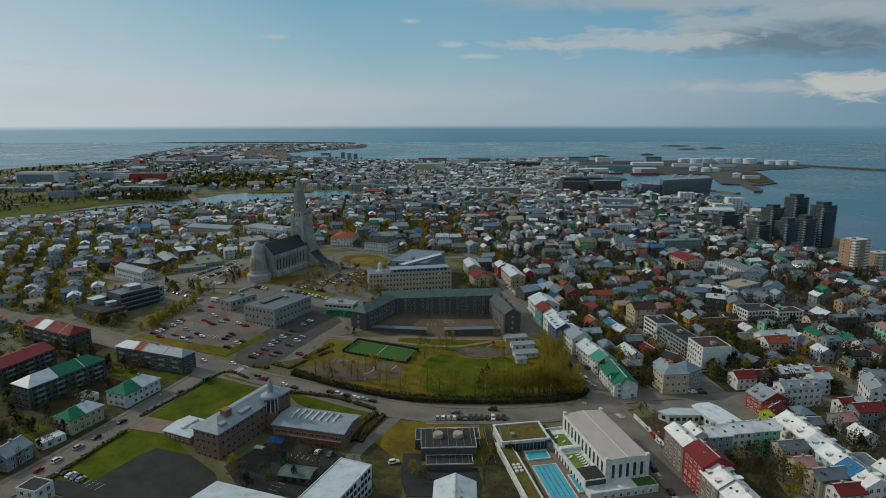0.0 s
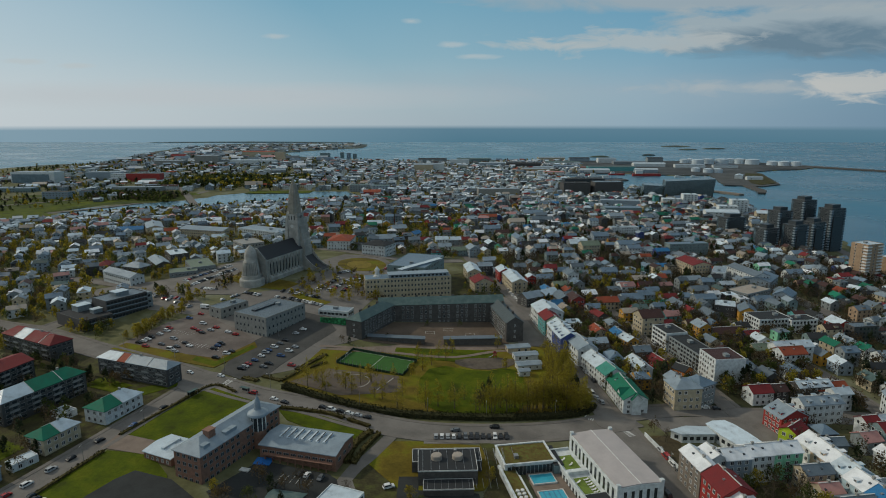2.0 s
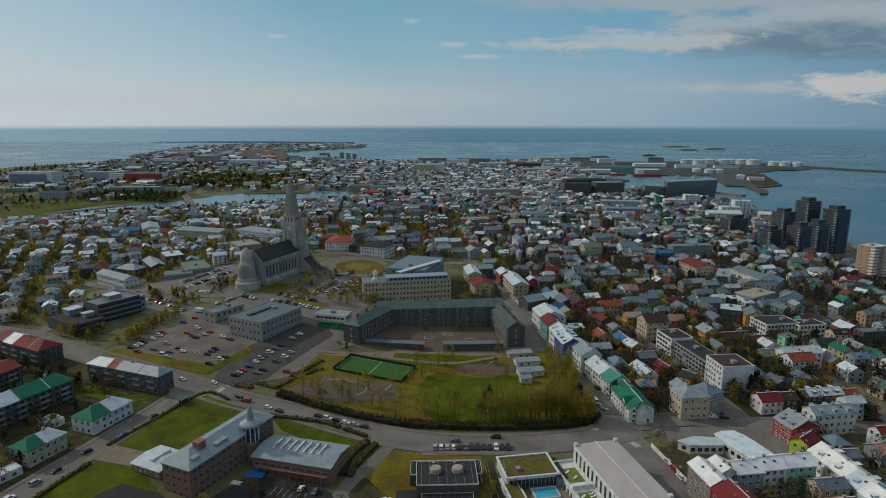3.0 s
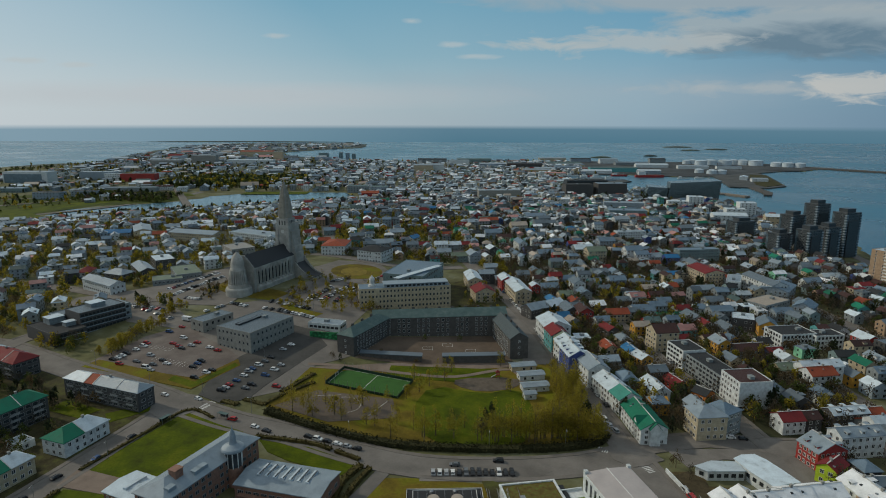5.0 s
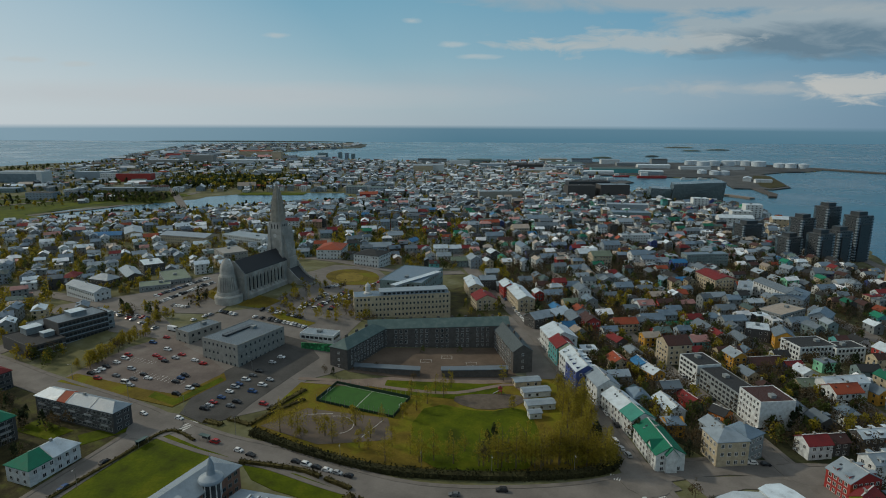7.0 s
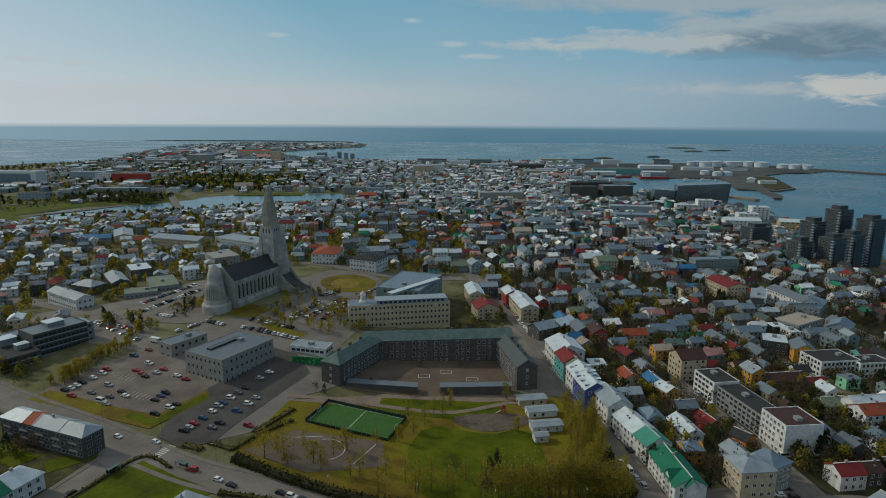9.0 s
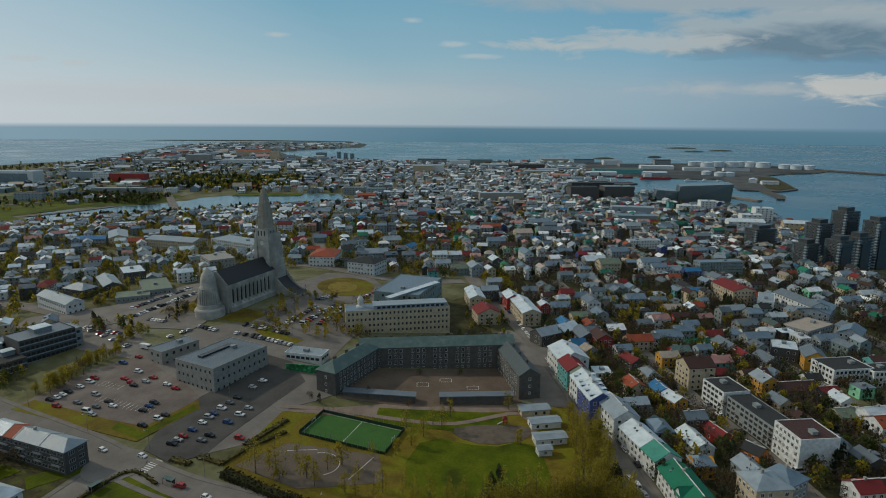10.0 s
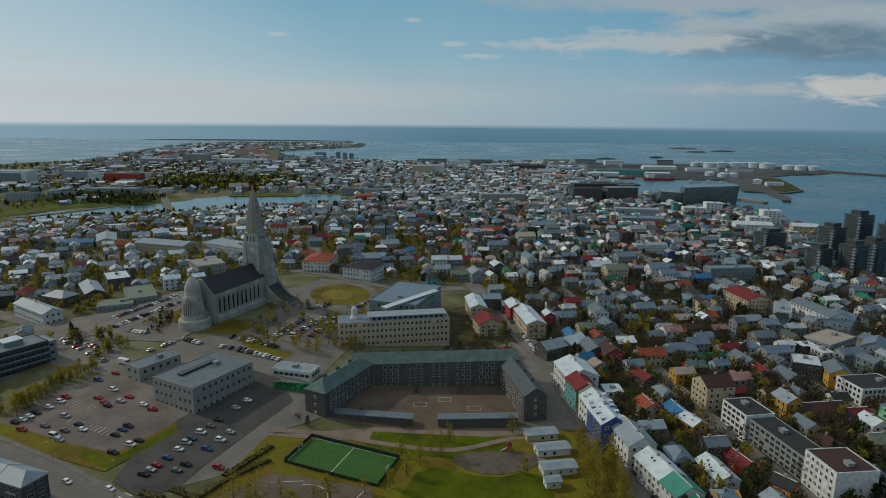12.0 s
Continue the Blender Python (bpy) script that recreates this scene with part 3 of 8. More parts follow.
drape("yard", [(-74, 362), (-58, 374), (-52, 380), (-48, 396), (-60, 412), (-90, 404), (-84, 372)], ASPHALT, 0.20, "asphalt approach beside the school", "yard")
# dark sheet painted where the concrete school's shadow crosses the lane
drape("car_park", [(-120, 327), (-121, 347), (-114, 372), (-99, 398), (-96, 420), (-80, 413), (-68, 392), (-80, 363), (-90, 338), (-94, 324), (-105, 318)], SHADED_TAR, 0.235, "asphalt lane with parked cars, the school shadow in its colour", "car park")
drape("yard", [(-156, 428), (-140, 446), (-88, 432), (-84, 402), (-106, 361), (-129, 386), (-152, 404)], ASPHALT, 0.12, "asphalt yard round the concrete school", "yard")
drape("rough_ground", [(-2, 440), (36, 446), (34, 490), (20, 560), (4, 540), (6, 480)], SHADY, 0.15, "rough grass under trees behind the school", "ground")
for outline in ([(-186, 312), (-166, 304), (-160, 312), (-182, 322)], [(-150, 300), (-136, 312), (-140, 318), (-156, 308)], [(-180, 262), (-174, 276), (-166, 274), (-171, 258)], [(-192, 246), (-180, 240), (-176, 252), (-188, 258)]):
    drape("garden_lawn", outline, LAWN, 0.24, "small green garden lawn", "grass")
drape("rough_ground", [(16, 262), (24, 259), (27, 238), (29, 200), (14, 200), (16, 224), (21, 236)], SHADY, 0.32, "brown rough ground beside the flat-roofed hall", "ground")
drape("rough_ground", [(-32, 246), (-24, 236), (-16, 226), (-16, 200), (-50, 196), (-40, 222)], SHADY, 0.18, "brown rough ground under trees", "ground")
drape("rough_ground", [(108, 229), (132, 233), (149, 234), (150, 190), (112, 188)], SHADY, 0.22, "overgrown courtyard between the street fronts", "ground")
drape("rough_ground", [(-232, 372), (-180, 342), (-136, 318), (-146, 282), (-166, 220), (-188, 190), (-250, 240)], SHADY, 0.09, "dark gardens round the apartment blocks", "ground", 16)
drape("parking_bays", [(-8, 266), (-8, 260), (34, 260), (46, 268), (30, 272), (-6, 272)], ASPHALT, 0.27, "asphalt parking bays along the road", "car park")
drape("round_plaza", [(-98 + 20 * math.cos(a * 0.3142), 556 + 26 * math.sin(a * 0.3142)) for a in range(20)], PAVING, 0.2, "patterned round plaza in front of the church", "paving")
drape("oval_lawn", [(-74 + 22 * math.cos(a * 0.3142), 564 + 32 * math.sin(a * 0.3142)) for a in range(20)], DRY_GRASS, 0.24, "yellow oval lawn beside the plaza", "grass")
drape("inner_lawn", [(-76 + 11 * math.cos(a * 0.3142), 560 + 19 * math.sin(a * 0.3142)) for a in range(20)], material("mossy lawn", (0.20, 0.15, 0.03), 0.95, scale=0.2, vary=0.35, fine=1), 0.32, "golden inner ring of the oval lawn", "grass")
drape("lawn", [(-150, 478), (-175, 490), (-182, 545), (-150, 600), (-138, 560), (-160, 500)], DRY_GRASS, 0.2, "dry grass beside the church", "grass")
drape("shore_grass", [(-740, 965), (-640, 1012), (-560, 1052), (-640, 1032), (-700, 1078), (-690, 1160), (-610, 1275), (-530, 1352), (-560, 1385), (-720, 1220), (-820, 1020)], LAWN, 0.5, "green lake shore with paths", "grass", 30)
drape("shore_grass", [(-440, 1372), (-300, 1378), (-300, 1420), (-440, 1420)], LAWN, 0.5, "green park on the far lake shore", "grass", 30)
drape("lake_park", [(-770, 1020), (-700, 1075), (-650, 1180), (-545, 1240), (-525, 1280), (-600, 1420), (-760, 1400), (-905, 1330), (-900, 1200)], material("lake park grass", (0.055, 0.078, 0.008), 0.95, scale=0.03, vary=0.5, fine=0.3, second=(0.075, 0.08, 0.02)), 0.45, "dark green park slope above the lake", "grass", 30)
ribbon("road", [(-1010, 1090), (-880, 1130), (-760, 1250), (-640, 1440)], 12, ASPHALT, 0.9, "asphalt road along the lake park")
ribbon("road", [(-1150, 1230), (-980, 1240), (-820, 1300), (-660, 1480)], 10, ASPHALT, 0.9, "asphalt road along the lake park")
drape("airfield", [(-1150, 1000), (-800, 1100), (-860, 1240), (-1180, 1200)], DRY_GRASS, 0.4, "straw yellow airfield grass", "grass", 40)


def stripes(name, x, y, ang, count, gap, length, width, label):
    """Painted bars on the road, one thing a crossing."""
    m = pose(x, y, level(x, y) + 0.0, 0, 0, ang)
    root = thing(name, m, label, "road marking", kind="structure")
    for i in range(count):
        s = Shape()
        cx = (i - (count - 1) / 2) * gap
        p = [(cx - width / 2, -length / 2), (cx + width / 2, -length / 2), (cx + width / 2, length / 2), (cx - width / 2, length / 2)]
        w = [m @ Vector((*q, 0)) for q in p]
        s.poly([(q[0], q[1], level(v.x, v.y) + 0.25 + 0.06 - m.translation.z) for q, v in zip(p, w)])
        part("bar", s, LINE, root)


stripes("crossing", -112, 316, 66, 8, 1.15, 4.0, 0.55, "worn white zebra crossing on the main road")
stripes("crossing", 71, 283, -30, 8, 1.0, 3.5, 0.5, "worn white zebra crossing at the corner")
drape("verge", [(-112, 452), (-100, 440), (-84, 436), (-80, 442), (-96, 448), (-106, 462)], DRY_GRASS, 0.2, "strip of dry grass between parked rows", "grass")
drape("verge", [(-60, 462), (-44, 470), (-40, 510), (-52, 530), (-58, 500)], DRY_GRASS, 0.2, "dry grass under the golden trees", "grass")
drape("verge", [(-140, 470), (-120, 462), (-112, 480), (-132, 492)], DRY_GRASS, 0.2, "dry bank below the church", "grass")
stripes("crossing", 66, 437, 8, 7, 1.1, 3.5, 0.5, "white zebra crossing beside the school")
stripes("crossing", 84, 270, -70, 7, 1.0, 3.2, 0.5, "faded crossing beside the pool")
for bx, by, ba, bn in ((-166, 384, -20, 9), (-152, 366, -20, 9), (-138, 360, -20, 7), (-62, 214, 70, 9), (-57, 231, -15, 6), (-140, 212, -25, 10)):
    stripes("parking_bays", bx, by, ba, bn, 2.5, 4.6, 0.14, "thin white parking bay lines")


def line_strip(name, pts, width, lift, label):
    ribbon(name, pts, width, LINE, lift, label, "road marking", skirt=0.02)


line_strip("court_line", [(-47 + 8 * math.cos(a), 322 + 8 * math.sin(a)) for a in np.linspace(-1.2, 1.9, 14)], 0.25, 0.31, "curved white court line")
line_strip("court_line", [(-34, 312), (-26, 328)], 0.25, 0.31, "straight white court line")
line_strip("court_line", [(-62, 330), (-50, 332)], 0.25, 0.31, "straight white court line")
for sx, sy in ((-8, 396), (4, 402), (18, 394)):
    for k in range(2):
        line_strip("hop_square", [(sx - 3, sy + 4 * k - 2), (sx + 3, sy + 4 * k - 1.4)], 0.16, 0.28, "white painted schoolyard square")
        line_strip("hop_square", [(sx - 3 + 6 * k, sy - 2), (sx - 3 + 6 * k, sy + 2.4)], 0.16, 0.28, "white painted schoolyard square")


# ---- windows and houses ----
def window_mesh(name, w, h, surround=FRAME, bars=1):
    """One piece: a proud frame with recessed panes between its bars."""
    t, bar = 0.13, 0.05
    xs = [-w / 2 - t, -w / 2]
    for k in range(bars):
        c = -w / 2 + w * (k + 1) / (bars + 1)
        xs += [c - bar, c + bar]
    xs += [w / 2, w / 2 + t]
    zs = [-h / 2 - t, -h / 2, h / 2, h / 2 + t]
    s = Shape()
    index = {}

    def vert(x, y, z):
        key = (round(x, 4), y, round(z, 4))
        if key not in index:
            index[key] = len(s.v)
            s.v.append(key)
        return index[key]

    def quad(mat, *pts):
        s.f.append(tuple(vert(*p) for p in pts))
        s.m.append(mat)

    f, g = 0.09, 0.02
    for i in range(len(xs) - 1):
        for j in range(3):
            x0, x1, z0, z1 = xs[i], xs[i + 1], zs[j], zs[j + 1]
            if j == 1 and i % 2 == 1:
                quad(1, (x1, g, z0), (x0, g, z0), (x0, g, z1), (x1, g, z1))
                for p, q in (((x0, z0), (x1, z0)), ((x1, z0), (x1, z1)), ((x1, z1), (x0, z1)), ((x0, z1), (x0, z0))):
                    quad(0, (p[0], g, p[1]), (q[0], g, q[1]), (q[0], f, q[1]), (p[0], f, p[1]))
            else:
                quad(0, (x1, f, z0), (x0, f, z0), (x0, f, z1), (x1, f, z1))
    a, b, c, d = (xs[0], zs[0]), (xs[-1], zs[0]), (xs[-1], zs[-1]), (xs[0], zs[-1])
    for p, q in ((a, b), (b, c), (c, d), (d, a)):
        quad(0, (p[0], f, p[1]), (q[0], f, q[1]), (q[0], -0.06, q[1]), (p[0], -0.06, p[1]))
    return s.mesh(name, surround, GLASS)


SCHOOL_FRAME = material("greyed white frame", (0.42, 0.43, 0.42), 0.7, bump=0)
GREY_FRAME = material("weathered grey frame", (0.30, 0.31, 0.31), 0.7, bump=0)
WINDOW = dict(std=window_mesh("window", 1.25, 1.45), wide=window_mesh("wide window", 2.2, 1.4, GREY_FRAME, bars=2), small=window_mesh("small window", 0.95, 1.2),
              tall=window_mesh("tall window", 1.2, 2.2, bars=1), bare=window_mesh("plain window", 1.4, 1.3, WALL["grey"], 1), dark=window_mesh("dark window", 1.5, 1.4, DARK_METAL, 1))
WINDOW.update(school=window_mesh("school window", 1.3, 2.0, SCHOOL_FRAME, 1), school_low=window_mesh("low school window", 0.95, 1.2, SCHOOL_FRAME, 1))


def put_window(parent, mesh, x, y, z, turn, name="window"):
    ob = new(name, mesh)
    ob.parent = parent
    ob.matrix_basis = pose(x, y, z, 0, 0, turn)
    return ob


def facade(root, L, W, h, storeys, style="std", gap=3.0, sides="nsew", z0=0.0, most=400, skip=0.0, rng=random):
    """Rows of windows on the four walls of a block centred on its origin; n is +y, e is +x."""
    step = h / storeys
    mesh = WINDOW[style]
    made = 0
    where = root.matrix_world.translation if root.parent else root.matrix_basis.translation
    far = where.y > 345 or abs(where.x) > 190 or most < 60 or most > 800
    bulk = Shape()
    spans = {"n": (L, 0, W / 2, 0), "s": (L, 0, -W / 2, 180), "e": (W, L / 2, 0, -90), "w": (W, -L / 2, 0, 90)}
    for side in sides:
        span, cx, cy, turn = spans[side]
        n = max(1, int((span - 1.0) / gap))
        for k in range(storeys):
            z = z0 + step * (k + 0.52)
            for i in range(n):
                if made >= most or rng.random() < skip:
                    continue
                u = (i - (n - 1) / 2) * (span - 1.6) / max(n, 1)
                x, y = (cx + u, cy) if side in "ns" else (cx, cy + u)
                made += 1
                if not far:
                    put_window(root, mesh, x, y, z, turn)
                    continue
                m = pose(x, y, z, 0, 0, turn)
                w, t = (1.1 if style == "wide" else 0.5 if style == "bare" else 0.62), 0.7
                for d, g, mat in ((0.12, 0.05, 0), (0.0, 0.07, 1)):
                    bulk.poly([m @ Vector(p) for p in ((w + d, g, -t - d), (-w - d, g, -t - d), (-w - d, g, t + d), (w + d, g, t + d))], mat)
    if bulk.f:
        tagged(part("glazing", bulk, (DARK_METAL if style == "dark" else WALL["grey"] if style == "bare" else GREY_FRAME if style == "wide" else FRAME, GLASS), root), kind="stuff")


def gable_wall(L, W, h, rise_, below=3.0):
    """Walls with pointed ends; the ridge runs along x."""
    s = Shape()
    a, b = L / 2, W / 2
    z = -below
    s.faces([(-a, -b, z), (a, -b, z), (a, b, z), (-a, b, z), (-a, -b, h), (a, -b, h), (a, b, h), (-a, b, h), (-a, 0, h + rise_), (a, 0, h + rise_)],
            [(0, 1, 5, 4), (2, 3, 7, 6), (1, 2, 6, 9, 5), (3, 0, 4, 8, 7), (0, 3, 2, 1), (4, 5, 9, 8), (6, 7, 8, 9)])
    return s


def gable_roof(x0, x1, W, h, rise_, over=0.45, thick=0.28):
    """Two slabs with real thickness that meet at the ridge."""
    s = Shape()
    b = W / 2 + over
    e = h - rise_ * over / (W / 2)
    lift = 0.06
    sec = [(-b, e + lift), (0, h + rise_ + lift), (b, e + lift), (b, e + lift + thick), (0, h + rise_ + lift + thick), (-b, e + lift + thick)]
    v = [(x0, y, z) for y, z in sec] + [(x1, y, z) for y, z in sec]
    f = [(i, (i + 1) % 6, 6 + (i + 1) % 6, 6 + i) for i in range(6)] + [(5, 4, 1, 0), (4, 3, 2, 1), (6, 7, 10, 11), (7, 8, 9, 10)]
    s.faces(v, [tuple(reversed(q)) for q in f])
    return s


def hip_roof(L, W, h, rise_, over=0.5):
    s = Shape()
    a, b = L / 2 + over, W / 2 + over
    r = max(0.05, a - b)
    v = [(-a, -b, h), (a, -b, h), (a, b, h), (-a, b, h), (-a, -b, h + 0.25), (a, -b, h + 0.25), (a, b, h + 0.25), (-a, b, h + 0.25), (-r, 0, h + rise_ + 0.25), (r, 0, h + rise_ + 0.25)]
    s.faces(v, [(0, 3, 2, 1), (0, 1, 5, 4), (1, 2, 6, 5), (2, 3, 7, 6), (3, 0, 4, 7), (4, 5, 9, 8), (5, 6, 9), (6, 7, 8, 9), (7, 4, 8)])
    return s


TWO_TONE = dict(greenwhite=("green", "white", 0.5), whitegreen=("white", "turquoise", 0.62), redwhite=("red", "white", 0.6), whitegreenlong=("white", "green", 0.35))
SEGMENTS = dict(cornerhip=(("white", 0.30), ("orange", 0.42), ("light", 0.72), ("light", 1.0)), redhip=(("red", 0.28), ("white", 0.48), ("red", 0.78), ("red", 1.0)),
                greenhip=(("white", 0.36), ("green", 0.7), ("green", 1.0)), smallhip=(("green", 0.45), ("white", 1.0)))
SITES = []                      # where houses already stand: x, y, radius
COLOUR_WORDS = dict(black="black", bright="bright white", peach="peach", paleblue="pale blue", white="white", light="pale grey", grey="grey", dark="dark", red="red", orange="orange-red", brown="brown", blue="blue", bluegrey="blue-grey", green="green",
                    greengrey="pale green", copper="weathered green", turquoise="turquoise", pink="faded red", beige="sand-coloured", concrete="concrete", cream="cream", tealgrey="teal-grey", teal="turquoise",
                    ochre="ochre", lime="lime-green", tan="tan", greybrown="grey-brown", brick="brick", mint="mint-green", stone="dark stone", greenwhite="green and white", whitegreen="white and green", redwhite="red and white", whitegreenlong="white and green", cornerhip="white, orange and grey", redhip="red and white", greenhip="white and green", smallhip="green and white")


def house(x, y, L, W, ang, h, roof="gable", roof_col="light", wall="white", storeys=3, style="std", gap=3.0, z=None, rise_=None, most=400, skip=0.06, chimney=True, dormers=0, label="", name="house", group="", sides="nsew", wall_mat=None, below=4.0):
    """A house of its own: walls, roof, chimney, windows, dormers. x runs along the ridge."""
    rng = random.Random(int(x * 131 + y * 17))
    base = level(x, y) if z is None else z
    m = pose(x, y, base, 0, 0, ang)
    if not label:
        kind = "block" if storeys > 3 or L > 26 else "house"
        label = f"{COLOUR_WORDS[wall]} {storeys}-storey {kind} with a {COLOUR_WORDS[roof_col]} {'flat' if roof == 'flat' else 'pitched'} roof"
    root = thing(name, m, label, "building" if name != "house" else "house", group)
    SITES.append((x, y, max(L, W) * 0.5, L, W, ang))
    wm = wall_mat or WALL[wall]
    r = rise_ if rise_ is not None else min(3.6, W * 0.28)
    if roof == "gable":
        part("wall", gable_wall(L, W, h, r, below), wm, root)
        if roof_col in TWO_TONE:
            c1, c2, f = TWO_TONE[roof_col]
            cut = -L / 2 + L * f
            part("roof", gable_roof(-L / 2 - 0.4, cut - 0.05, W, h, r), ROOF[c1], root, f"{COLOUR_WORDS[c1]} half of the roof")
            part("roof", gable_roof(cut + 0.05, L / 2 + 0.4, W, h, r), ROOF[c2], root, f"{COLOUR_WORDS[c2]} half of the roof")
        else:
            part("roof", gable_roof(-L / 2 - 0.4, L / 2 + 0.4, W, h, r), ROOF[roof_col], root)
    elif roof_col in SEGMENTS:
        s = Shape()
        s.box(-L / 2, -W / 2, -below, L / 2, W / 2, h)
        part("wall", s, wm, root)
        over, b, lo = 0.5, W / 2 + 0.5, -L / 2 - 0.5
        end = min(W * 0.45, L * 0.25)
        cut = 0.0
        for k, (col, f) in enumerate(SEGMENTS[roof_col]):
            x0, x1 = lo + (L + 1) * cut, lo + (L + 1) * f
            first, last = cut == 0.0, f == 1.0
            r0, r1 = x0 + (end if first else 0), x1 - (end if last else 0)
            s = Shape()
            v = [(x0, -b, h + 0.25), (x1, -b, h + 0.25), (x1, b, h + 0.25), (x0, b, h + 0.25), (r0, 0, h + r + 0.25), (r1, 0, h + r + 0.25), (x0, -b, h), (x1, -b, h), (x1, b, h), (x0, b, h)]
            f4 = [(0, 1, 5, 4), (2, 3, 4, 5), (6, 7, 1, 0), (8, 9, 3, 2), (9, 8, 7, 6)]
            f4 += [(3, 0, 4), (9, 6, 0, 3)] if first else []
            f4 += [(1, 2, 5), (7, 8, 2, 1)] if last else []
            s.faces(v, f4)
            part("roof", s, ROOF[col], root, f"{COLOUR_WORDS[col]} stretch of the roof")
            if not last:
                s = Shape()
                w2 = 0.16
                s.faces([(x1 + a, y, z + e) for e in (0.0, 0.22) for y, z in ((-b, h + 0.25), (0, h + r + 0.25), (b, h + 0.25)) for a in (-w2, w2)],
                        [(6, 7, 9, 8), (8, 9, 11, 10), (0, 2, 8, 6), (2, 4, 10, 8), (1, 7, 9, 3), (3, 9, 11, 5), (0, 6, 7, 1), (4, 5, 11, 10)])
                part("batten", s, TRIM, root)
            cut = f
    elif roof == "hip":
        s = Shape()
        s.box(-L / 2, -W / 2, -below, L / 2, W / 2, h)
        part("wall", s, wm, root)
        part("roof", hip_roof(L, W, h, r), ROOF[roof_col], root)
    else:
        s = Shape()
        s.box(-L / 2, -W / 2, -below, L / 2, W / 2, h)
        part("wall", s, wm, root)
        s = Shape()
        s.box(-L / 2 + 0.35, -W / 2 + 0.35, h, L / 2 - 0.35, W / 2 - 0.35, h + 0.12)
        part("roof", s, ROOF[roof_col], root)
        s = Shape()
        for x0, y0, x1, y1 in ((-L / 2, -W / 2, L / 2, -W / 2 + 0.3), (-L / 2, W / 2 - 0.3, L / 2, W / 2), (-L / 2, -W / 2 + 0.3, -L / 2 + 0.3, W / 2 - 0.3), (L / 2 - 0.3, -W / 2 + 0.3, L / 2, W / 2 - 0.3)):
            s.box(x0, y0, h, x1, y1, h + 0.4)
        part("parapet", s, wm, root)
    if roof == "gable" and y < 400 and name == "house":
        s = Shape()
        s.box(-L / 2 - 0.4, -0.22, h + r + 0.3, L / 2 + 0.4, 0.22, h + r + 0.46)
        part("ridge_cap", s, TRIM, root)
        for k in range(1 + int(L / 9)):
            u, v = rng.uniform(-0.4, 0.4) * L, rng.choice((-1, 1)) * rng.uniform(0.14, 0.32) * W
            zz = h + r * (1 - abs(v) / (W / 2)) + 0.3
            s = Shape()
            s.box(u - 0.4, v - 0.5, zz - 0.35, u + 0.4, v + 0.5, zz + 0.22)
            part("roof_hatch", s, GLASS if rng.random() < 0.5 else STEEL, root)
    if chimney and roof != "flat":
        cx = rng.uniform(-0.3, 0.3) * L
        s = Shape()
        s.box(cx - 0.45, -0.4, h + r * 0.4, cx + 0.45, 0.4, h + r + 1.1)
        s.box(cx - 0.55, -0.5, h + r + 1.1, cx + 0.55, 0.5, h + r + 1.25)
        part("chimney", s, WALL["concrete"], root)
    if roof == "flat" and L > 14:
        s = Shape()
        cx = rng.uniform(-0.25, 0.25) * L
        s.box(cx - 1.4, -1.2, h + 0.1, cx + 1.4, 1.2, h + 1.5)
        s.box(cx - 1.55, -1.35, h + 1.5, cx + 1.55, 1.35, h + 1.62)
        part("roof_hatch", s, WALL["grey"], root)
    for k in range(dormers):
        u = (k - (dormers - 1) / 2) * L / dormers
        for sgn in (-1, 1):
            s = Shape()
            s.box(u - 0.9, min(sgn * W * 0.12, sgn * W * 0.42), h, u + 0.9, max(sgn * W * 0.12, sgn * W * 0.42), h + 1.9, 0)
            d = part("dormer", s, wm, root)
            s = Shape()
            s.box(u - 1.1, min(sgn * W * 0.05, sgn * W * 0.46), h + 1.9, u + 1.1, max(sgn * W * 0.05, sgn * W * 0.46), h + 2.05, 0)
            part("dormer_roof", s, ROOF[roof_col] if roof_col in ROOF else ROOF["light"], d)
            put_window(d, WINDOW["small"], u, sgn * W * 0.42, h + 1.05, 0 if sgn > 0 else 180)
    if name == "apartment_block":
        n = max(2, int(L / 9))
        for side in (-1, 1):
            for k in range(1, storeys):
                for i in range(n):
                    u = (i - (n - 1) / 2) * L / n
                    s = Shape()
                    y0, y1 = sorted((side * W / 2, side * (W / 2 + 0.9)))
                    z1 = k * h / storeys
                    s.box(u - 2.1, y0, z1 - 0.1, u + 2.1, y1, z1 + 0.06)
                    yo = side * (W / 2 + 0.85)
                    s.box(u - 2.1, yo - 0.05, z1 + 0.06, u + 2.1, yo + 0.05, z1 + 0.85)
                    part("balcony", s, GREY_FRAME, root)
    facade(root, L, W, h, storeys, style, gap, sides, most=most, skip=skip, rng=rng)
    return root

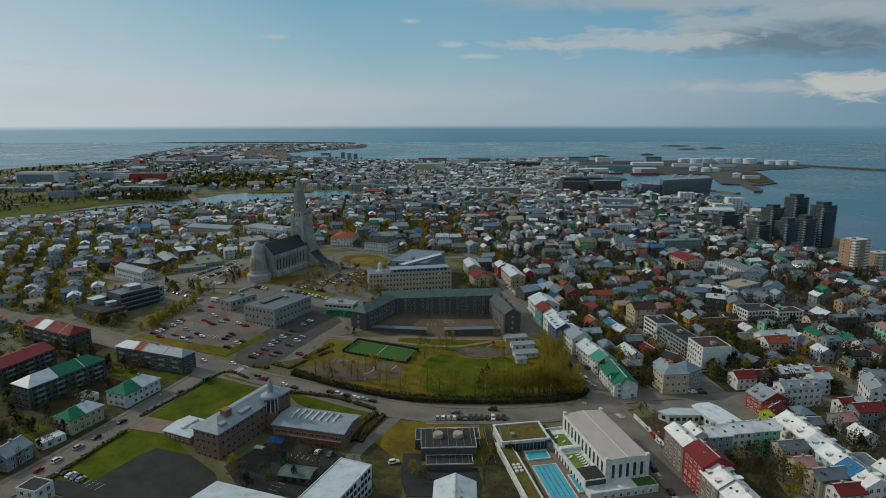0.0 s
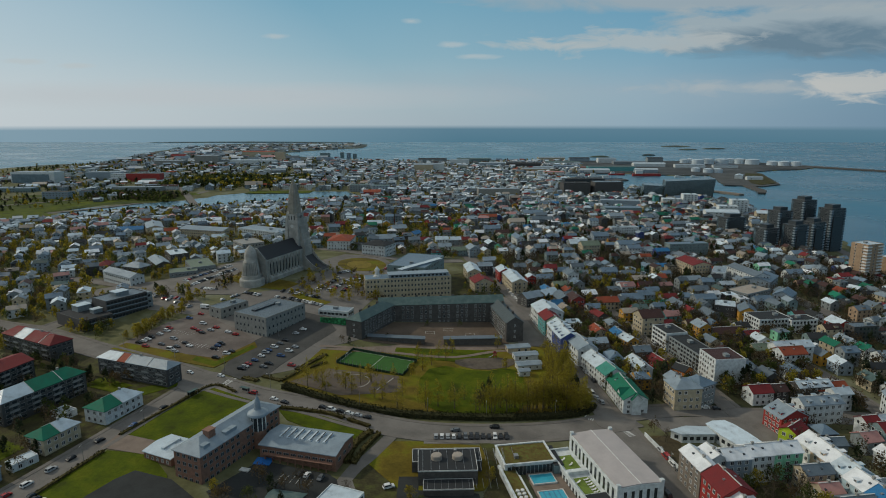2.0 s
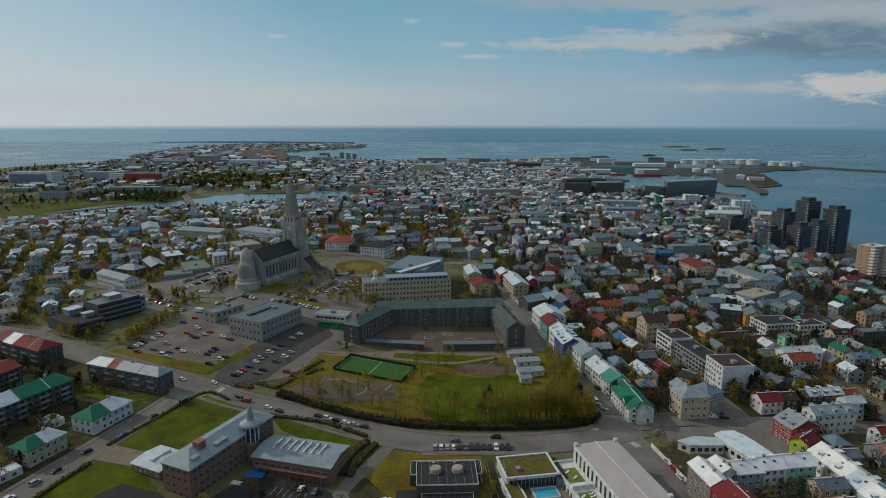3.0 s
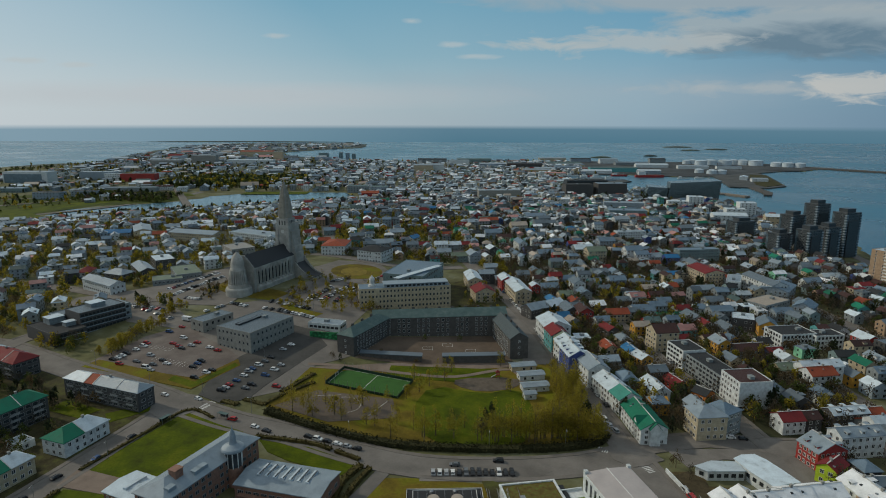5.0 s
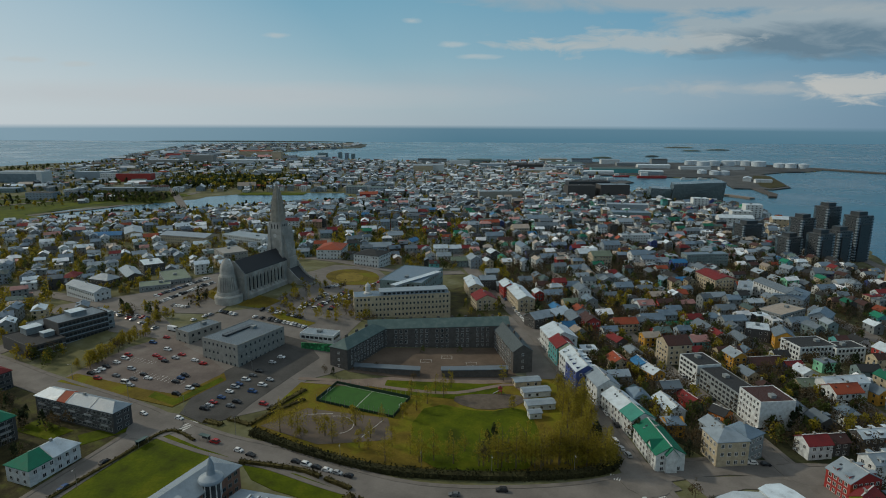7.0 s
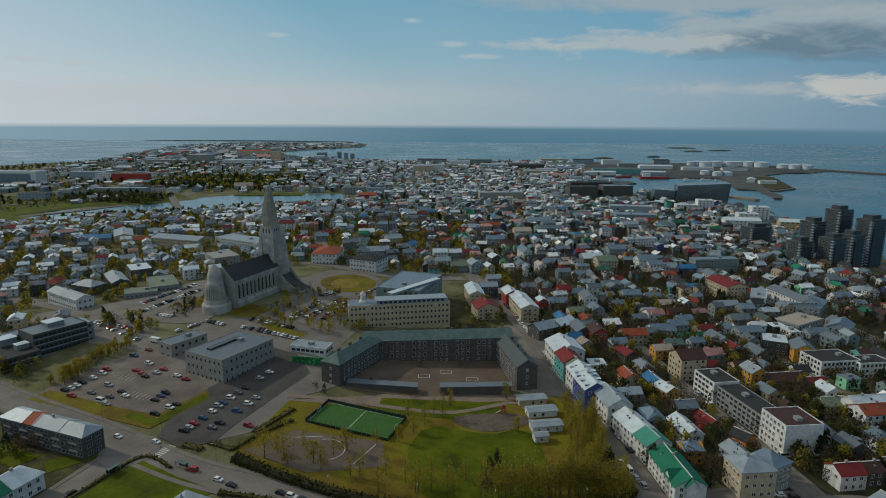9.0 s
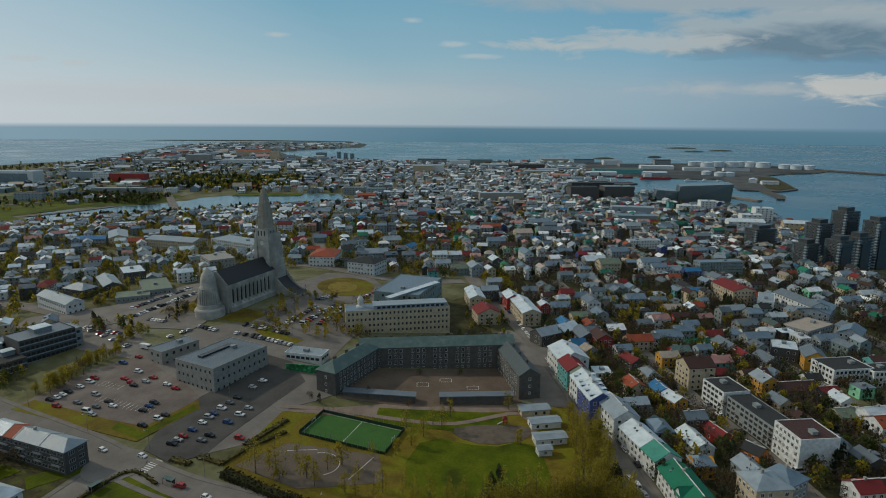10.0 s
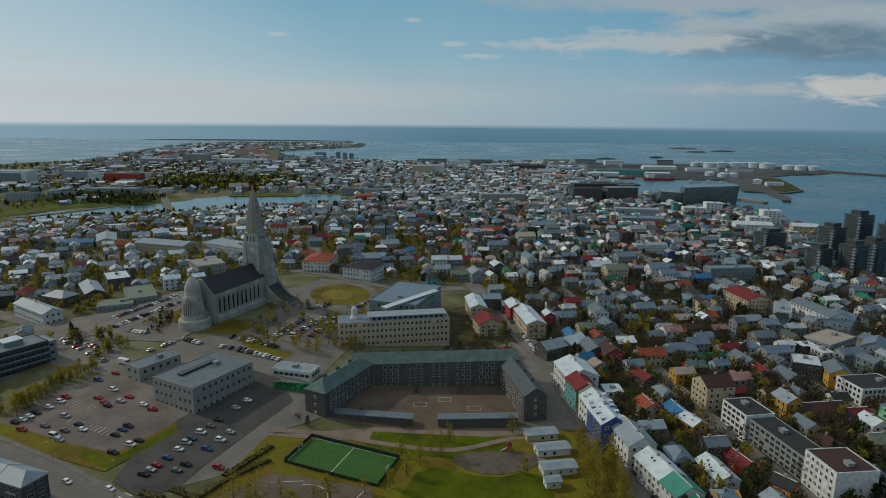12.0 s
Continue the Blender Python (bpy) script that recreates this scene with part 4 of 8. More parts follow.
# ---- the church on the hill ----
def build_church():
    conc = material("weathered white concrete", (0.32, 0.315, 0.29), 0.85, scale=0.12, vary=0.22, fine=1.2, second=(0.40, 0.39, 0.36))
    slate = material("dark church roof", (0.028, 0.03, 0.034), 0.6, scale=0.3, vary=0.3, fine=2)
    root = thing("church", pose(-145.6, 483.8, -4.2, 0, 0, -21.6), "pale concrete church with a tall stepped tower and dark roof", "church")
    # nave with pointed ends
    s = Shape()
    s.faces([(x, y, z) for y in (0, 50) for x, z in ((-8.7, -4), (8.7, -4), (8.7, 19), (0, 27.6), (-8.7, 19))],
            [(0, 1, 2, 3, 4), (9, 8, 7, 6, 5), (1, 6, 7, 2), (5, 0, 4, 9), (2, 7, 8, 3), (3, 8, 9, 4)])
    part("nave_wall", s, conc, root)
    s = Shape()
    for sgn in (-1, 1):
        s.faces([(sgn * 8.65, y, 19.2 + t) for t in (0, 0.4) for y in (0.6, 50)] + [(0, y, 27.8 + t) for t in (0, 0.4) for y in (0.6, 50)],
                [(2, 3, 7, 6), (0, 4, 5, 1), (0, 2, 6, 4), (1, 5, 7, 3), (0, 1, 3, 2)])
    part("nave_roof", s, slate, root)
    # stepped gable edge
    for k in range(9):
        for sgn in (-1, 1):
            s = Shape()
            x0 = sgn * (8.9 - k * 0.96)
            x1 = x0 - sgn * 0.96
            s.box(min(x0, x1), -0.7, 17, max(x0, x1), 0.6, 20.3 + k * 0.98)
            part("gable_step", s, conc, root)
    # tall windows between ribs, sloped aisle below
    for sgn in (-1, 1):
        s = Shape()
        s.faces([(sgn * (8.7 + d), y, z) for y in (2, 47) for d, z in ((0, -4), (2.0, -4), (2.0, 4.2), (0.0, 6.0))], [(0, 1, 2, 3), (7, 6, 5, 4), (1, 5, 6, 2), (2, 6, 7, 3)])
        part("aisle", s, conc, root)
        for k in range(11):
            y = 3.2 + k * 4.1
            s = Shape()
            s.box(min(sgn * 8.7, sgn * 9.5), y - 0.45, 3, max(sgn * 8.7, sgn * 9.5), y + 0.45, 18)
            s.box(min(sgn * 8.7, sgn * 10.3), y - 0.5, -4, max(sgn * 8.7, sgn * 10.3), y + 0.5, 6.5)
            part("buttress", s, conc, root)
            if k < 10:
                s = Shape()
                y += 2.05
                s.faces([(sgn * 8.76, y + a, z) for a, z in ((-0.65, 6.4), (0.65, 6.4), (0.65, 15), (0, 16.6), (-0.65, 15))] + [(sgn * 8.6, y + a, z) for a, z in ((-0.65, 6.4), (0.65, 6.4), (0.65, 15), (0, 16.6), (-0.65, 15))],
                        [(0, 1, 2, 3, 4), (4, 3, 2, 1, 0)])
                part("church_window", s, GLASS, root)
    # round apse with a bullet dome
    s = Shape()
    s.lathe([(7.0, -5), (6.7, 8), (5.3, 19.4), (5.1, 20.3), (4.8, 21.0)], 36, centre=(0, -7))
    part("apse", s, conc, root)
    s = Shape()
    s.lathe([(4.8, 21.0), (4.75, 23.4), (4.4, 25.8), (3.7, 28), (2.6, 29.8), (1.4, 31.2), (0.35, 32.0), (0.0, 32.8)], 36, centre=(0, -7))
    part("dome", s, conc, root)
    s = Shape()
    s.lathe([(9.4, -5), (9.4, 5.2), (8.9, 6.0), (7.6, 6.2), (7.6, 8.6), (6.0, 9.4)], 36, centre=(0, -7))
    part("apse_ring", s, conc, root)
    for k in range(15):
        a = math.pi + math.pi * (k + 0.5) / 15
        s = Shape()
        c, d = math.cos(a), math.sin(a)
        for r0, r1, z0, z1, w in ((5.0, 6.7, 8, 19.2, 0.34),):
            s.faces([((r + g) * c - q * d, -7 + (r + g) * d + q * c, z) for z, g in ((z0, 0.75), (z1, -0.75)) for r, q in ((r0, -w), (r1, -w), (r1, w), (r0, w))], [(0, 1, 5, 4), (1, 2, 6, 5), (2, 3, 7, 6), (4, 5, 6, 7)])
        part("rib", s, conc, root)
    # tower: shaft, corner piers, belfry, stepped spire
    ty = 53
    s = Shape()
    s.box(-5.6, ty - 4.7, -5, 5.6, ty + 4.7, 49)
    part("tower", s, conc, root)
    for sx in (-1, 1):
        for sy in (-1, 1):
            s = Shape()
            for w, top in ((1.7, 30), (1.35, 38), (1.0, 45)):
                cx, cy = sx * 5.2, ty + sy * 4.3
                s.box(cx - w, cy - w, -5, cx + w, cy + w, top)
            part("corner_pier", s, conc, root)
    for side in range(4):
        for k in (-1, 0, 1):
            q = pose(0, ty, 0, 0, 0, 90 * side) @ Matrix.Translation((k * (2.6 if side % 2 == 0 else 2.0), 4.74 if side % 2 == 0 else 5.64, 44.5))
            s = Shape()
            s.box(-0.4, -0.1, -1.2, 0.4, 0.06, 2.4)
            part("belfry_opening", s, GLASS, root, at=q)
        q = pose(0, ty, 0, 0, 0, 90 * side) @ pose(0, 4.75 if side % 2 == 0 else 5.65, 38, -90)
        s = Shape()
        s.lathe([(0.0, 0.12), (1.5, 0.12), (1.5, -0.1)], 20)
        part("clock_face", s, TRIM, root, "pale round clock face", at=q)
    prof = [(5.3, 49), (5.15, 52.4), (4.9, 55.2), (4.6, 57.9), (4.2, 60.6), (3.8, 63.0), (3.35, 65.4), (2.9, 67.6), (2.4, 69.8), (1.9, 71.9), (1.4, 73.9), (0.95, 75.8), (0.5, 77.6)]
    spire = material("spire concrete", (0.30, 0.28, 0.235), 0.85, scale=0.4, vary=0.25, fine=2)
    for (r, z), (r2, z2) in zip(prof, prof[1:]):
        s = Shape()
        s.prism([(r * math.cos(math.pi / 8 + a * math.pi / 4) * 1.04, ty + r * math.sin(math.pi / 8 + a * math.pi / 4) * 1.04) for a in range(8)], z - 0.4, z2)
        part("spire_tier", s, spire, root)
    for side in range(4):
        for k in range(9):
            r, z = prof[k + 1]
            q = pose(0, ty, 0, 0, 0, 45 + 90 * side) @ Matrix.Translation((0, r + 0.15, z))
            s = Shape()
            s.box(-0.4, -0.5, -2.2, 0.4, 0.45, 1.3)
            part("spire_step", s, conc, root, at=q)
    s = Shape()
    s.box(-0.16, ty - 0.16, 77, 0.16, ty + 0.16, 80.5)
    s.box(-0.9, ty - 0.14, 79.0, 0.9, ty + 0.14, 79.3)
    part("cross", s, STEEL, root)
    # sweeping side wings with a curved dark roof and columns along the front
    for sgn in (-1, 1):
        n = 18
        curve = [(5.4 + 22 * k / n, 2.2 + 17 * (1 - k / n) ** 1.9) for k in range(n + 1)]
        s = Shape()
        for (xa, za), (xb, zb) in zip(curve, curve[1:]):
            v = [(sgn * x, y, z) for y in (49, 62) for x, z in ((xa, -5), (xb, -5), (xb, zb), (xa, za))]
            s.faces(v, [(0, 1, 2, 3), (7, 6, 5, 4)])
        xe, ze = curve[-1]
        s.faces([(sgn * xe, 49, -5), (sgn * xe, 62, -5), (sgn * xe, 62, ze), (sgn * xe, 49, ze)], [(0, 1, 2, 3)])
        part("wing_wall", s, conc, root)
        for k, top in enumerate((45, 38.5, 32, 26, 21)):        # stepped piers that lean on the shaft
            s = Shape()
            s.box(min(sgn * (5.4 + k * 1.05), sgn * (6.5 + k * 1.05)), 49.4 + k * 0.25, -5, max(sgn * (5.4 + k * 1.05), sgn * (6.5 + k * 1.05)), 61.6 - k * 0.3, top)
            part("stepped_pier", s, conc, root)
        s = Shape()
        m = len(curve)
        s.faces([(sgn * x, y, z + t) for t in (0.02, 0.3) for y in (49.6, 61.4) for x, z in curve],
                [f for k in range(m - 1) for f in ((2 * m + k, 2 * m + k + 1, 3 * m + k + 1, 3 * m + k), (k, m + k, m + k + 1, k + 1), (k, k + 1, 2 * m + k + 1, 2 * m + k), (m + k, 3 * m + k, 3 * m + k + 1, m + k + 1))])
        part("wing_roof", s, slate, root)
        for k in range(13):
            x = 7.2 + k * 1.6
            z = 3.2 + 20 * max(0, 1 - (x - 6.2) / 22) ** 2.0
            s = Shape()
            c = sgn * x
            s.prism([(c + 0.75 * math.cos(a * math.pi / 3), 62.2 + 0.75 * math.sin(a * math.pi / 3)) for a in range(6)], -5, z)
            part("column", s, conc, root)
        s = Shape()
        for (xa, za), (xb, zb) in zip(curve, curve[1:]):
            s.faces([(sgn * x, y, z + t) for t in (0.0, 0.7) for x, z in ((xa, za), (xb, zb)) for y in (48.9, 49.6)], [(4, 5, 7, 6), (0, 4, 6, 2), (1, 3, 7, 5)])
        part("wing_edge", s, conc, root)


build_church()
SITES.append((-135, 515, 36, 60, 60, 0))


# ---- the U-shaped school and its neighbours ----
def build_school():
    root = thing("school", pose(0, 0, 0), "dark stone U-shaped school with weathered green roofs", "school")
    wall_bars = ((-46.5, 399.5, 40, 11.5, 63.4, "hip"), (-1, 423.5, 86, 12.5, 5.6, "gable"), (41.6, 405.5, 44, 11, -79, "gable"))
    for x, y, L, W, ang, kind in wall_bars:
        m = pose(x, y, -14.6 if x < 30 else -16, 0, 0, ang)
        h = 13.6 if x < 30 else 12.8
        s = gable_wall(L, W, h, 3.6, 5) if kind == "gable" else Shape()
        if kind == "hip":
            s.box(-L / 2, -W / 2, -5, L / 2, W / 2, h)
        wing = part("wing", s, WALL["stone"], root, "dark stone school wing", at=m)
        r = gable_roof(-L / 2 - 0.3, L / 2 + 0.3, W, h, 3.6) if kind == "gable" else hip_roof(L, W, h, 3.6)
        part("roof", r, ROOF["copper" if x < 30 else "slate"], wing)
        n = int((L - 4) / 3.1)
        for k in range(4):
            for i in range(n):
                if L > 60 and i % 4 == 3:
                    continue
                u = (i - (n - 1) / 2) * 3.1
                for sgn in (-1, 1):
                    put_window(wing, WINDOW["school"] if k else WINDOW["school_low"], u, sgn * W / 2, 1.5 + k * 3.35, 0 if sgn > 0 else 180)
        for sgn in (-1, 1):
            for k in range(3):
                put_window(wing, WINDOW["small"], sgn * L / 2, 0, 3.5 + k * 3.7, -90 * sgn)
        for i in range(9 if L > 60 else 3):
            s = Shape()
            u = (i - (8 if L > 60 else 2) / 2) * (L - 10) / (9 if L > 60 else 3)
            s.box(u - 0.8, 1.2, h + 2.0, u + 0.8, 2.2, h + 4.4)
            part("chimney", s, WALL["stone"], wing)
    for x0, x1, y0, y1 in ((-47, -11, 383, 378), (1, 37, 378, 380)):
        s = Shape()
        for z0, z1, d, mat in ((-20, -11.2, 0, 0), (-11.2, -10.8, 0.4, 1)):
            v = [(x, y + q, z) for z in (z0, z1) for x, y, q in ((x0 - d, y0, -2.4 - d), (x1 + d, y1, -2.4 - d), (x1 + d, y1, 2.4 + d), (x0 - d, y0, 2.4 + d))]
            s.faces(v, [(0, 1, 5, 4), (1, 2, 6, 5), (2, 3, 7, 6), (3, 0, 4, 7), (4, 5, 6, 7), (3, 2, 1, 0)], mat)
        part("covered_walk", s, (WALL["stone"], ROOF["grey"]), root, "low covered walk with a grey roof")
    SITES.append((0, 405, 60, 110, 60, 0))
    house(-27, 474, 66, 15, 11, 15, "flat", "bluegrey", "cream", 4, "bare", 2.6, z=-10.5, label="pale four-storey school building with a blue-grey roof", name="school_building")
    r = thing("penthouse", pose(-18, 474, 4.5, 0, 0, 11), "long pale blue-grey metal roof storey", "roof structure")
    s = Shape()
    s.box(-24, -4.5, 0, 22, 4.5, 2.6)
    part("wall", s, WALL["bluegrey"], r)
    s = Shape()
    s.box(-24.5, -5.2, 2.6, 22.5, 5.2, 2.95)
    part("roof", s, ROOF["light"], r)
    for k in range(14):
        s = Shape()
        s.box(-22 + k * 3.1, -4.6, 0.7, -20 + k * 3.1, -4.45, 2.1)
        part("window", s, GLASS, r)
    r = thing("roof_turret", pose(-50, 471, 4.5, 0, 0, 11), "small pale lantern turret on the roof", "turret")
    s = Shape()
    s.lathe([(3.0, 0), (2.6, 1.2), (1.8, 1.6), (1.8, 5.0)], 12)
    part("drum", s, TRIM, r)
    s = Shape()
    s.lathe([(2.1, 5.0), (1.6, 6.3), (0.5, 7.4), (0.0, 8.4)], 12)
    part("cap", s, TRIM, r)
    house(-22, 525, 50, 33, 72, 14, "flat", "bluegrey", "tealgrey", 3, "dark", 4, z=-9, label="large blue-grey school hall with a flat roof", name="school_hall")
    r = thing("roof_walk", pose(-18, 508, 4.6, 0, 0, 52), "long pale blue-grey raised roof light", "roof light")
    s = Shape()
    s.box(-26, -2.2, 0, 26, 2.2, 1.5)
    part("body", s, WALL["bluegrey"], r)
    s = Shape()
    s.box(-26.3, -2.6, 1.5, 26.3, 2.6, 1.75)
    part("roof", s, ROOF["white"], r)
    # grey technical school
    t = house(-112, 398, 36, 27, 62, 13.5, "flat", "grey", "concrete", 3, "bare", 3.2, z=-11.2, label="pale concrete three-storey school with a flat grey roof", name="technical_school")
    for k in range(12):
        s = Shape()
        s.box(-11 + k * 1.85, 2.2, 13.5, -9.4 + k * 1.85, 5.4, 14.6)
        part("roof_light", s, GLASS, t, "glazed roof light")
    house(-146, 418, 23, 12, 58, 9, "flat", "grey", "concrete", 2, "dark", 4, z=-10, label="low concrete annex with a flat roof", name="annex")
    # mural wall and low pavilion behind the pitch
    house(-73, 419, 22, 10, -15, 4, "flat", "light", "white", 1, "wide", 3, label="low white pavilion with a band of windows", name="pavilion")
    r = thing("mural_wall", pose(-70, 402, level(-70, 402), 0, 0, -8), "low wall painted bright green", "wall")
    s = Shape()
    s.box(-11, -0.3, -2, 11, 0.3, 4.4)
    part("panel", s, material("green mural", (0.02, 0.16, 0.055), 0.8, scale=0.5, vary=0.6, fine=1.5, second=(0.06, 0.34, 0.13)), r)


build_school()


# ---- brick building with a round turret ----
def build_brick():
    root = thing("brick_building", pose(-88, 250, -15.5, 0, 0, 66), "red-brown brick institution with a grey roof and round turret", "building")
    SITES.append((-75, 248, 45, 70, 50, 0))
    L, W, h = 46, 13.5, 12.6
    s = Shape()
    s.box(-L / 2, -W / 2, -5, L / 2, W / 2, h)
    part("wall", s, WALL["brick"], root)
    part("roof", hip_roof(L, W, h, 3.4, 0.7), ROOF["light"], root)
    facade(root, L, W, h, 4, "bare", 2.9, skip=0.1)
    s = Shape()
    s.box(-14.2, -3.0, h, -10.8, 0.2, h + 5.2)
    s.box(-14.4, -3.2, h + 5.2, -10.6, 0.4, h + 5.5)
    part("chimney", s, WALL["brick"], root)
    for u in (-18, -6.5, -3.5):
        s = Shape()
        s.box(u - 1.6, -5.6, h + 0.2, u + 1.6, -3.2, h + 2.5)
        part("roof_dormer", s, ROOF["light"], root)
    # turret with dish roof and spire
    s = Shape()
    s.lathe([(2.9, 0), (2.9, 15.5)], 24, centre=(9, -7.2))
    part("turret", s, WALL["brick"], root)
    s = Shape()
    s.lathe([(3.0, 9), (3.05, 9), (3.05, 15.2), (3.0, 15.2)], 24, centre=(9, -7.2))
    part("turret_window", s, GLASS, root)
    for k in range(10):
        a = k * math.pi / 5
        s = Shape()
        s.box(-0.14, -0.14, 8.8, 0.14, 0.14, 15.4)
        part("mullion", s, FRAME, root, at=Matrix.Translation((9 + 3.08 * math.cos(a), -7.2 + 3.08 * math.sin(a), 0)))
    s = Shape()
    s.lathe([(0.0, 15.3), (4.2, 15.4), (4.4, 15.9), (4.1, 16.6), (2.6, 17.3), (1.5, 17.8), (1.3, 18.6), (1.15, 21.0), (0.8, 22.4), (0.12, 24.0), (0.0, 25.5)], 28, centre=(9, -7.2))
    part("turret_roof", s, ROOF["light"], root, "pale dish-shaped roof with a spike")
    # skylight wing
    wing = part("wing", gable_wall(34, 17, 6.2, 1.3, 5), WALL["brick"], root, "low brick wing", at=root.matrix_basis.inverted() @ pose(-56.5, 250.5, -15.5, 0, 0, -15))
    part("roof", gable_roof(-17.4, 17.4, 17, 6.2, 1.3, 0.6, 0.35), ROOF["light"], wing)
    for k in range(7):
        s = Shape()
        u = -10.5 + k * 3.3
        s.box(u - 0.75, -2.8, 6.9, u + 0.75, 5.2, 7.9, 0)
        s.box(u + 0.1, -2.6, 7.9, u + 0.6, 5.0, 8.05, 1)
        part("skylight", s, (ROOF["white"], GLASS), wing)
    for i in range(10):
        put_window(wing, WINDOW["wide"], -14.5 + i * 3.2, -8.5, 3.6, 180)
    for i in range(3):
        put_window(wing, WINDOW["wide"], 17, -5 + i * 5, 3.2, -90)
    s = Shape()
    for i in range(9):
        s.box(-14 + i * 3.4, -10.2, -3, -13.6 + i * 3.4, -9.8, 3.0)
    s.box(-15, -10.4, 3.0, 16, -8.4, 3.3)
    part("arcade", s, WALL["brick"], wing)
    low = part("low_wing", gable_wall(15, 14, 4.4, 0.9, 5), WALL["brick"], root, "single-storey brick wing with a pale roof", at=root.matrix_basis.inverted() @ pose(-112, 247.5, -15.2, 0, 0, -24))
    part("roof", gable_roof(-8, 8, 14, 4.4, 0.9, 0.6, 0.35), ROOF["white"], low)
    s = Shape()
    s.box(-1, -4, 5.2, 0.6, 5, 6.2)
    part("skylight", s, ROOF["white"], low)
    for i in range(5):
        put_window(low, WINDOW["small"], -5.6 + i * 2.8, -7, 2.6, 180)


build_brick()
house(-40.8, 192, 40, 13.4, 67.7, 11, "flat", "white", "white", 4, "dark", 2.6, label="white office block with a broad pale roof", name="office_block")
house(-71, 184, 36, 26, -20, 6.5, "gable", "white", "grey", 2, "dark", 4, rise_=1.4, chimney=False, label="wide hall with a very low pale roof", name="hall")
house(4, 193, 24, 15, 88, 6.5, "gable", "white", "white", 2, "std", 4, rise_=3.2, chimney=False, label="white house with a pale pitched roof")
house(-57, 216, 13, 7.5, -12, 2.6, "gable", "copper", "dark", 1, "dark", 4, rise_=0.9, chimney=False, label="low shed with a grey-green sheet roof", name="shed")


# ---- flat-roofed hall with round vents ----
def build_vent_hall():
    root = thing("vent_hall", pose(2, 239.5, level(2, 239), 0, 0, 2), "dark flat-roofed hall with two round roof vents", "building")
    SITES.append((2, 236, 16, 28, 18, 0))
    s = Shape()
    s.box(-14, -1, -4, 14, 9, 4.6)
    part("wall", s, WALL["dark"], root)
    s = Shape()
    s.box(-11.5, -10, -4, 11.5, 6, 6.0)
    s.box(-9.5, -17, -4, 9.5, -10, 2.6)
    part("upper_wall", s, WALL["stone"], root)
    felt = ROOF["dark"]
    for name, x0, y0, x1, y1, z in (("lower_roof", -13.6, -0.6, 13.6, 8.6, 4.6), ("upper_roof", -11.3, -9.8, 11.3, 5.8, 6.0), ("front_roof", -9.3, -16.8, 9.3, -10.2, 2.6)):
        s = Shape()
        s.box(x0, y0, z, x1, y1, z + 0.15)
        part(name, s, felt, root)
        s = Shape()
        for a, b, c, d in ((x0 - 0.4, y0 - 0.4, x1 + 0.4, y0), (x0 - 0.4, y1, x1 + 0.4, y1 + 0.4), (x0 - 0.4, y0, x0, y1), (x1, y0, x1 + 0.4, y1)):
            s.box(a + 0.1, b + 0.1, z - 0.1, c - 0.1, d - 0.1, z + 0.4)
        part("parapet", s, TRIM, root)
        for k in range(11):
            s = Shape()
            u = x0 + (x1 - x0) * (k + 0.5) / 7
            s.box(u - 0.05, y0, z + 0.15, u + 0.05, y1, z + 0.24)
            part("roof_seam", s, STEEL, root)
    for u in (-4.2, 4.2):
        s = Shape()
        s.lathe([(2.2, 6.1), (2.2, 7.5), (2.0, 7.9), (0.0, 8.0)], 24, centre=(u, -1.0))
        part("vent", s, ROOF["beige"], root, "sand-coloured round roof vent")
        s = Shape()
        s.lathe([(0.7, 6.1), (0.7, 7.0), (0.0, 7.3)], 12, centre=(u - 0.6, 4.2))
        part("cowl", s, STEEL, root)
    for i in range(9):
        put_window(root, WINDOW["dark"], -8 + i * 2, -10, 2.4, 180)


build_vent_hall()


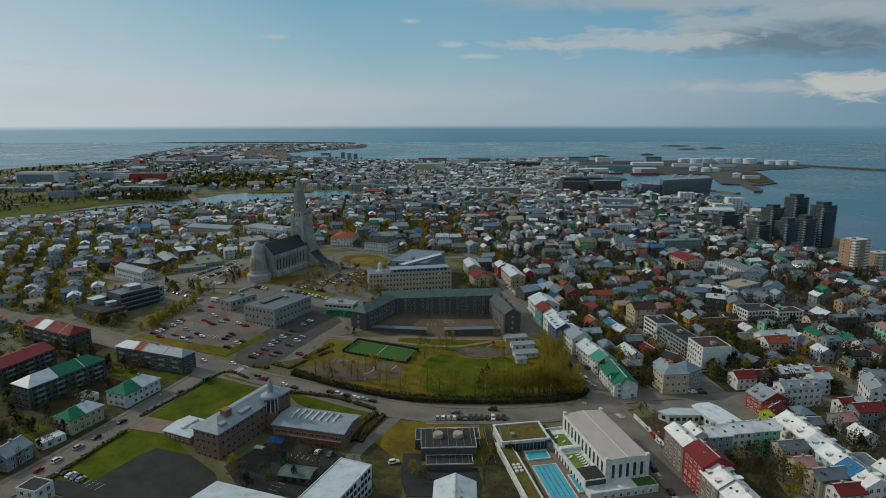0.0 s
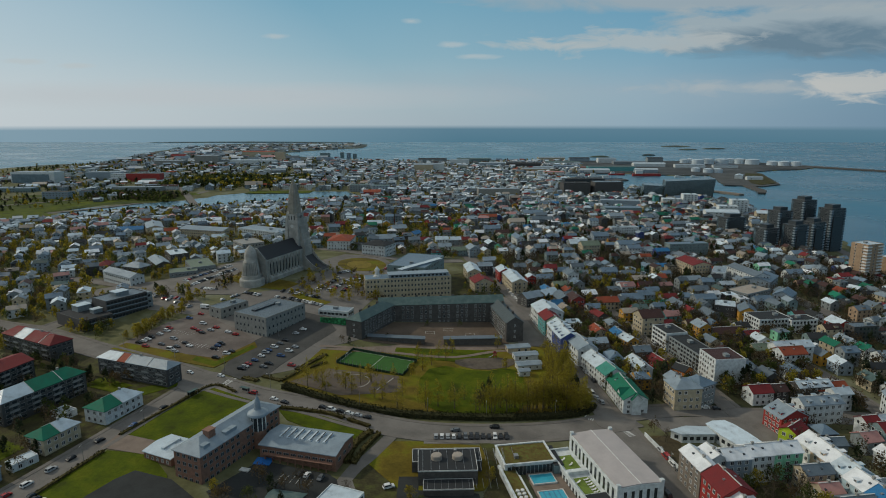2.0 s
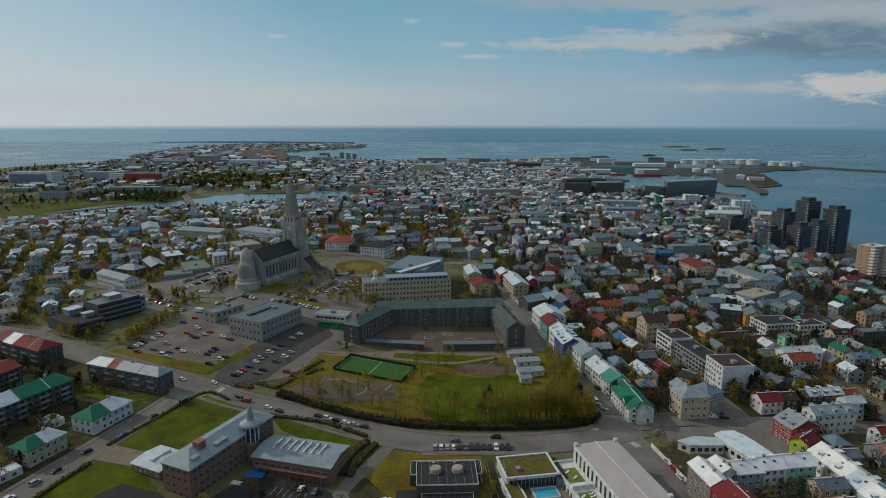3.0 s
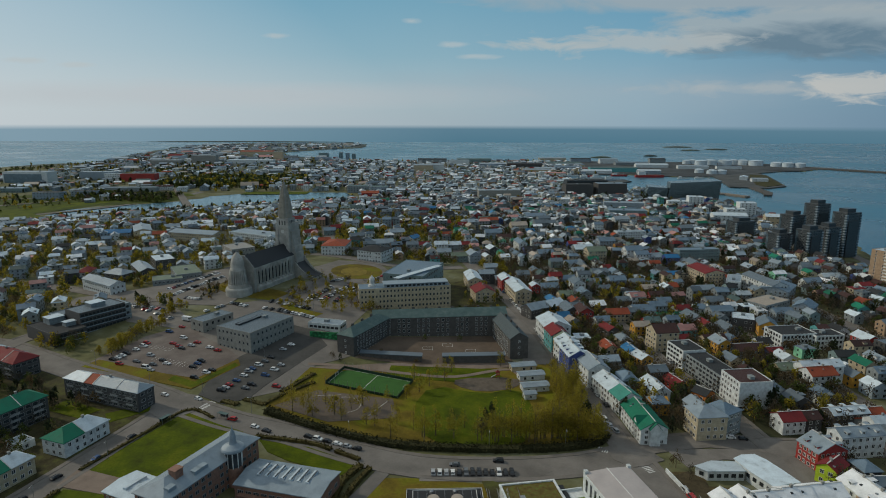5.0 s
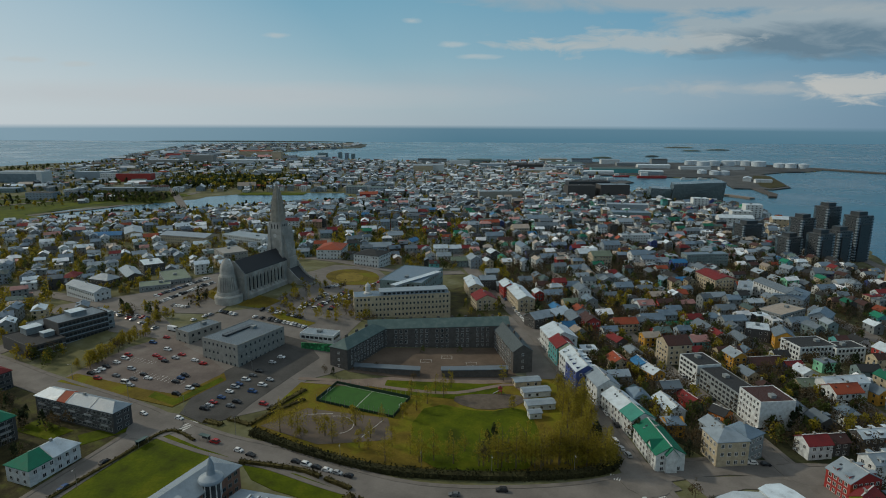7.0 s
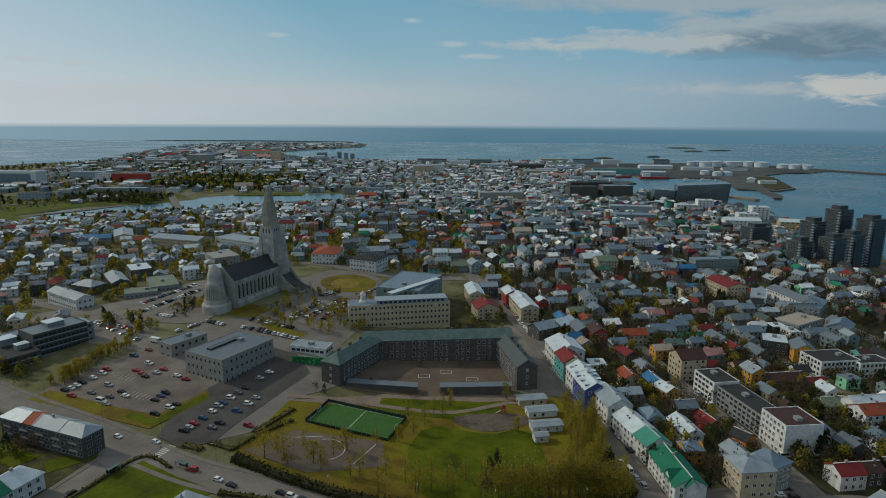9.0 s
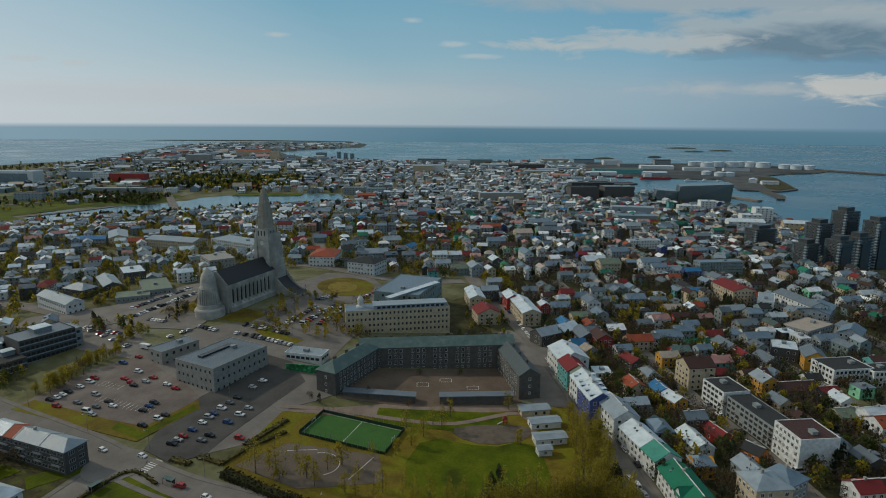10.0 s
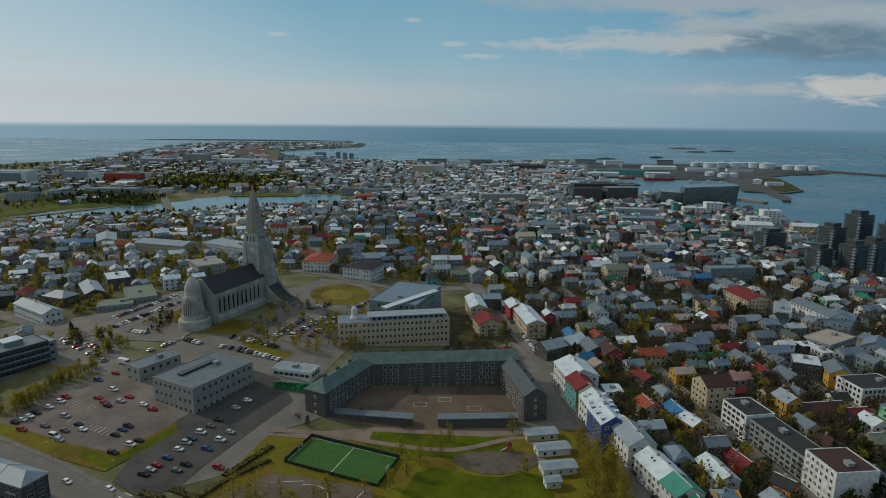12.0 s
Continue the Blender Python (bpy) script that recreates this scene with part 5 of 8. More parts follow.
# ---- swimming baths ----
def build_baths():
    root = thing("swimming_hall", pose(66.5, 232, -18.2, 0, 0, -77.2), "white swimming hall with a broad pinkish-grey roof", "swimming hall")
    SITES.append((60, 228, 30, 60, 40, 0))
    white = WALL["white"]
    L, W, h = 40, 18.5, 12.2
    part("wall", gable_wall(L, W, h, 0.5, 4), white, root)
    sheet = material("pinkish grey roof sheet", (0.42, 0.375, 0.36), 0.55, scale=0.2, vary=0.1, fine=1.2)
    part("roof", gable_roof(-L / 2 + 0.3, L / 2 - 0.3, W, h, 0.5, -0.4, 0.3), sheet, root)
    s = Shape()
    s.box(-L / 2, -0.15, h + 0.75, L / 2, 0.15, h + 0.92)
    part("ridge_line", s, FRAME, root)
    for sx in (-1, 1):
        for sy in (-1, 1):
            s = Shape()
            s.box(sx * 19.4 - 0.7, sy * 8.6 - 0.7, h, sx * 19.4 + 0.7, sy * 8.6 + 0.7, h + 1.3)
            part("corner_block", s, white, root)
    for i in range(11):
        for sgn in (-1, 1):
            s = Shape()
            u = -17 + i * 3.4
            s.box(u - 0.75, sgn * W / 2 - 0.05, 6.2, u + 0.75, sgn * W / 2 + 0.06, 11)
            part("tall_window", s, GLASS, root)
    for i in range(5):
        s = Shape()
        u = -6 + i * 3
        s.box(L / 2 - 0.05, u - 0.6, 5.0, L / 2 + 0.06, u + 0.6, 10.6)
        part("tall_window", s, GLASS, root)
    # terrace wing with turf and loungers, between hall and pool
    wing = part("terrace_wing", Shape(), white, root)
    s = Shape()
    s.box(-21, -18.0, -4, 20, -9.3, 5.0)
    s.box(-21, -18.2, 5.0, 20, -17.7, 5.9)
    s.box(-21, -17.7, 5.0, -20.5, -9.3, 5.9)
    s.box(-4, -17.7, 5.0, -2, -9.3, 6.6)
    wing.data = s.mesh("terrace_wing", white)
    for x0, x1 in ((-16, -5), (0, 14)):
        s = Shape()
        s.box(x0, -16.6, 5.0, x1, -10.4, 5.16)
        part("turf", s, material("bright terrace grass", (0.15, 0.21, 0.045), 0.95, scale=0.5, vary=0.35, fine=3), wing)
    for i in range(14):
        s = Shape()
        u = -19 + i * 2.8
        s.box(u - 0.55, -18.1, 1.2, u + 0.55, -17.96, 3.6)
        part("window", s, GLASS, wing)
    low = Shape()
    low.box(20, -18, -4, 26, 10, 4.0)
    low.box(13, -18.5, 4.0, 22, -9.6, 7.0)
    e = part("entrance_wing", low, white, root)
    s = Shape()
    s.box(20.4, 1.5, 4.0, 25.6, 9.6, 4.16)
    part("turf", s, TURF, e)
    s = Shape()
    s.box(13.4, -18.2, 7.0, 21.6, -10, 7.15)
    part("roof", s, ROOF["dark"], e)
    s = Shape()
    s.box(22.0, -18.2, 4.6, 22.12, -10, 6.6)
    part("glass_front", s, GLASS, e)
    for i in range(8):
        put_window(e, WINDOW["small"], 26, -15 + i * 3.1, 1.8, -90)
    for i in range(7):
        m = root.matrix_basis @ pose(2 + i * 1.65, -12.2, 5.16, 0, 0, 4)
        lounger(m)
    for u, v in ((-13, -15), (-9, -13.5), (3, -15.8)):
        lounger(root.matrix_basis @ pose(u, v, 5.16, 0, 0, 30))


LOUNGER = []


def lounger(m):
    if LOUNGER:
        return copy_thing(LOUNGER[0], m)
    ob = thing("sun_lounger", m, "white plastic sun lounger on the green terrace", "sun lounger", "loungers on the terrace")
    s = Shape()
    s.box(-0.35, -1.0, 0.28, 0.35, 0.35, 0.36)
    part("seat", s, FRAME, ob)
    s = Shape()
    s.faces([(-0.35, 0.35, 0.28), (0.35, 0.35, 0.28), (0.35, 1.0, 0.75), (-0.35, 1.0, 0.75), (-0.35, 0.35, 0.36), (0.35, 0.35, 0.36), (0.35, 0.96, 0.82), (-0.35, 0.96, 0.82)],
            [(0, 3, 2, 1), (4, 5, 6, 7), (0, 1, 5, 4), (1, 2, 6, 5), (2, 3, 7, 6), (3, 0, 4, 7)])
    part("backrest", s, FRAME, ob)
    for x in (-0.3, 0.3):
        for y in (-0.85, 0.3):
            s = Shape()
            s.box(x - 0.03, y - 0.03, 0, x + 0.03, y + 0.03, 0.28)
            part("leg", s, FRAME, ob)
    LOUNGER.append(ob)
    return ob


def build_pool():
    white = WALL["white"]
    r = thing("pool_pavilion", pose(34, 245, -18.0, 0, 0, 9.5), "white pavilion with a mossy brown planted roof", "pavilion")
    s = Shape()
    s.box(-10.5, -7.6, -4, 10.5, 7.6, 5.6)
    part("wall", s, white, r)
    s = Shape()
    s.box(-10, -7.1, 5.6, 10, 7.1, 5.85)
    part("planted_roof", s, MOSS_ROOF, r)
    s = Shape()
    for a, b, c, d in ((-10.8, -7.9, 10.8, -7.1), (-10.8, 7.1, 10.8, 7.9), (-10.8, -7.1, -10, 7.1), (10, -7.1, 10.8, 7.1)):
        s.box(a, b, 5.6, c, d, 6.3)
    part("parapet", s, white, r)
    for i in range(12):
        s = Shape()
        s.box(-9.4 + i * 1.6, -7.75, 0.4, -8.0 + i * 1.6, -7.6, 4.9)
        part("glass_panel", s, GLASS, r)
    s = Shape()
    s.box(-5.4, -3.4, 5.85, -3.6, -1.2, 7.0)
    part("roof_hatch", s, STEEL, r)
    r = thing("link_block", pose(45.5, 244, -18.0, 0, 0, 9.5), "dark glazed link with a flat felt roof", "building")
    s = Shape()
    s.box(-2, -7, -4, 2, 8, 5.2)
    part("wall", s, WALL["tealgrey"], r)
    s = Shape()
    s.box(-2, -7, 5.2, 2, 8, 5.4)
    part("roof", s, ROOF["dark"], r)
    r = thing("changing_wing", pose(31, 218, -18.2, 0, 0, 11), "long low white wing with a planted brown roof", "building")
    s = Shape()
    s.box(-4.4, -26, -4, 2.0, 20, 3.6)
    part("wall", s, white, r)
    s = Shape()
    s.box(-3.6, -25.6, 3.6, 1.6, 19, 3.8)
    part("planted_roof", s, MOSS_ROOF, r)
    s = Shape()
    s.box(-4.6, -26, 3.6, -3.6, 22, 4.6)
    s.box(1.6, -26, 3.6, 2.2, 14, 4.3)
    part("parapet", s, white, r)
    for i in range(6):
        s = Shape()
        s.lathe([(0.75, 3.8), (0.75, 4.4), (0.0, 4.55)], 14, centre=(-1.9 + (i % 2) * 1.9, 0 + (i // 2) * 2.2))
        part("roof_dome", s, FRAME, r)
    # pools
    drape("pool_deck", [(33, 240), (47, 242), (56, 196), (40, 190)], PINK_PAVING, 0.5, "warm paved pool deck", "paving")
    for nm, x, y, w, l, ang, lab in (("lap_pool", 43.5, 212, 9.6, 27, 10, "bright blue open-air lap pool with dark lane lines"), ("warm_pool", 39.5, 233, 9, 6, 10, "shallow pale blue warm pool"), ("hot_tub", 52, 213, 2.6, 11, 11, "narrow pale blue soaking pool")):
        r = thing(nm, pose(x, y, level(x, y) + 0.5, 0, 0, ang), lab, "pool")
        s = Shape()
        for a, b, c, d in ((-w / 2 - 0.4, -l / 2 - 0.4, w / 2 + 0.4, -l / 2), (-w / 2 - 0.4, l / 2, w / 2 + 0.4, l / 2 + 0.4), (-w / 2 - 0.4, -l / 2, -w / 2, l / 2), (w / 2, -l / 2, w / 2 + 0.4, l / 2)):
            s.box(a, b, -1, c, d, 0.55)
        part("rim", s, TRIM, r)
        s = Shape()
        s.box(-w / 2, -l / 2, -1, w / 2, l / 2, 0.4)
        part("water", s, POOL_WATER, r)
        if nm == "lap_pool":
            for k in range(4):
                s = Shape()
                u = -w / 2 + w * (k + 1) / 5
                s.box(u - 0.09, -l / 2, 0.4, u + 0.09, l / 2, 0.46)
                part("lane_line", s, WALL["blue"], r)


build_baths()
build_pool()

# ---- houses and blocks that stand out ----
house(-230, 310, 31.7, 16.9, 72, 10.5, "gable", "red", "dark", 4, rise_=2.6, name="apartment_block", style="wide")
house(-168, 239, 9.7, 5.5, 60, 3, "flat", "white", "white", 1)
house(-175, 224, 11.7, 10.0, 78, 6, "gable", "light", "bluegrey", 2)
house(-176, 280, 8.5, 6.9, -26, 3, "flat", "light", "white", 1)
house(75, 370, 16.5, 11.5, -82, 11, "gable", "white", "blue", 3, dormers=3)
house(74, 383, 13.7, 12.3, -82, 11, "gable", "white", "white", 3, dormers=2)
house(73, 392.5, 8.0, 10.5, -82, 11, "gable", "greengrey", "ochre", 3)
house(71, 402, 15.4, 11.3, -82, 11, "gable", "red", "teal", 3)
house(72, 420, 20.1, 16.8, -82, 11, "gable", "white", "white", 3)
house(67, 464, 16.0, 11.5, 31, 7, "gable", "light", "dark", 2)
house(81, 473, 15.3, 11.6, 37, 7, "gable", "white", "ochre", 2)
house(91, 463, 16.5, 10.8, -82, 7, "gable", "grey", "dark", 2)
house(32, 501, 16.8, 15.7, -78, 8, "gable", "red", "cream", 3)
house(26, 538, 28.0, 11.5, -84, 9, "gable", "white", "cream", 3, rise_=2.6)
house(60, 511, 36.3, 12.7, -82, 9.5, "gable", "white", "cream", 3, rise_=2.6)
house(53, 535, 16.3, 10.1, -82, 9.5, "gable", "white", "red", 3)
house(39, 459, 10.5, 8.1, 72, 4, "hip", "red", "cream", 1)
house(82, 355, 17.8, 11.9, -82, 10, "gable", "light", "white", 3)
house(119, 298.5, 13.8, 12, 6, 11, "hip", "light", "cream", 3, gap=2.6)
house(152.5, 330.5, 16.6, 17.0, -84, 14.2, "flat", "brown", "white", 5, sides="sn", gap=2.4)
house(129, 325, 7.6, 7.5, -55, 8, "gable", "dark", "orange", 2)
house(147, 355, 33, 12.6, -80, 10, "flat", "dark", "grey", 4, style="wide", sides="sn")
house(142, 380, 17, 14, -80, 11, "flat", "dark", "white", 4, style="wide", sides="sn")
house(158.8, 303, 11, 9, 8, 6.5, "gable", "red", "white", 2)
house(169.5, 305.5, 8.0, 8.0, 8, 6, "gable", "brown", "dark", 2)
house(157.5, 275.5, 11.1, 14.0, -78, 8.2, "gable", "light", "red", 3, dormers=2, gap=2.5)
house(177, 284, 20.4, 8.6, 8, 10, "gable", "light", "white", 3, dormers=3)
house(154, 263, 10.2, 7.5, 36, 7, "gable", "red", "lime", 2)
house(147, 200, 10.8, 7.9, 8, 8, "gable", "red", "white", 3)
house(142, 228, 11.5, 7.5, 8, 9, "gable", "grey", "cream", 3)
house(145, 208, 12.5, 8.2, 8, 9, "gable", "grey", "cream", 3)
house(142, 219, 7.8, 7.5, 8, 7, "gable", "pink", "cream", 2)
house(189, 309, 18.4, 7.5, 8, 7, "gable", "white", "dark", 2, dormers=3)
house(205, 357, 23.6, 8.6, 8, 10, "gable", "white", "white", 3)
house(200, 349, 14.7, 10.7, 8, 9, "gable", "orange", "white", 3)
house(199, 311, 17.2, 9.1, 8, 5, "gable", "orange", "grey", 1)
house(194, 270, 12.4, 7.5, 8, 8, "gable", "redwhite", "white", 3)
house(196, 262, 13.9, 9.1, 8, 9, "gable", "red", "tealgrey", 3)
house(217, 286, 17.7, 8.7, 71, 10, "gable", "light", "white", 3)
house(222, 415, 23.9, 17.0, 8, 9, "flat", "dark", "white", 3, style="dark", gap=2.4)
house(241, 411, 19.3, 11.3, 8, 9, "flat", "dark", "white", 3, style="dark", gap=2.4)
house(271, 393, 17.5, 8.1, 8, 11, "flat", "grey", "dark", 4, style="dark", gap=2.4)
house(267, 410, 12.6, 10.4, -82, 7, "gable", "white", "red", 2)
house(232, 566, 29.9, 19.2, -82, 12, "gable", "red", "cream", 4, rise_=2.6)
house(137, 405, 15, 13, 10, 12, "gable", "brown", "cream", 4)
house(266, 533, 39.5, 13.8, -82, 12, "gable", "grey", "white", 4, rise_=2.6)
house(242, 535, 26.0, 10.9, 62, 12, "flat", "light", "white", 4)
house(207, 446, 16.7, 14.4, 66, 8, "flat", "white", "dark", 2)
house(216, 432, 15.3, 11.6, 73, 8, "gable", "grey", "ochre", 2)
house(272, 523, 29.0, 21.6, 50, 9, "gable", "bluegrey", "bluegrey", 3, rise_=2.6)
house(264, 471, 16.8, 13.0, 48, 9, "gable", "bluegrey", "bluegrey", 3)
house(242, 482, 30.0, 17.7, 31, 9, "flat", "beige", "grey", 3)
house(-265, 509, 41.7, 11.9, -34, 8, "gable", "light", "white", 2, rise_=2.6)
house(-217, 549, 35.6, 19.8, -59, 5, "flat", "greengrey", "grey", 1)
house(-222, 525, 22.1, 17.1, 25, 4, "flat", "greengrey", "grey", 1)
house(-257, 594, 26.7, 16.7, -55, 9, "flat", "white", "dark", 3)
house(-259, 561, 35.7, 12.3, -53, 7, "gable", "light", "dark", 2, rise_=2.6)
house(-270, 542, 20.0, 13.4, -21, 7, "hip", "light", "dark", 2)
house(-308, 560, 16.6, 10.9, -79, 6, "hip", "red", "white", 2)
house(-198, 628, 28.8, 22.3, -53, 12, "flat", "concrete", "concrete", 3)
house(-108, 659, 32.4, 24.0, 87, 10, "hip", "orange", "white", 3)
house(-65, 627, 26.5, 23.1, -23, 11, "hip", "dark", "white", 3)
house(-215, 738, 59.6, 24.0, -29, 9, "flat", "light", "white", 3)
house(-283, 741, 60.0, 24.0, -17, 9, "gable", "light", "cream", 3, rise_=2.6)
house(-361, 770, 47.8, 18.9, -62, 9, "gable", "light", "cream", 2, rise_=2.6)
house(98, 228, 15.0, 7.9, -82, 12.5, "gable", "bright", "greybrown", 4)
house(101, 211, 13.3, 12.3, -82, 13.5, "gable", "red", "red", 4)
house(102, 200, 11.1, 11.5, -82, 11.5, "gable", "bright", "greybrown", 4, dormers=2)
house(104, 190, 10.0, 11.4, -82, 11, "gable", "bright", "white", 3)
house(114, 235, 10.7, 9.0, 8, 11, "gable", "bright", "bluegrey", 4)
house(124, 237, 10.1, 9.0, 8, 11.5, "gable", "bright", "white", 4)
house(135, 239, 12.8, 9.0, 8, 11.5, "gable", "bright", "mint", 4)
house(106, 235, 9.0, 9.0, -82, 10.5, "gable", "bright", "white", 4)
house(153, 245, 9.5, 11.5, -82, 10, "gable", "bright", "bright", 3, dormers=1)
house(154, 236, 9.5, 11.5, -82, 10, "gable", "bright", "peach", 3, dormers=1)
house(155, 227, 9.5, 11.4, -82, 10, "gable", "white", "paleblue", 3, dormers=1)
house(155, 218, 9.5, 11.0, -82, 10, "gable", "bright", "paleblue", 3, dormers=1)
house(156, 210, 9.5, 10.6, -82, 10, "gable", "blue", "white", 3)
house(157, 203, 9.5, 10.2, -82, 10, "gable", "bright", "bright", 3, dormers=1)
house(-239, 359, 46.7, 13.0, -27, 9.5, "hip", "redhip", "dark", 3, name="apartment_block", style="wide")
house(-161, 322, 47.8, 9.5, -21, 9.5, "hip", "cornerhip", "dark", 3, name="apartment_block", style="wide")
house(-194, 290, 39.7, 13.1, 65, 11, "hip", "greenhip", "dark", 4, name="apartment_block", style="wide")
house(-154, 283, 21.3, 12.5, 70, 6.5, "hip", "smallhip", "white", 2)
house(-165, 255, 16.5, 10.7, 69, 7, "hip", "smallhip", "cream", 2)
house(128, 301.8, 11.4, 11, 30, 11, "hip", "bluegrey", "grey", 3, gap=2.6)
house(-149, 200, 8.9, 7.5, -16, 6, "flat", "dark", "white", 2)
house(45, 591, 12, 9, 8, 6.2, "gable", "light", "grey", 2)
house(38, 553, 13, 9, 8, 9.0, "gable", "light", "dark", 3)
house(51, 547, 12, 9, 8, 6.2, "gable", "light", "dark", 2)
house(71, 566, 11, 9, 8, 6.2, "gable", "grey", "grey", 2)
house(76, 527, 9, 7, -82, 6.2, "gable", "white", "red", 2)
house(83, 551, 9, 8, 8, 6.2, "gable", "brown", "white", 2)
house(87, 524, 14, 10, 8, 6.2, "gable", "bluegrey", "bluegrey", 2)
house(97, 551, 10, 9, 8, 9.0, "gable", "red", "red", 3)
house(107, 552, 13, 9, 8, 6.2, "gable", "bluegrey", "bluegrey", 2)
house(111, 530, 14, 10, -82, 9.0, "gable", "grey", "white", 3)
house(112, 509, 12, 9, -82, 6.2, "gable", "bluegrey", "grey", 2)
house(83, 487, 11, 8, -82, 6.2, "gable", "blue", "dark", 2)
house(96, 502, 11, 9, 8, 6.2, "gable", "greengrey", "cream", 2)
house(98, 472, 10, 8, 8, 6.2, "gable", "grey", "grey", 2)
house(114, 487, 9, 7, 8, 3.4, "gable", "beige", "cream", 1)
house(99, 454, 14, 10, -82, 9.0, "gable", "brown", "red", 3)
house(123, 457, 16, 10, 8, 6.2, "gable", "orange", "cream", 2)
house(109, 441, 10, 8, 8, 6.2, "gable", "bluegrey", "white", 2)
house(109, 424, 12, 8, -70, 6.2, "gable", "red", "dark", 2)
house(100, 391, 11, 9, -82, 6.2, "gable", "orange", "cream", 2)
house(112, 386, 11, 8, -82, 6.2, "gable", "blue", "dark", 2)
house(115, 376, 11, 8, -70, 6.2, "gable", "white", "ochre", 2)
house(117, 357, 10, 8, 8, 6.2, "gable", "grey", "dark", 2)
house(124, 348, 12, 8, -75, 3.4, "gable", "red", "red", 1)
house(109, 336, 16, 9, -82, 6.2, "gable", "white", "white", 2)
house(132, 431, 11, 8, 8, 6.2, "gable", "beige", "ochre", 2)
house(134, 461, 10, 8, 8, 6.2, "gable", "grey", "white", 2)
house(144, 466, 16, 11, 8, 6.2, "gable", "bluegrey", "white", 2)
house(158, 477, 13, 9, 8, 6.2, "gable", "bluegrey", "bluegrey", 2)
house(163, 460, 22, 9, 8, 3.4, "gable", "green", "tealgrey", 1)
house(174, 450, 16, 10, -82, 6.2, "gable", "grey", "white", 2)
house(173, 468, 12, 9, 8, 6.2, "gable", "red", "grey", 2)
house(196, 458, 16, 9, 8, 9.0, "gable", "bluegrey", "grey", 3)
house(212, 524, 18, 9, 8, 6.2, "gable", "light", "grey", 2)
house(187, 530, 12, 9, 8, 6.2, "gable", "orange", "cream", 2)
house(167, 505, 12, 8, 8, 6.2, "gable", "brown", "red", 2)
house(167, 488, 11, 8, 8, 6.2, "gable", "bluegrey", "white", 2)
house(168, 524, 13, 9, 8, 6.2, "gable", "beige", "ochre", 2)
house(188, 429, 13, 9, -82, 6.2, "gable", "grey", "grey", 2)
house(152, 414, 11, 8, 8, 3.4, "gable", "red", "greybrown", 1)
house(169, 406, 14, 9, 8, 6.2, "gable", "brown", "cream", 2)
house(168, 394, 11, 9, -82, 9.0, "gable", "light", "ochre", 3)
house(182, 390, 20, 10, 8, 6.2, "gable", "brown", "grey", 2)
house(196, 386, 10, 8, 8, 6.2, "gable", "red", "blue", 2)
house(198, 378, 10, 8, -82, 6.2, "gable", "white", "white", 2)
house(190, 362, 12, 9, 8, 6.2, "gable", "greengrey", "cream", 2)
house(206, 491, 14, 10, 8, 6.2, "gable", "grey", "grey", 2)
house(243, 464, 14, 10, 8, 6.2, "gable", "bluegrey", "bluegrey", 2)
house(273, 486, 14, 10, -82, 6.2, "gable", "grey", "grey", 2)
house(320, 558, 16, 10, 8, 6.2, "gable", "bluegrey", "white", 2)
house(141, 578, 14, 10, 8, 6.2, "gable", "grey", "tealgrey", 2)
house(146, 540, 14, 10, 8, 9.0, "gable", "bluegrey", "bluegrey", 3)
house(164, 543, 12, 9, 8, 6.2, "gable", "grey", "white", 2)
house(131, 522, 10, 8, 8, 6.2, "gable", "grey", "grey", 2)
house(137, 489, 11, 8, 8, 6.2, "gable", "grey", "dark", 2)
house(123, 612, 12, 9, 8, 6.2, "gable", "bluegrey", "white", 2)
house(110, 620, 12, 9, 8, 6.2, "gable", "grey", "tealgrey", 2)
house(200, 645, 14, 10, 8, 9.0, "gable", "bluegrey", "white", 3)
house(213, 646, 16, 12, 8, 6.2, "gable", "light", "white", 2)
house(225, 631, 14, 9, 8, 9.0, "gable", "blue", "blue", 3)
house(238, 609, 14, 10, -82, 9.0, "gable", "grey", "white", 3)
house(-370, 685, 18, 9, 20, 6.2, "gable", "white", "grey", 2)
house(-360, 638, 12, 9, 25, 6.2, "gable", "bluegrey", "bluegrey", 2)
house(-310, 601, 14, 9, 20, 6.2, "gable", "light", "bluegrey", 2)
house(-398, 674, 12, 9, 25, 6.2, "gable", "dark", "grey", 2)
house(-279, 633, 14, 9, -60, 6.2, "gable", "light", "white", 2)
house(-286, 675, 12, 9, 25, 6.2, "gable", "light", "white", 2)
house(-252, 640, 12, 10, -60, 6.2, "gable", "bluegrey", "bluegrey", 2)
house(-229, 591, 12, 8, 30, 3.4, "gable", "light", "grey", 1)
house(-256, 702, 14, 9, 25, 6.2, "gable", "white", "white", 2)
house(-309, 626, 12, 8, 30, 6.2, "gable", "grey", "grey", 2)
house(-379, 741, 12, 9, -60, 6.2, "gable", "light", "white", 2)
house(-434, 803, 20, 9, 20, 6.2, "gable", "red", "white", 2)
house(-384, 758, 30, 12, 15, 6.2, "gable", "blue", "bluegrey", 2)
house(-404, 729, 14, 9, 20, 6.2, "gable", "dark", "grey", 2)
house(-428, 717, 14, 9, 20, 6.2, "gable", "white", "white", 2)
house(-311, 652, 12, 9, -60, 6.2, "gable", "white", "grey", 2)
house(-296, 651, 13, 9, 30, 6.2, "gable", "light", "white", 2)
house(-296, 691, 12, 9, -60, 6.2, "gable", "light", "white", 2)
house(-267, 660, 12, 9, -60, 6.2, "gable", "grey", "bluegrey", 2)
house(-262, 678, 12, 9, -60, 6.2, "gable", "light", "white", 2)
house(-339, 802, 18, 10, 20, 6.2, "gable", "light", "grey", 2)
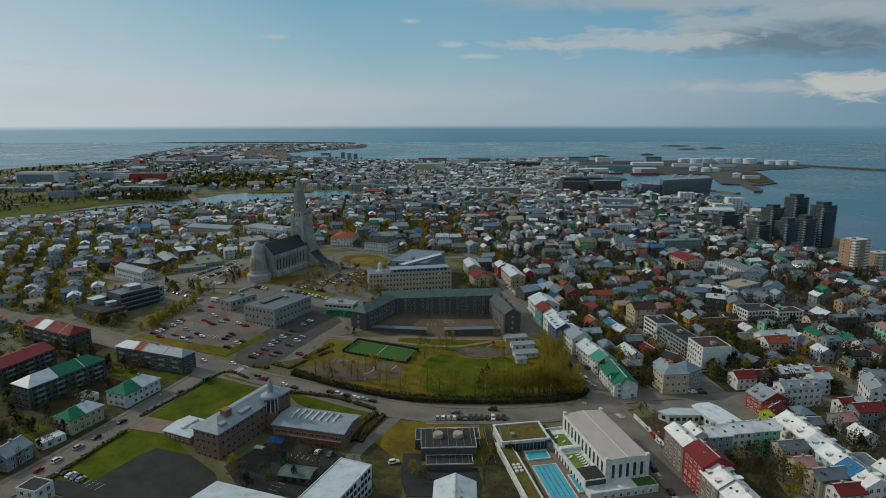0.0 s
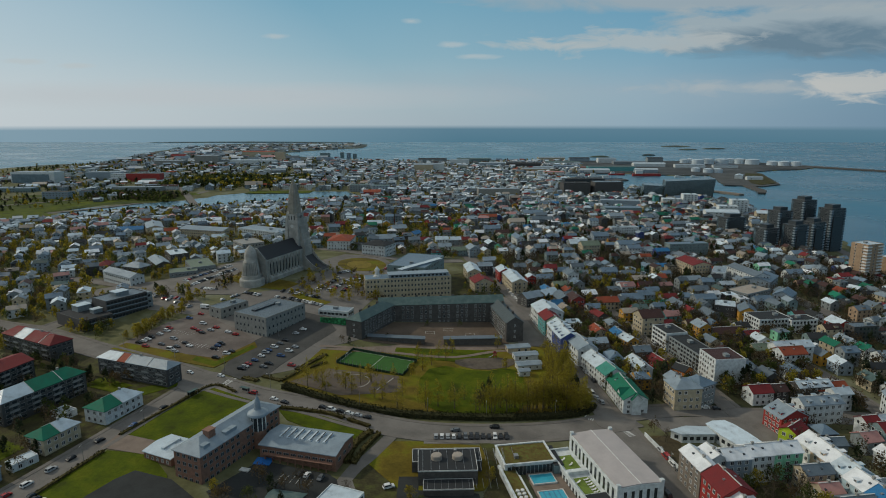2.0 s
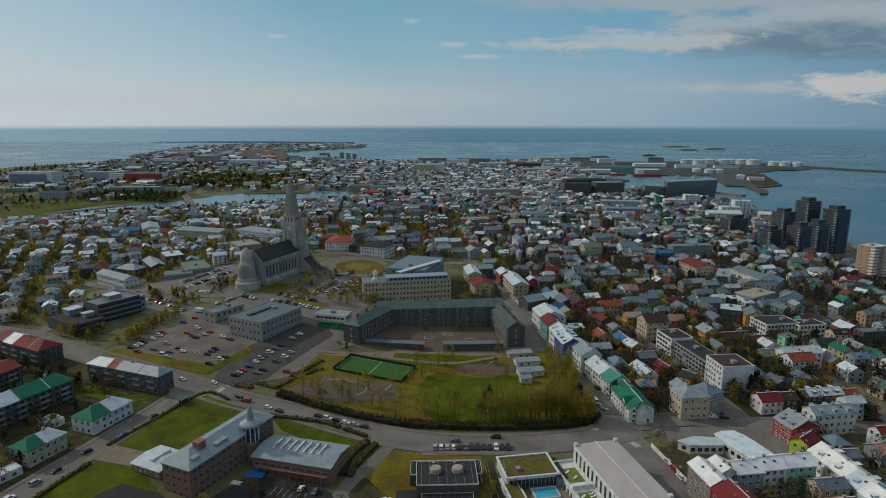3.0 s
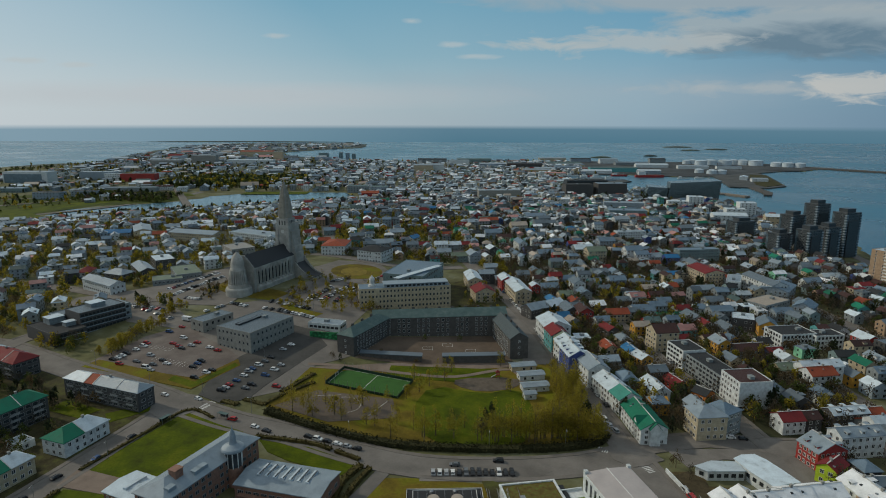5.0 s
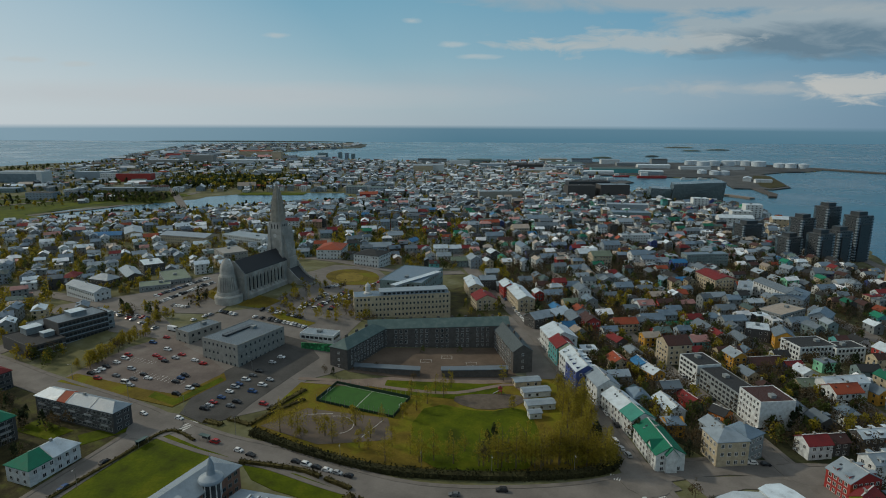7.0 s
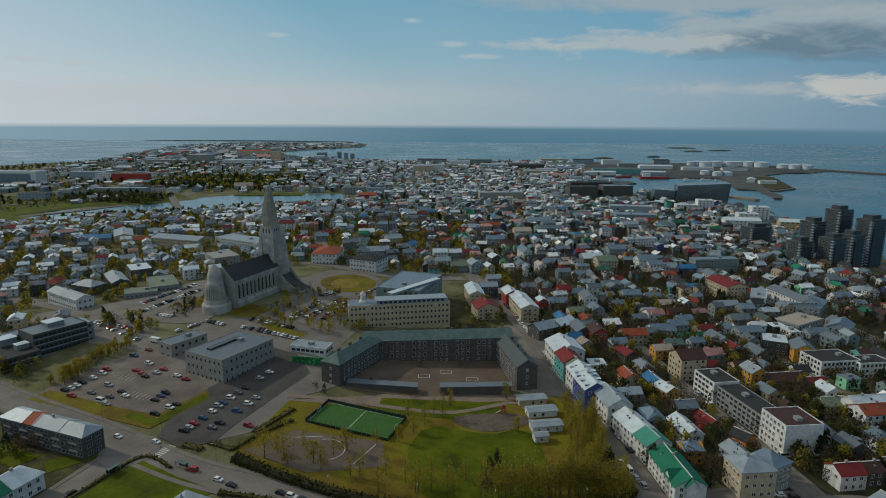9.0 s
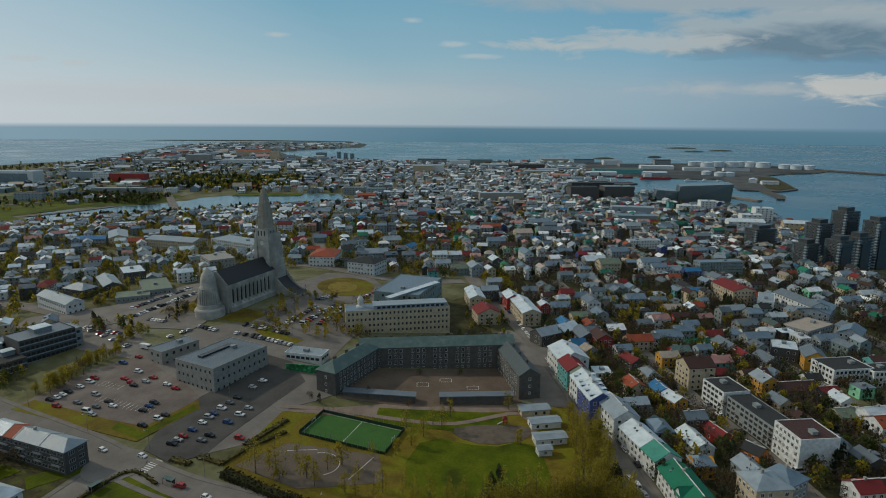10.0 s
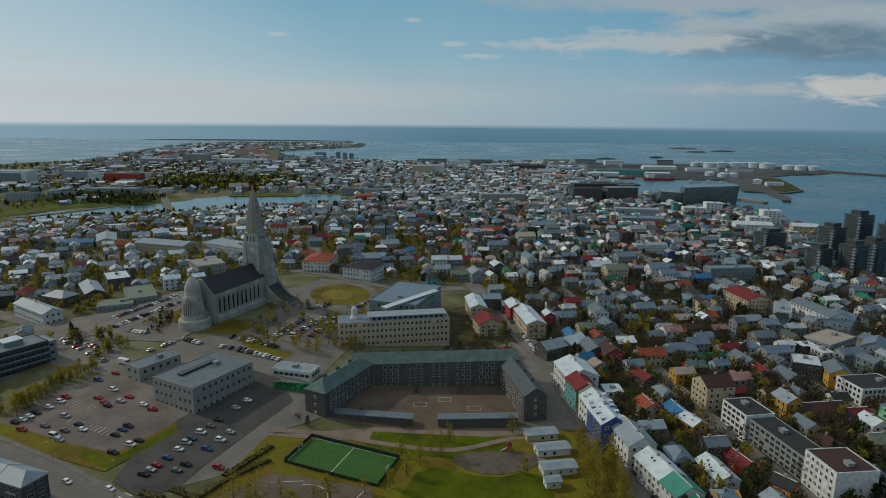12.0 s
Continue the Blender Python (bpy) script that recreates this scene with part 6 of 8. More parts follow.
house(-330, 747, 16, 10, 20, 6.2, "gable", "orange", "ochre", 2)
house(-394, 820, 14, 9, 20, 6.2, "gable", "white", "white", 2)
house(-410, 891, 40, 10, 18, 6.2, "flat", "white", "white", 2)
house(-303, 767, 24, 10, 15, 6.2, "gable", "dark", "dark", 2)
house(-238, 1028, 20, 12, 10, 9.0, "gable", "white", "white", 3)
house(-136, 773, 14, 10, 15, 6.2, "gable", "bluegrey", "tealgrey", 2)
house(-156, 758, 16, 10, 30, 6.2, "gable", "red", "white", 2)
house(-131, 793, 16, 11, 30, 6.2, "gable", "red", "dark", 2)
house(-97, 737, 18, 10, 25, 6.2, "gable", "grey", "grey", 2)
house(-129, 704, 13, 9, 10, 6.2, "gable", "orange", "cream", 2)
house(-116, 687, 11, 9, 10, 6.2, "gable", "blue", "tealgrey", 2)
house(-89, 804, 18, 12, 10, 6.2, "gable", "white", "white", 2)
house(-54, 757, 18, 12, 20, 9.0, "gable", "light", "cream", 3)
house(-33, 737, 16, 10, 60, 6.2, "gable", "blue", "white", 2)
house(-15, 821, 16, 11, 20, 6.2, "gable", "red", "red", 2)
house(4, 851, 14, 12, 20, 6.2, "gable", "red", "grey", 2)
house(-63, 682, 22, 13, 12, 9.0, "gable", "light", "bluegrey", 3)
house(-1, 685, 14, 10, 8, 9.0, "gable", "white", "white", 3)
house(-20, 697, 12, 9, 10, 6.2, "gable", "red", "cream", 2)
house(-91, 790, 13, 10, 5, 6.2, "gable", "green", "tealgrey", 2)
house(-119, 832, 20, 10, 20, 6.2, "gable", "light", "white", 2)
house(23, 792, 16, 10, 8, 6.2, "gable", "green", "mint", 2)
house(36, 810, 13, 10, -75, 9.0, "gable", "beige", "cream", 3)
house(13, 699, 15, 10, 8, 6.2, "gable", "white", "grey", 2)
house(24, 700, 12, 9, 8, 6.2, "gable", "red", "grey", 2)
house(52, 665, 14, 10, -75, 9.0, "gable", "white", "dark", 3)
house(31, 635, 16, 11, -75, 9.0, "gable", "light", "bluegrey", 3)
house(17, 638, 15, 10, 8, 6.2, "gable", "greengrey", "tealgrey", 2)
house(2, 658, 14, 10, 10, 6.2, "gable", "light", "white", 2)
house(86, 702, 24, 9, -82, 9.0, "gable", "bluegrey", "white", 3)
house(93, 675, 14, 10, 8, 6.2, "gable", "dark", "blue", 2)
house(106, 658, 16, 11, 8, 6.2, "gable", "bluegrey", "grey", 2)
house(129, 723, 15, 10, 8, 6.2, "gable", "bluegrey", "blue", 2)
house(142, 740, 12, 10, -82, 9.0, "gable", "light", "white", 3)
house(96, 804, 20, 16, 8, 11.8, "gable", "beige", "cream", 4)
house(135, 925, 30, 20, 8, 9.0, "gable", "bluegrey", "tealgrey", 3)
house(140, 847, 20, 12, 8, 9.0, "gable", "grey", "grey", 3)
house(61, 763, 20, 12, 8, 9.0, "gable", "bluegrey", "bluegrey", 3)
house(62, 845, 24, 10, 8, 11.8, "gable", "orange", "greybrown", 4)
house(72, 748, 16, 10, 8, 6.2, "gable", "brown", "cream", 2)
house(147, 670, 20, 14, 8, 9.0, "gable", "white", "grey", 3)
house(154, 645, 19, 14, 8, 11.8, "gable", "greengrey", "cream", 4)
house(179, 701, 18, 12, 8, 11.8, "gable", "bluegrey", "bluegrey", 4)
house(226, 769, 36, 11, 8, 11.8, "flat", "light", "white", 4)
house(310, 938, 20, 12, 8, 9.0, "gable", "bluegrey", "white", 3)
house(254, 905, 22, 14, 8, 11.8, "gable", "light", "white", 4)
house(303, 992, 30, 12, 8, 9.0, "gable", "red", "grey", 3)
house(286, 802, 20, 12, 8, 9.0, "gable", "light", "red", 3)
house(194, 653, 18, 12, 8, 11.8, "gable", "bluegrey", "white", 4)
house(263, 662, 44, 12, 8, 11.8, "flat", "bluegrey", "tealgrey", 4)

# ---- towers on the shore, the concert hall, harbour ----
# glass of the tower corners, its blue-grey colour standing in for reflected sky
CORNER_GLASS = material("corner glass with blue reflection", (0.085, 0.125, 0.15), 0.25, scale=0.2, vary=0.35, fine=0.6, bump=0, spec=0.6)


def apartment_tower(x, y, L, W, ang, h, floors):
    root = thing("apartment_tower", pose(x, y, level(x, y), 0, 0, ang), "dark glazed apartment tower with pale balcony fronts", "tower block", "dark towers on the shore")
    SITES.append((x, y, max(L, W) * 0.6, L, W, ang))
    s = Shape()
    s.box(-L / 2, -W / 2, -4, L / 2, W / 2, h)
    s.box(-L / 2 + 2, -W / 2 - 2, -4, L / 2 - 6, W / 2 + 1.5, h * 0.82)
    black = WALL["black"]
    part("wall", s, black, root)
    s = Shape()
    s.box(-L / 4, -W / 4, h, L / 3, W / 3, h + 4)
    part("penthouse", s, black, root)
    for u, v in ((L / 2 - 2.4, -W / 2 - 0.25), (-L / 2 - 0.25, W / 2 - 3.0), (-L / 2 - 0.25, -W / 2 - 0.25)):
        s = Shape()
        s.box(u, v, 2, u + 2.7, v + 2.7, h - 2)
        part("glazed_corner", s, CORNER_GLASS, root, "blue-grey glazed corner")
    step = h / floors
    for k in range(1, floors):
        z = k * step
        for u, v in ((-L / 2 - 0.9, -W / 2 - 0.7), (L / 2 - 2.0, -W / 2 - 0.7)):
            s = Shape()
            s.box(u, v, z - 0.1, u + 2.6, v + 2.8, z + 0.95)
            part("balcony", s, WALL["bluegrey"], root)
    facade(root, L, W, h, floors, "wide", 3.6, most=900, skip=0.10)


for x, y, L, W, a, h, n in ((413, 757, 20, 18, 20, 44, 15), (450, 772, 21, 18, 20, 58, 19), (468, 744, 23, 18, 20, 52, 17), (404, 706, 20, 17, 20, 33, 11), (376, 715, 19, 17, 20, 26, 9), (434, 722, 19, 17, 20, 36, 12), (399, 850, 30, 20, 15, 24, 8)):
    apartment_tower(x, y, L, W, a, h, n)


def concert_hall():
    root = thing("concert_hall", pose(486, 1328, -37.5, 0, 0, -12), "dark faceted glass concert hall on the quay", "concert hall")
    SITES.append((496, 1325, 75, 140, 60, 0))
    glass = material("dark faceted glass", (0.07, 0.11, 0.13), 0.25, vary=0.4, fine=0.4, bump=0, spec=0.7)
    for v0, v1, h0, h1 in (((-57, -20), (-17, 26), 26, 25), ((-14, -24), (84, 24), 35, 42)):
        s = Shape()
        (x0, y0), (x1, y1) = v0, v1
        s.faces([(x0, y0, 0), (x1, y0 - 3, 0), (x1, y1, 0), (x0, y1, 0), (x0 + 5, y0 + 2, h0), (x1 + 4, y0 - 4, h1), (x1 + 4, y1, h1), (x0 + 5, y1, h0)],
                [(0, 1, 5, 4), (1, 2, 6, 5), (2, 3, 7, 6), (3, 0, 4, 7), (4, 5, 6, 7)])
        hall = part("hall", s, glass, root)
        for k in range(1, 11):
            s = Shape()
            z = k * h0 / 11
            u = k / 11
            s.box(x0 + 5 * u - 0.15, y0 + 2 * u - 3.4, z - 0.12, x1 + 4 * u, y0 - 2.2, z + 0.12)
            part("mullion", s, DARK_METAL, hall)


concert_hall()


for x, y, L, W, h, n in ((397, 576, 20, 16, 34, 12), (429, 586, 18, 14, 21, 7)):
    tb = house(x, y, L, W, 20, h, "flat", "white", "tan", n, "std", 5.5, chimney=False, name="tower_block", label="tan apartment tower with stacked white balconies")
    for k in range(n):          # white balcony fronts at the corners and mid face
        z0 = k * h / n + 0.2
        for x0, y0, x1, y1 in ((-L / 2 - 0.9, -W / 2 - 0.9, -L / 2 + 4.6, -W / 2 + 3.4), (L / 2 - 6.5, -W / 2 - 1.0, L / 2 + 0.5, -W / 2 + 0.3)):
            s = Shape()
            s.box(x0, y0, z0, x1, y1, z0 + 1.25)
            part("balcony", s, FRAME, tb)


def harbour():
    for k, (x, y, r, h) in enumerate(((934, 2400, 15, 17), (960, 2405, 16, 18), (955, 2318, 22, 22), (1006, 2350, 22, 22), (1058, 2348, 24, 22), (1108, 2385, 18, 20), (1133, 2362, 20, 21), (1163, 2328, 25, 22), (1215, 2280, 20, 17), (1240, 2250, 20, 18), (1272, 2230, 18, 18), (814, 1990, 14, 13), (834, 1944, 15, 14), (863, 1942, 15, 14))):
        ob = thing("storage_tank", pose(x, y, max(level(x, y), -36.5)), "white round fuel tank by the harbour", "storage tank", "harbour tanks")
        s = Shape()
        h *= 0.82
        s.lathe([(r, -3), (r, h), (r * 0.5, h + 2.2), (0, h + 3)], 28)
        part("shell", s, ROOF["white"], ob)
        s = Shape()
        s.lathe([(r + 0.5, h - 0.6), (r + 0.5, h), (r, h)], 28)
        part("rim", s, STEEL, ob)
    for x, y, L, W, a, h, c, w in ((548, 2020, 150, 36, -3, 13, "copper", "teal"), (480, 1955, 90, 22, -3, 9, "white", "white"), (640, 1950, 70, 24, -5, 10, "white", "bluegrey"), (282, 2160, 120, 40, -2, 15, "dark", "dark"), (173, 2185, 90, 34, 0, 14, "light", "bluegrey"), (549, 2500, 80, 26, 0, 13, "dark", "bluegrey"),
                                   (826, 2420, 60, 26, 0, 18, "dark", "grey"), (736, 2215, 110, 34, -4, 11, "white", "white"), (446, 2555, 110, 30, 2, 12, "light", "cream"), (640, 2425, 70, 30, 0, 16, "light", "white"), (700, 2330, 120, 34, -3, 10, "grey", "grey"), (440, 2300, 130, 36, -2, 11, "copper", "white"), (860, 2160, 100, 30, -8, 9, "light", "white"), (980, 2150, 80, 26, -10, 8, "grey", "white"),
                                   (330, 2040, 70, 24, 0, 10, "light", "white"), (420, 2110, 90, 26, -2, 10, "bluegrey", "bluegrey"), (120, 2400, 130, 36, 0, 16, "copper", "tealgrey"), (-40, 2430, 110, 30, 0, 14, "dark", "grey"), (838, 1748, 44, 20, 62, 9, "white", "white"), (852, 1690, 40, 22, -12, 8, "light", "white"), (330, 1840, 60, 18, -3, 10, "pink", "white"), (290, 1960, 80, 22, -3, 11, "light", "cream")):
        house(x, y, L, W, a, h, "gable", c, w, 2, "wide", 14, rise_=3, chimney=False, label=f"long {COLOUR_WORDS[w]} harbour shed with a {COLOUR_WORDS[c]} roof", name="harbour_shed", most=10)
    for x, y, L, a, c in ((608, 1842, 84, -3, "red"), (455, 1800, 60, 2, "white"), (410, 1735, 75, 2, "grey"), (470, 1722, 60, 0, "bluegrey"), (690, 1795, 34, -5, "white"), (740, 1806, 30, 5, "white"), (760, 1790, 26, 80, "bluegrey"), (530, 1880, 50, 5, "red"), (390, 1870, 44, 0, "white"), (430, 1858, 40, 0, "red")):
        ob = thing("ship", pose(x, y, SEA, 0, 0, a), f"moored ship with a {c if c != 'bluegrey' else 'blue-grey'} hull and white wheelhouse", "ship", "ships in the harbour")
        s = Shape()
        b = L * 0.08
        s.prism([(-L / 2, -b), (L * 0.3, -b), (L / 2, 0), (L * 0.3, b), (-L / 2, b)], -1, L * 0.07 + 1)
        part("hull", s, WALL[c if c in WALL else "red"], ob)
        s = Shape()
        s.box(-L * 0.4, -b * 0.8, L * 0.07, -L * 0.15, b * 0.8, L * 0.2)
        part("wheelhouse", s, WALL["white"], ob)
        for u in (-0.05, 0.25):
            s = Shape()
            s.lathe([(0.5, L * 0.07), (0.25, L * 0.27)], 8, centre=(L * u, 0))
            part("mast", s, STEEL, ob)
    s = Shape()
    s.prism([(372, 1908), (433, 1902), (580, 1917), (641, 1868), (700, 1848), (790, 1848), (900, 1908), (985, 1968), (1096, 2048), (1200, 2076), (1338, 2196), (1322, 2258), (1222, 2472), (960, 2522), (700, 2530), (460, 2580), (200, 2500), (280, 2200)], -40, -35.7)
    tagged(part("harbour_yard", s, material("harbour paving", (0.075, 0.082, 0.086), 0.9, scale=0.01, vary=0.4, fine=0.1, second=(0.10, 0.11, 0.115))), "grey paved harbour yards round the sheds", "yard", kind="structure")
    # quays and breakwaters standing in the water
    for nm, outline, top, mat, lab in (("quay", [(990, 1975), (979, 1892), (864, 1578), (794, 1528), (713, 1558), (743, 1659), (785, 1793), (800, 1860)], -35.2, QUAY, "broad stony quay with a grassy tip"),
                                       ("quay", [(340, 1752), (345, 1778), (503, 1756), (509, 1690), (474, 1664), (390, 1668), (380, 1700), (470, 1700), (478, 1735)], -35, QUAY, "grey concrete harbour pier"),
                                       ("breakwater", [(1290, 2250), (1312, 2243), (1455, 2005), (1660, 1700), (1638, 1686), (1430, 1985), (1268, 2205)], -34, WALL["stone"], "long dark stone breakwater"),
                                       ("breakwater", [(776, 1555), (748, 1423), (722, 1378), (708, 1384), (731, 1432), (752, 1545)], -34.5, WALL["stone"], "short dark stone breakwater"),
                                       ("quay", [(600, 1412), (628, 1398), (650, 1350), (664, 1357), (640, 1410), (614, 1436), (598, 1430)], -34.5, WALL["greybrown"], "low stone quay beside the concert hall")):
        s = Shape()
        s.prism(outline, -46, top)
        tagged(part(nm, s, mat), lab, nm, kind="structure")
    s = Shape()
    s.prism([(968, 1880), (866, 1600), (800, 1550), (800, 1600), (880, 1800), (930, 1900)], -35, -34.2)
    tagged(part("quay_grass", s, SHADY), "grass on the tip of the quay", "grass", kind="structure")
    # bridge over the lake
    r = thing("bridge", pose(0, 0, 0), "pale concrete road bridge across the lake", "bridge", kind="structure")
    a, b = Vector((-448, 1122, -34)), Vector((-628, 1482, -34))
    d = (b - a).normalized()
    n = Vector((-d.y, d.x, 0)) * 7
    s = Shape()
    s.faces([tuple(p + q + Vector((0, 0, z))) for z in (-1.2, 0.4) for p, q in ((a, n), (a, -n), (b, -n), (b, n))], [(4, 5, 6, 7), (0, 1, 5, 4), (1, 2, 6, 5), (2, 3, 7, 6), (3, 0, 4, 7)])
    part("deck", s, ASPHALT, r)
    for k in range(9):
        p = a + (b - a) * (k + 0.5) / 9
        s = Shape()
        s.box(p.x - 5, p.y - 1, -44, p.x + 5, p.y + 1, -34)
        part("pier", s, WALL["concrete"], r)
    # far islands
    for x, y, L, W in ((1510, 4020, 200, 110), (1405, 3552, 120, 36), (1610, 3680, 150, 30), (715, 2826, 100, 22), (985, 2968, 70, 20), (-1480, 4800, 1700, 34)):
        s = Shape()
        s.lathe([(1.0, -3), (0.92, 0.8), (0.7, 2.2), (0.3, 3.0), (0, 3.4)], 28)
        tagged(part("islet", s, HAZED_EARTH, at=Matrix.LocRotScale((x, y, SEA), None, (L / 2, W / 2, 2.4))), "low stony islet far out in the bay", "islet", kind="structure")


harbour()

for x, y, L, W, a, h, rf, c, w, n in ((-1062, 1622, 116, 40, -2, 28, "flat", "light", "white", 6), (-800, 1662, 90, 26, 0, 20, "flat", "brown", "red", 4), (-870, 1668, 40, 22, 0, 20, "flat", "light", "white", 4), (-925, 1695, 90, 30, 2, 22, "flat", "light", "bluegrey", 5), (-985, 1410, 110, 34, 0, 9, "flat", "bluegrey", "tealgrey", 2),
                                      (-800, 1285, 54, 26, 0, 14, "flat", "dark", "bluegrey", 3), (-750, 1325, 50, 20, 10, 12, "flat", "dark", "bluegrey", 3), (-700, 1420, 110, 20, 4, 10, "flat", "light", "grey", 3), (-190, 1420, 44, 30, 0, 15, "flat", "copper", "grey", 4), (-140, 1405, 36, 30, 0, 15, "flat", "copper", "bluegrey", 4),
                                      (-150, 1310, 36, 26, 8, 12, "gable", "orange", "red", 3), (120, 1330, 90, 22, 6, 16, "flat", "light", "concrete", 5), (289, 1352, 58, 34, 4, 27, "flat", "dark", "dark", 7), (359, 1352, 62, 34, 4, 29, "flat", "grey", "dark", 7), (322, 1420, 92, 30, 4, 29, "flat", "dark", "black", 7),
                                      (467, 1168, 26, 22, -8, 23, "flat", "white", "white", 6), (435, 1172, 34, 20, -8, 14, "flat", "white", "white", 4), (330, 1150, 70, 24, -10, 14, "flat", "light", "bluegrey", 4), (505, 1052, 26, 22, -10, 27, "flat", "white", "white", 8), (478, 1034, 30, 20, -10, 19, "flat", "white", "white", 5), (448, 990, 50, 22, -10, 15, "gable", "white", "white", 4), (520, 985, 34, 18, -14, 14, "gable", "white", "cream", 4), (300, 1030, 60, 26, -5, 15, "flat", "bluegrey", "tealgrey", 4),
                                      (-660, 2524, 38, 22, 0, 36, "flat", "light", "cream", 10), (-516, 2722, 42, 20, 0, 22, "flat", "grey", "tealgrey", 7), (-441, 2720, 16, 14, 0, 24, "flat", "dark", "tealgrey", 8), (-413, 2722, 16, 14, 0, 21, "flat", "dark", "bluegrey", 7), (-386, 2724, 16, 14, 0, 18, "flat", "dark", "tealgrey", 6), (-850, 2890, 150, 60, 0, 20, "gable", "orange", "cream", 3), (-895, 2365, 90, 34, 0, 30, "flat", "light", "concrete", 7), (-720, 2360, 170, 40, 0, 14, "flat", "white", "white", 3), (-1010, 2300, 110, 40, 0, 16, "flat", "light", "concrete", 3),
                                      (-60, 1960, 60, 26, 0, 24, "gable", "light", "cream", 7), (-20, 1980, 50, 26, 0, 24, "gable", "light", "white", 7), (60, 2250, 70, 30, 0, 22, "flat", "light", "white", 6)):
    blk = house(x, y, L, W, a, h, rf, c, w, n, "wide", 6.0, chimney=False, most=60, name="city_block")
    if x == -1062:              # blue glazed front
        s = Shape()
        s.box(-L / 2 + 4, -W / 2 - 1.2, 1, L / 2 - 14, -W / 2 + 0.2, h - 5)
        part("glazing", s, material("blue glazed front", (0.15, 0.21, 0.25), 0.2, scale=0.1, vary=0.2, fine=0.4, bump=0), blk)


gt = house(92, 300.5, 24, 12, -86, 7.4, "gable", "green", "white", 3, rise_=3.4)
for m in (pose(5.5, -3.2, 0, 0, 0, 90), pose(12.2, 0, 0, 0, 0, 0)):
    wing = part("cross_gable", gable_wall(5.6 if m.translation.x < 8 else 2.6, 4.6, 8.0, 2.6, 4), WALL["white"], gt, at=m)
    part("roof", gable_roof(-3.2 if m.translation.x < 8 else -1.7, 3.2 if m.translation.x < 8 else 1.7, 4.6, 8.0, 2.6), ROOF["green"], wing)
house(87.5, 329.4, 28, 11.6, -77, 8.2, "gable", "whitegreen", "white", 3, rise_=3.2)
ob = thing("tarpaulin", pose(-72.8, 243.2, level(-72.8, 243.2) + 0.4, 0, 0, -6), "bright blue flat mat on the courtyard asphalt", "mat")
s = Shape()
s.box(-3.5, -2.6, -0.3, 3.5, 2.6, 0.06)
s.box(-2.6, -1.9, 0.06, 1.0, 1.6, 0.14)
part("sheet", s, material("bright blue sheet", (0.02, 0.16, 0.50), 0.5, vary=0.3), ob)
ob = thing("board", pose(-78.3, 236.6, level(-78.3, 236.6) + 0.5, 0, 0, -15), "pale board lying on the courtyard", "board")
s = Shape()
s.box(-2.0, -1.1, -0.4, 2.0, 1.1, 0.1)
part("sheet", s, TRIM, ob)


def stepped_building():
    """Dark stepped offices: a long banded slab, a low front wing and pale roof rooms."""
    root = thing("office_building", pose(-229, 424, level(-229, 424) - 0.5, 0, 0, 57), "dark stepped office building with pale window bands", "building")
    SITES.append((-232, 422, 28, 50, 40, 57))
    def block(nm, x0, y0, x1, y1, z, wall_, roof_, floors, bands=""):
        s = Shape()
        s.box(x0, y0, -5, x1, y1, z)
        b = part(nm, s, wall_, root)
        s = Shape()
        s.box(x0 + 0.3, y0 + 0.3, z, x1 - 0.3, y1 - 0.3, z + 0.12)
        part("roof", s, roof_, b)
        s = Shape()
        for p in ((x0, y0, x1, y0 + 0.28), (x0, y1 - 0.28, x1, y1), (x0, y0 + 0.28, x0 + 0.28, y1 - 0.28), (x1 - 0.28, y0 + 0.28, x1, y1 - 0.28)):
            s.box(p[0], p[1], z, p[2], p[3], z + 0.5)
        part("parapet", s, wall_, b)
        for k in range(floors):
            zz = (k + 0.55) * z / floors
            for i in range(int((x1 - x0) / 2.4)):
                put_window(b, WINDOW["dark"], x0 + 1.6 + i * 2.4, y0, zz, 180)
            for i in range(int((y1 - y0) / 3.4)):
                put_window(b, WINDOW["dark"], x1, y0 + 2.2 + i * 3.4, zz, -90)
            s = Shape()
            s.box(x0 + 0.2, y0 - 0.22, zz - 1.55, x1 - 0.2, y0, zz - 0.95)
            part("band", s, WALL["bluegrey"], b)
        return b
    block("main_wing", -11, -13, 18, 5, 13.5, WALL["dark"], ROOF["grey"], 4)
    block("end_wall", 18, -12.6, 22, 3, 12.5, WALL["grey"], ROOF["light"], 3)
    block("back_wing", -16, 5, 10, 16, 10, WALL["grey"], ROOF["grey"], 3)
    block("front_wing", -30, -20, -11, 14, 6.5, WALL["dark"], ROOF["dark"], 2)
    for nm, x0, y0, x1, y1, z0, z1 in (("roof_room", -22, 2, -13, 10, 6.6, 10.5), ("roof_room", -18, -10, -12, -5, 6.6, 9.2), ("roof_room", 0, -6, 9, 2, 13.6, 16.0)):
        s = Shape()
        s.box(x0, y0, z0, x1, y1, z1)
        b = part(nm, s, WALL["grey"], root)
        s = Shape()
        s.box(x0 - 0.3, y0 - 0.3, z1, x1 + 0.3, y1 + 0.3, z1 + 0.25)
        part("roof", s, ROOF["white"], b)


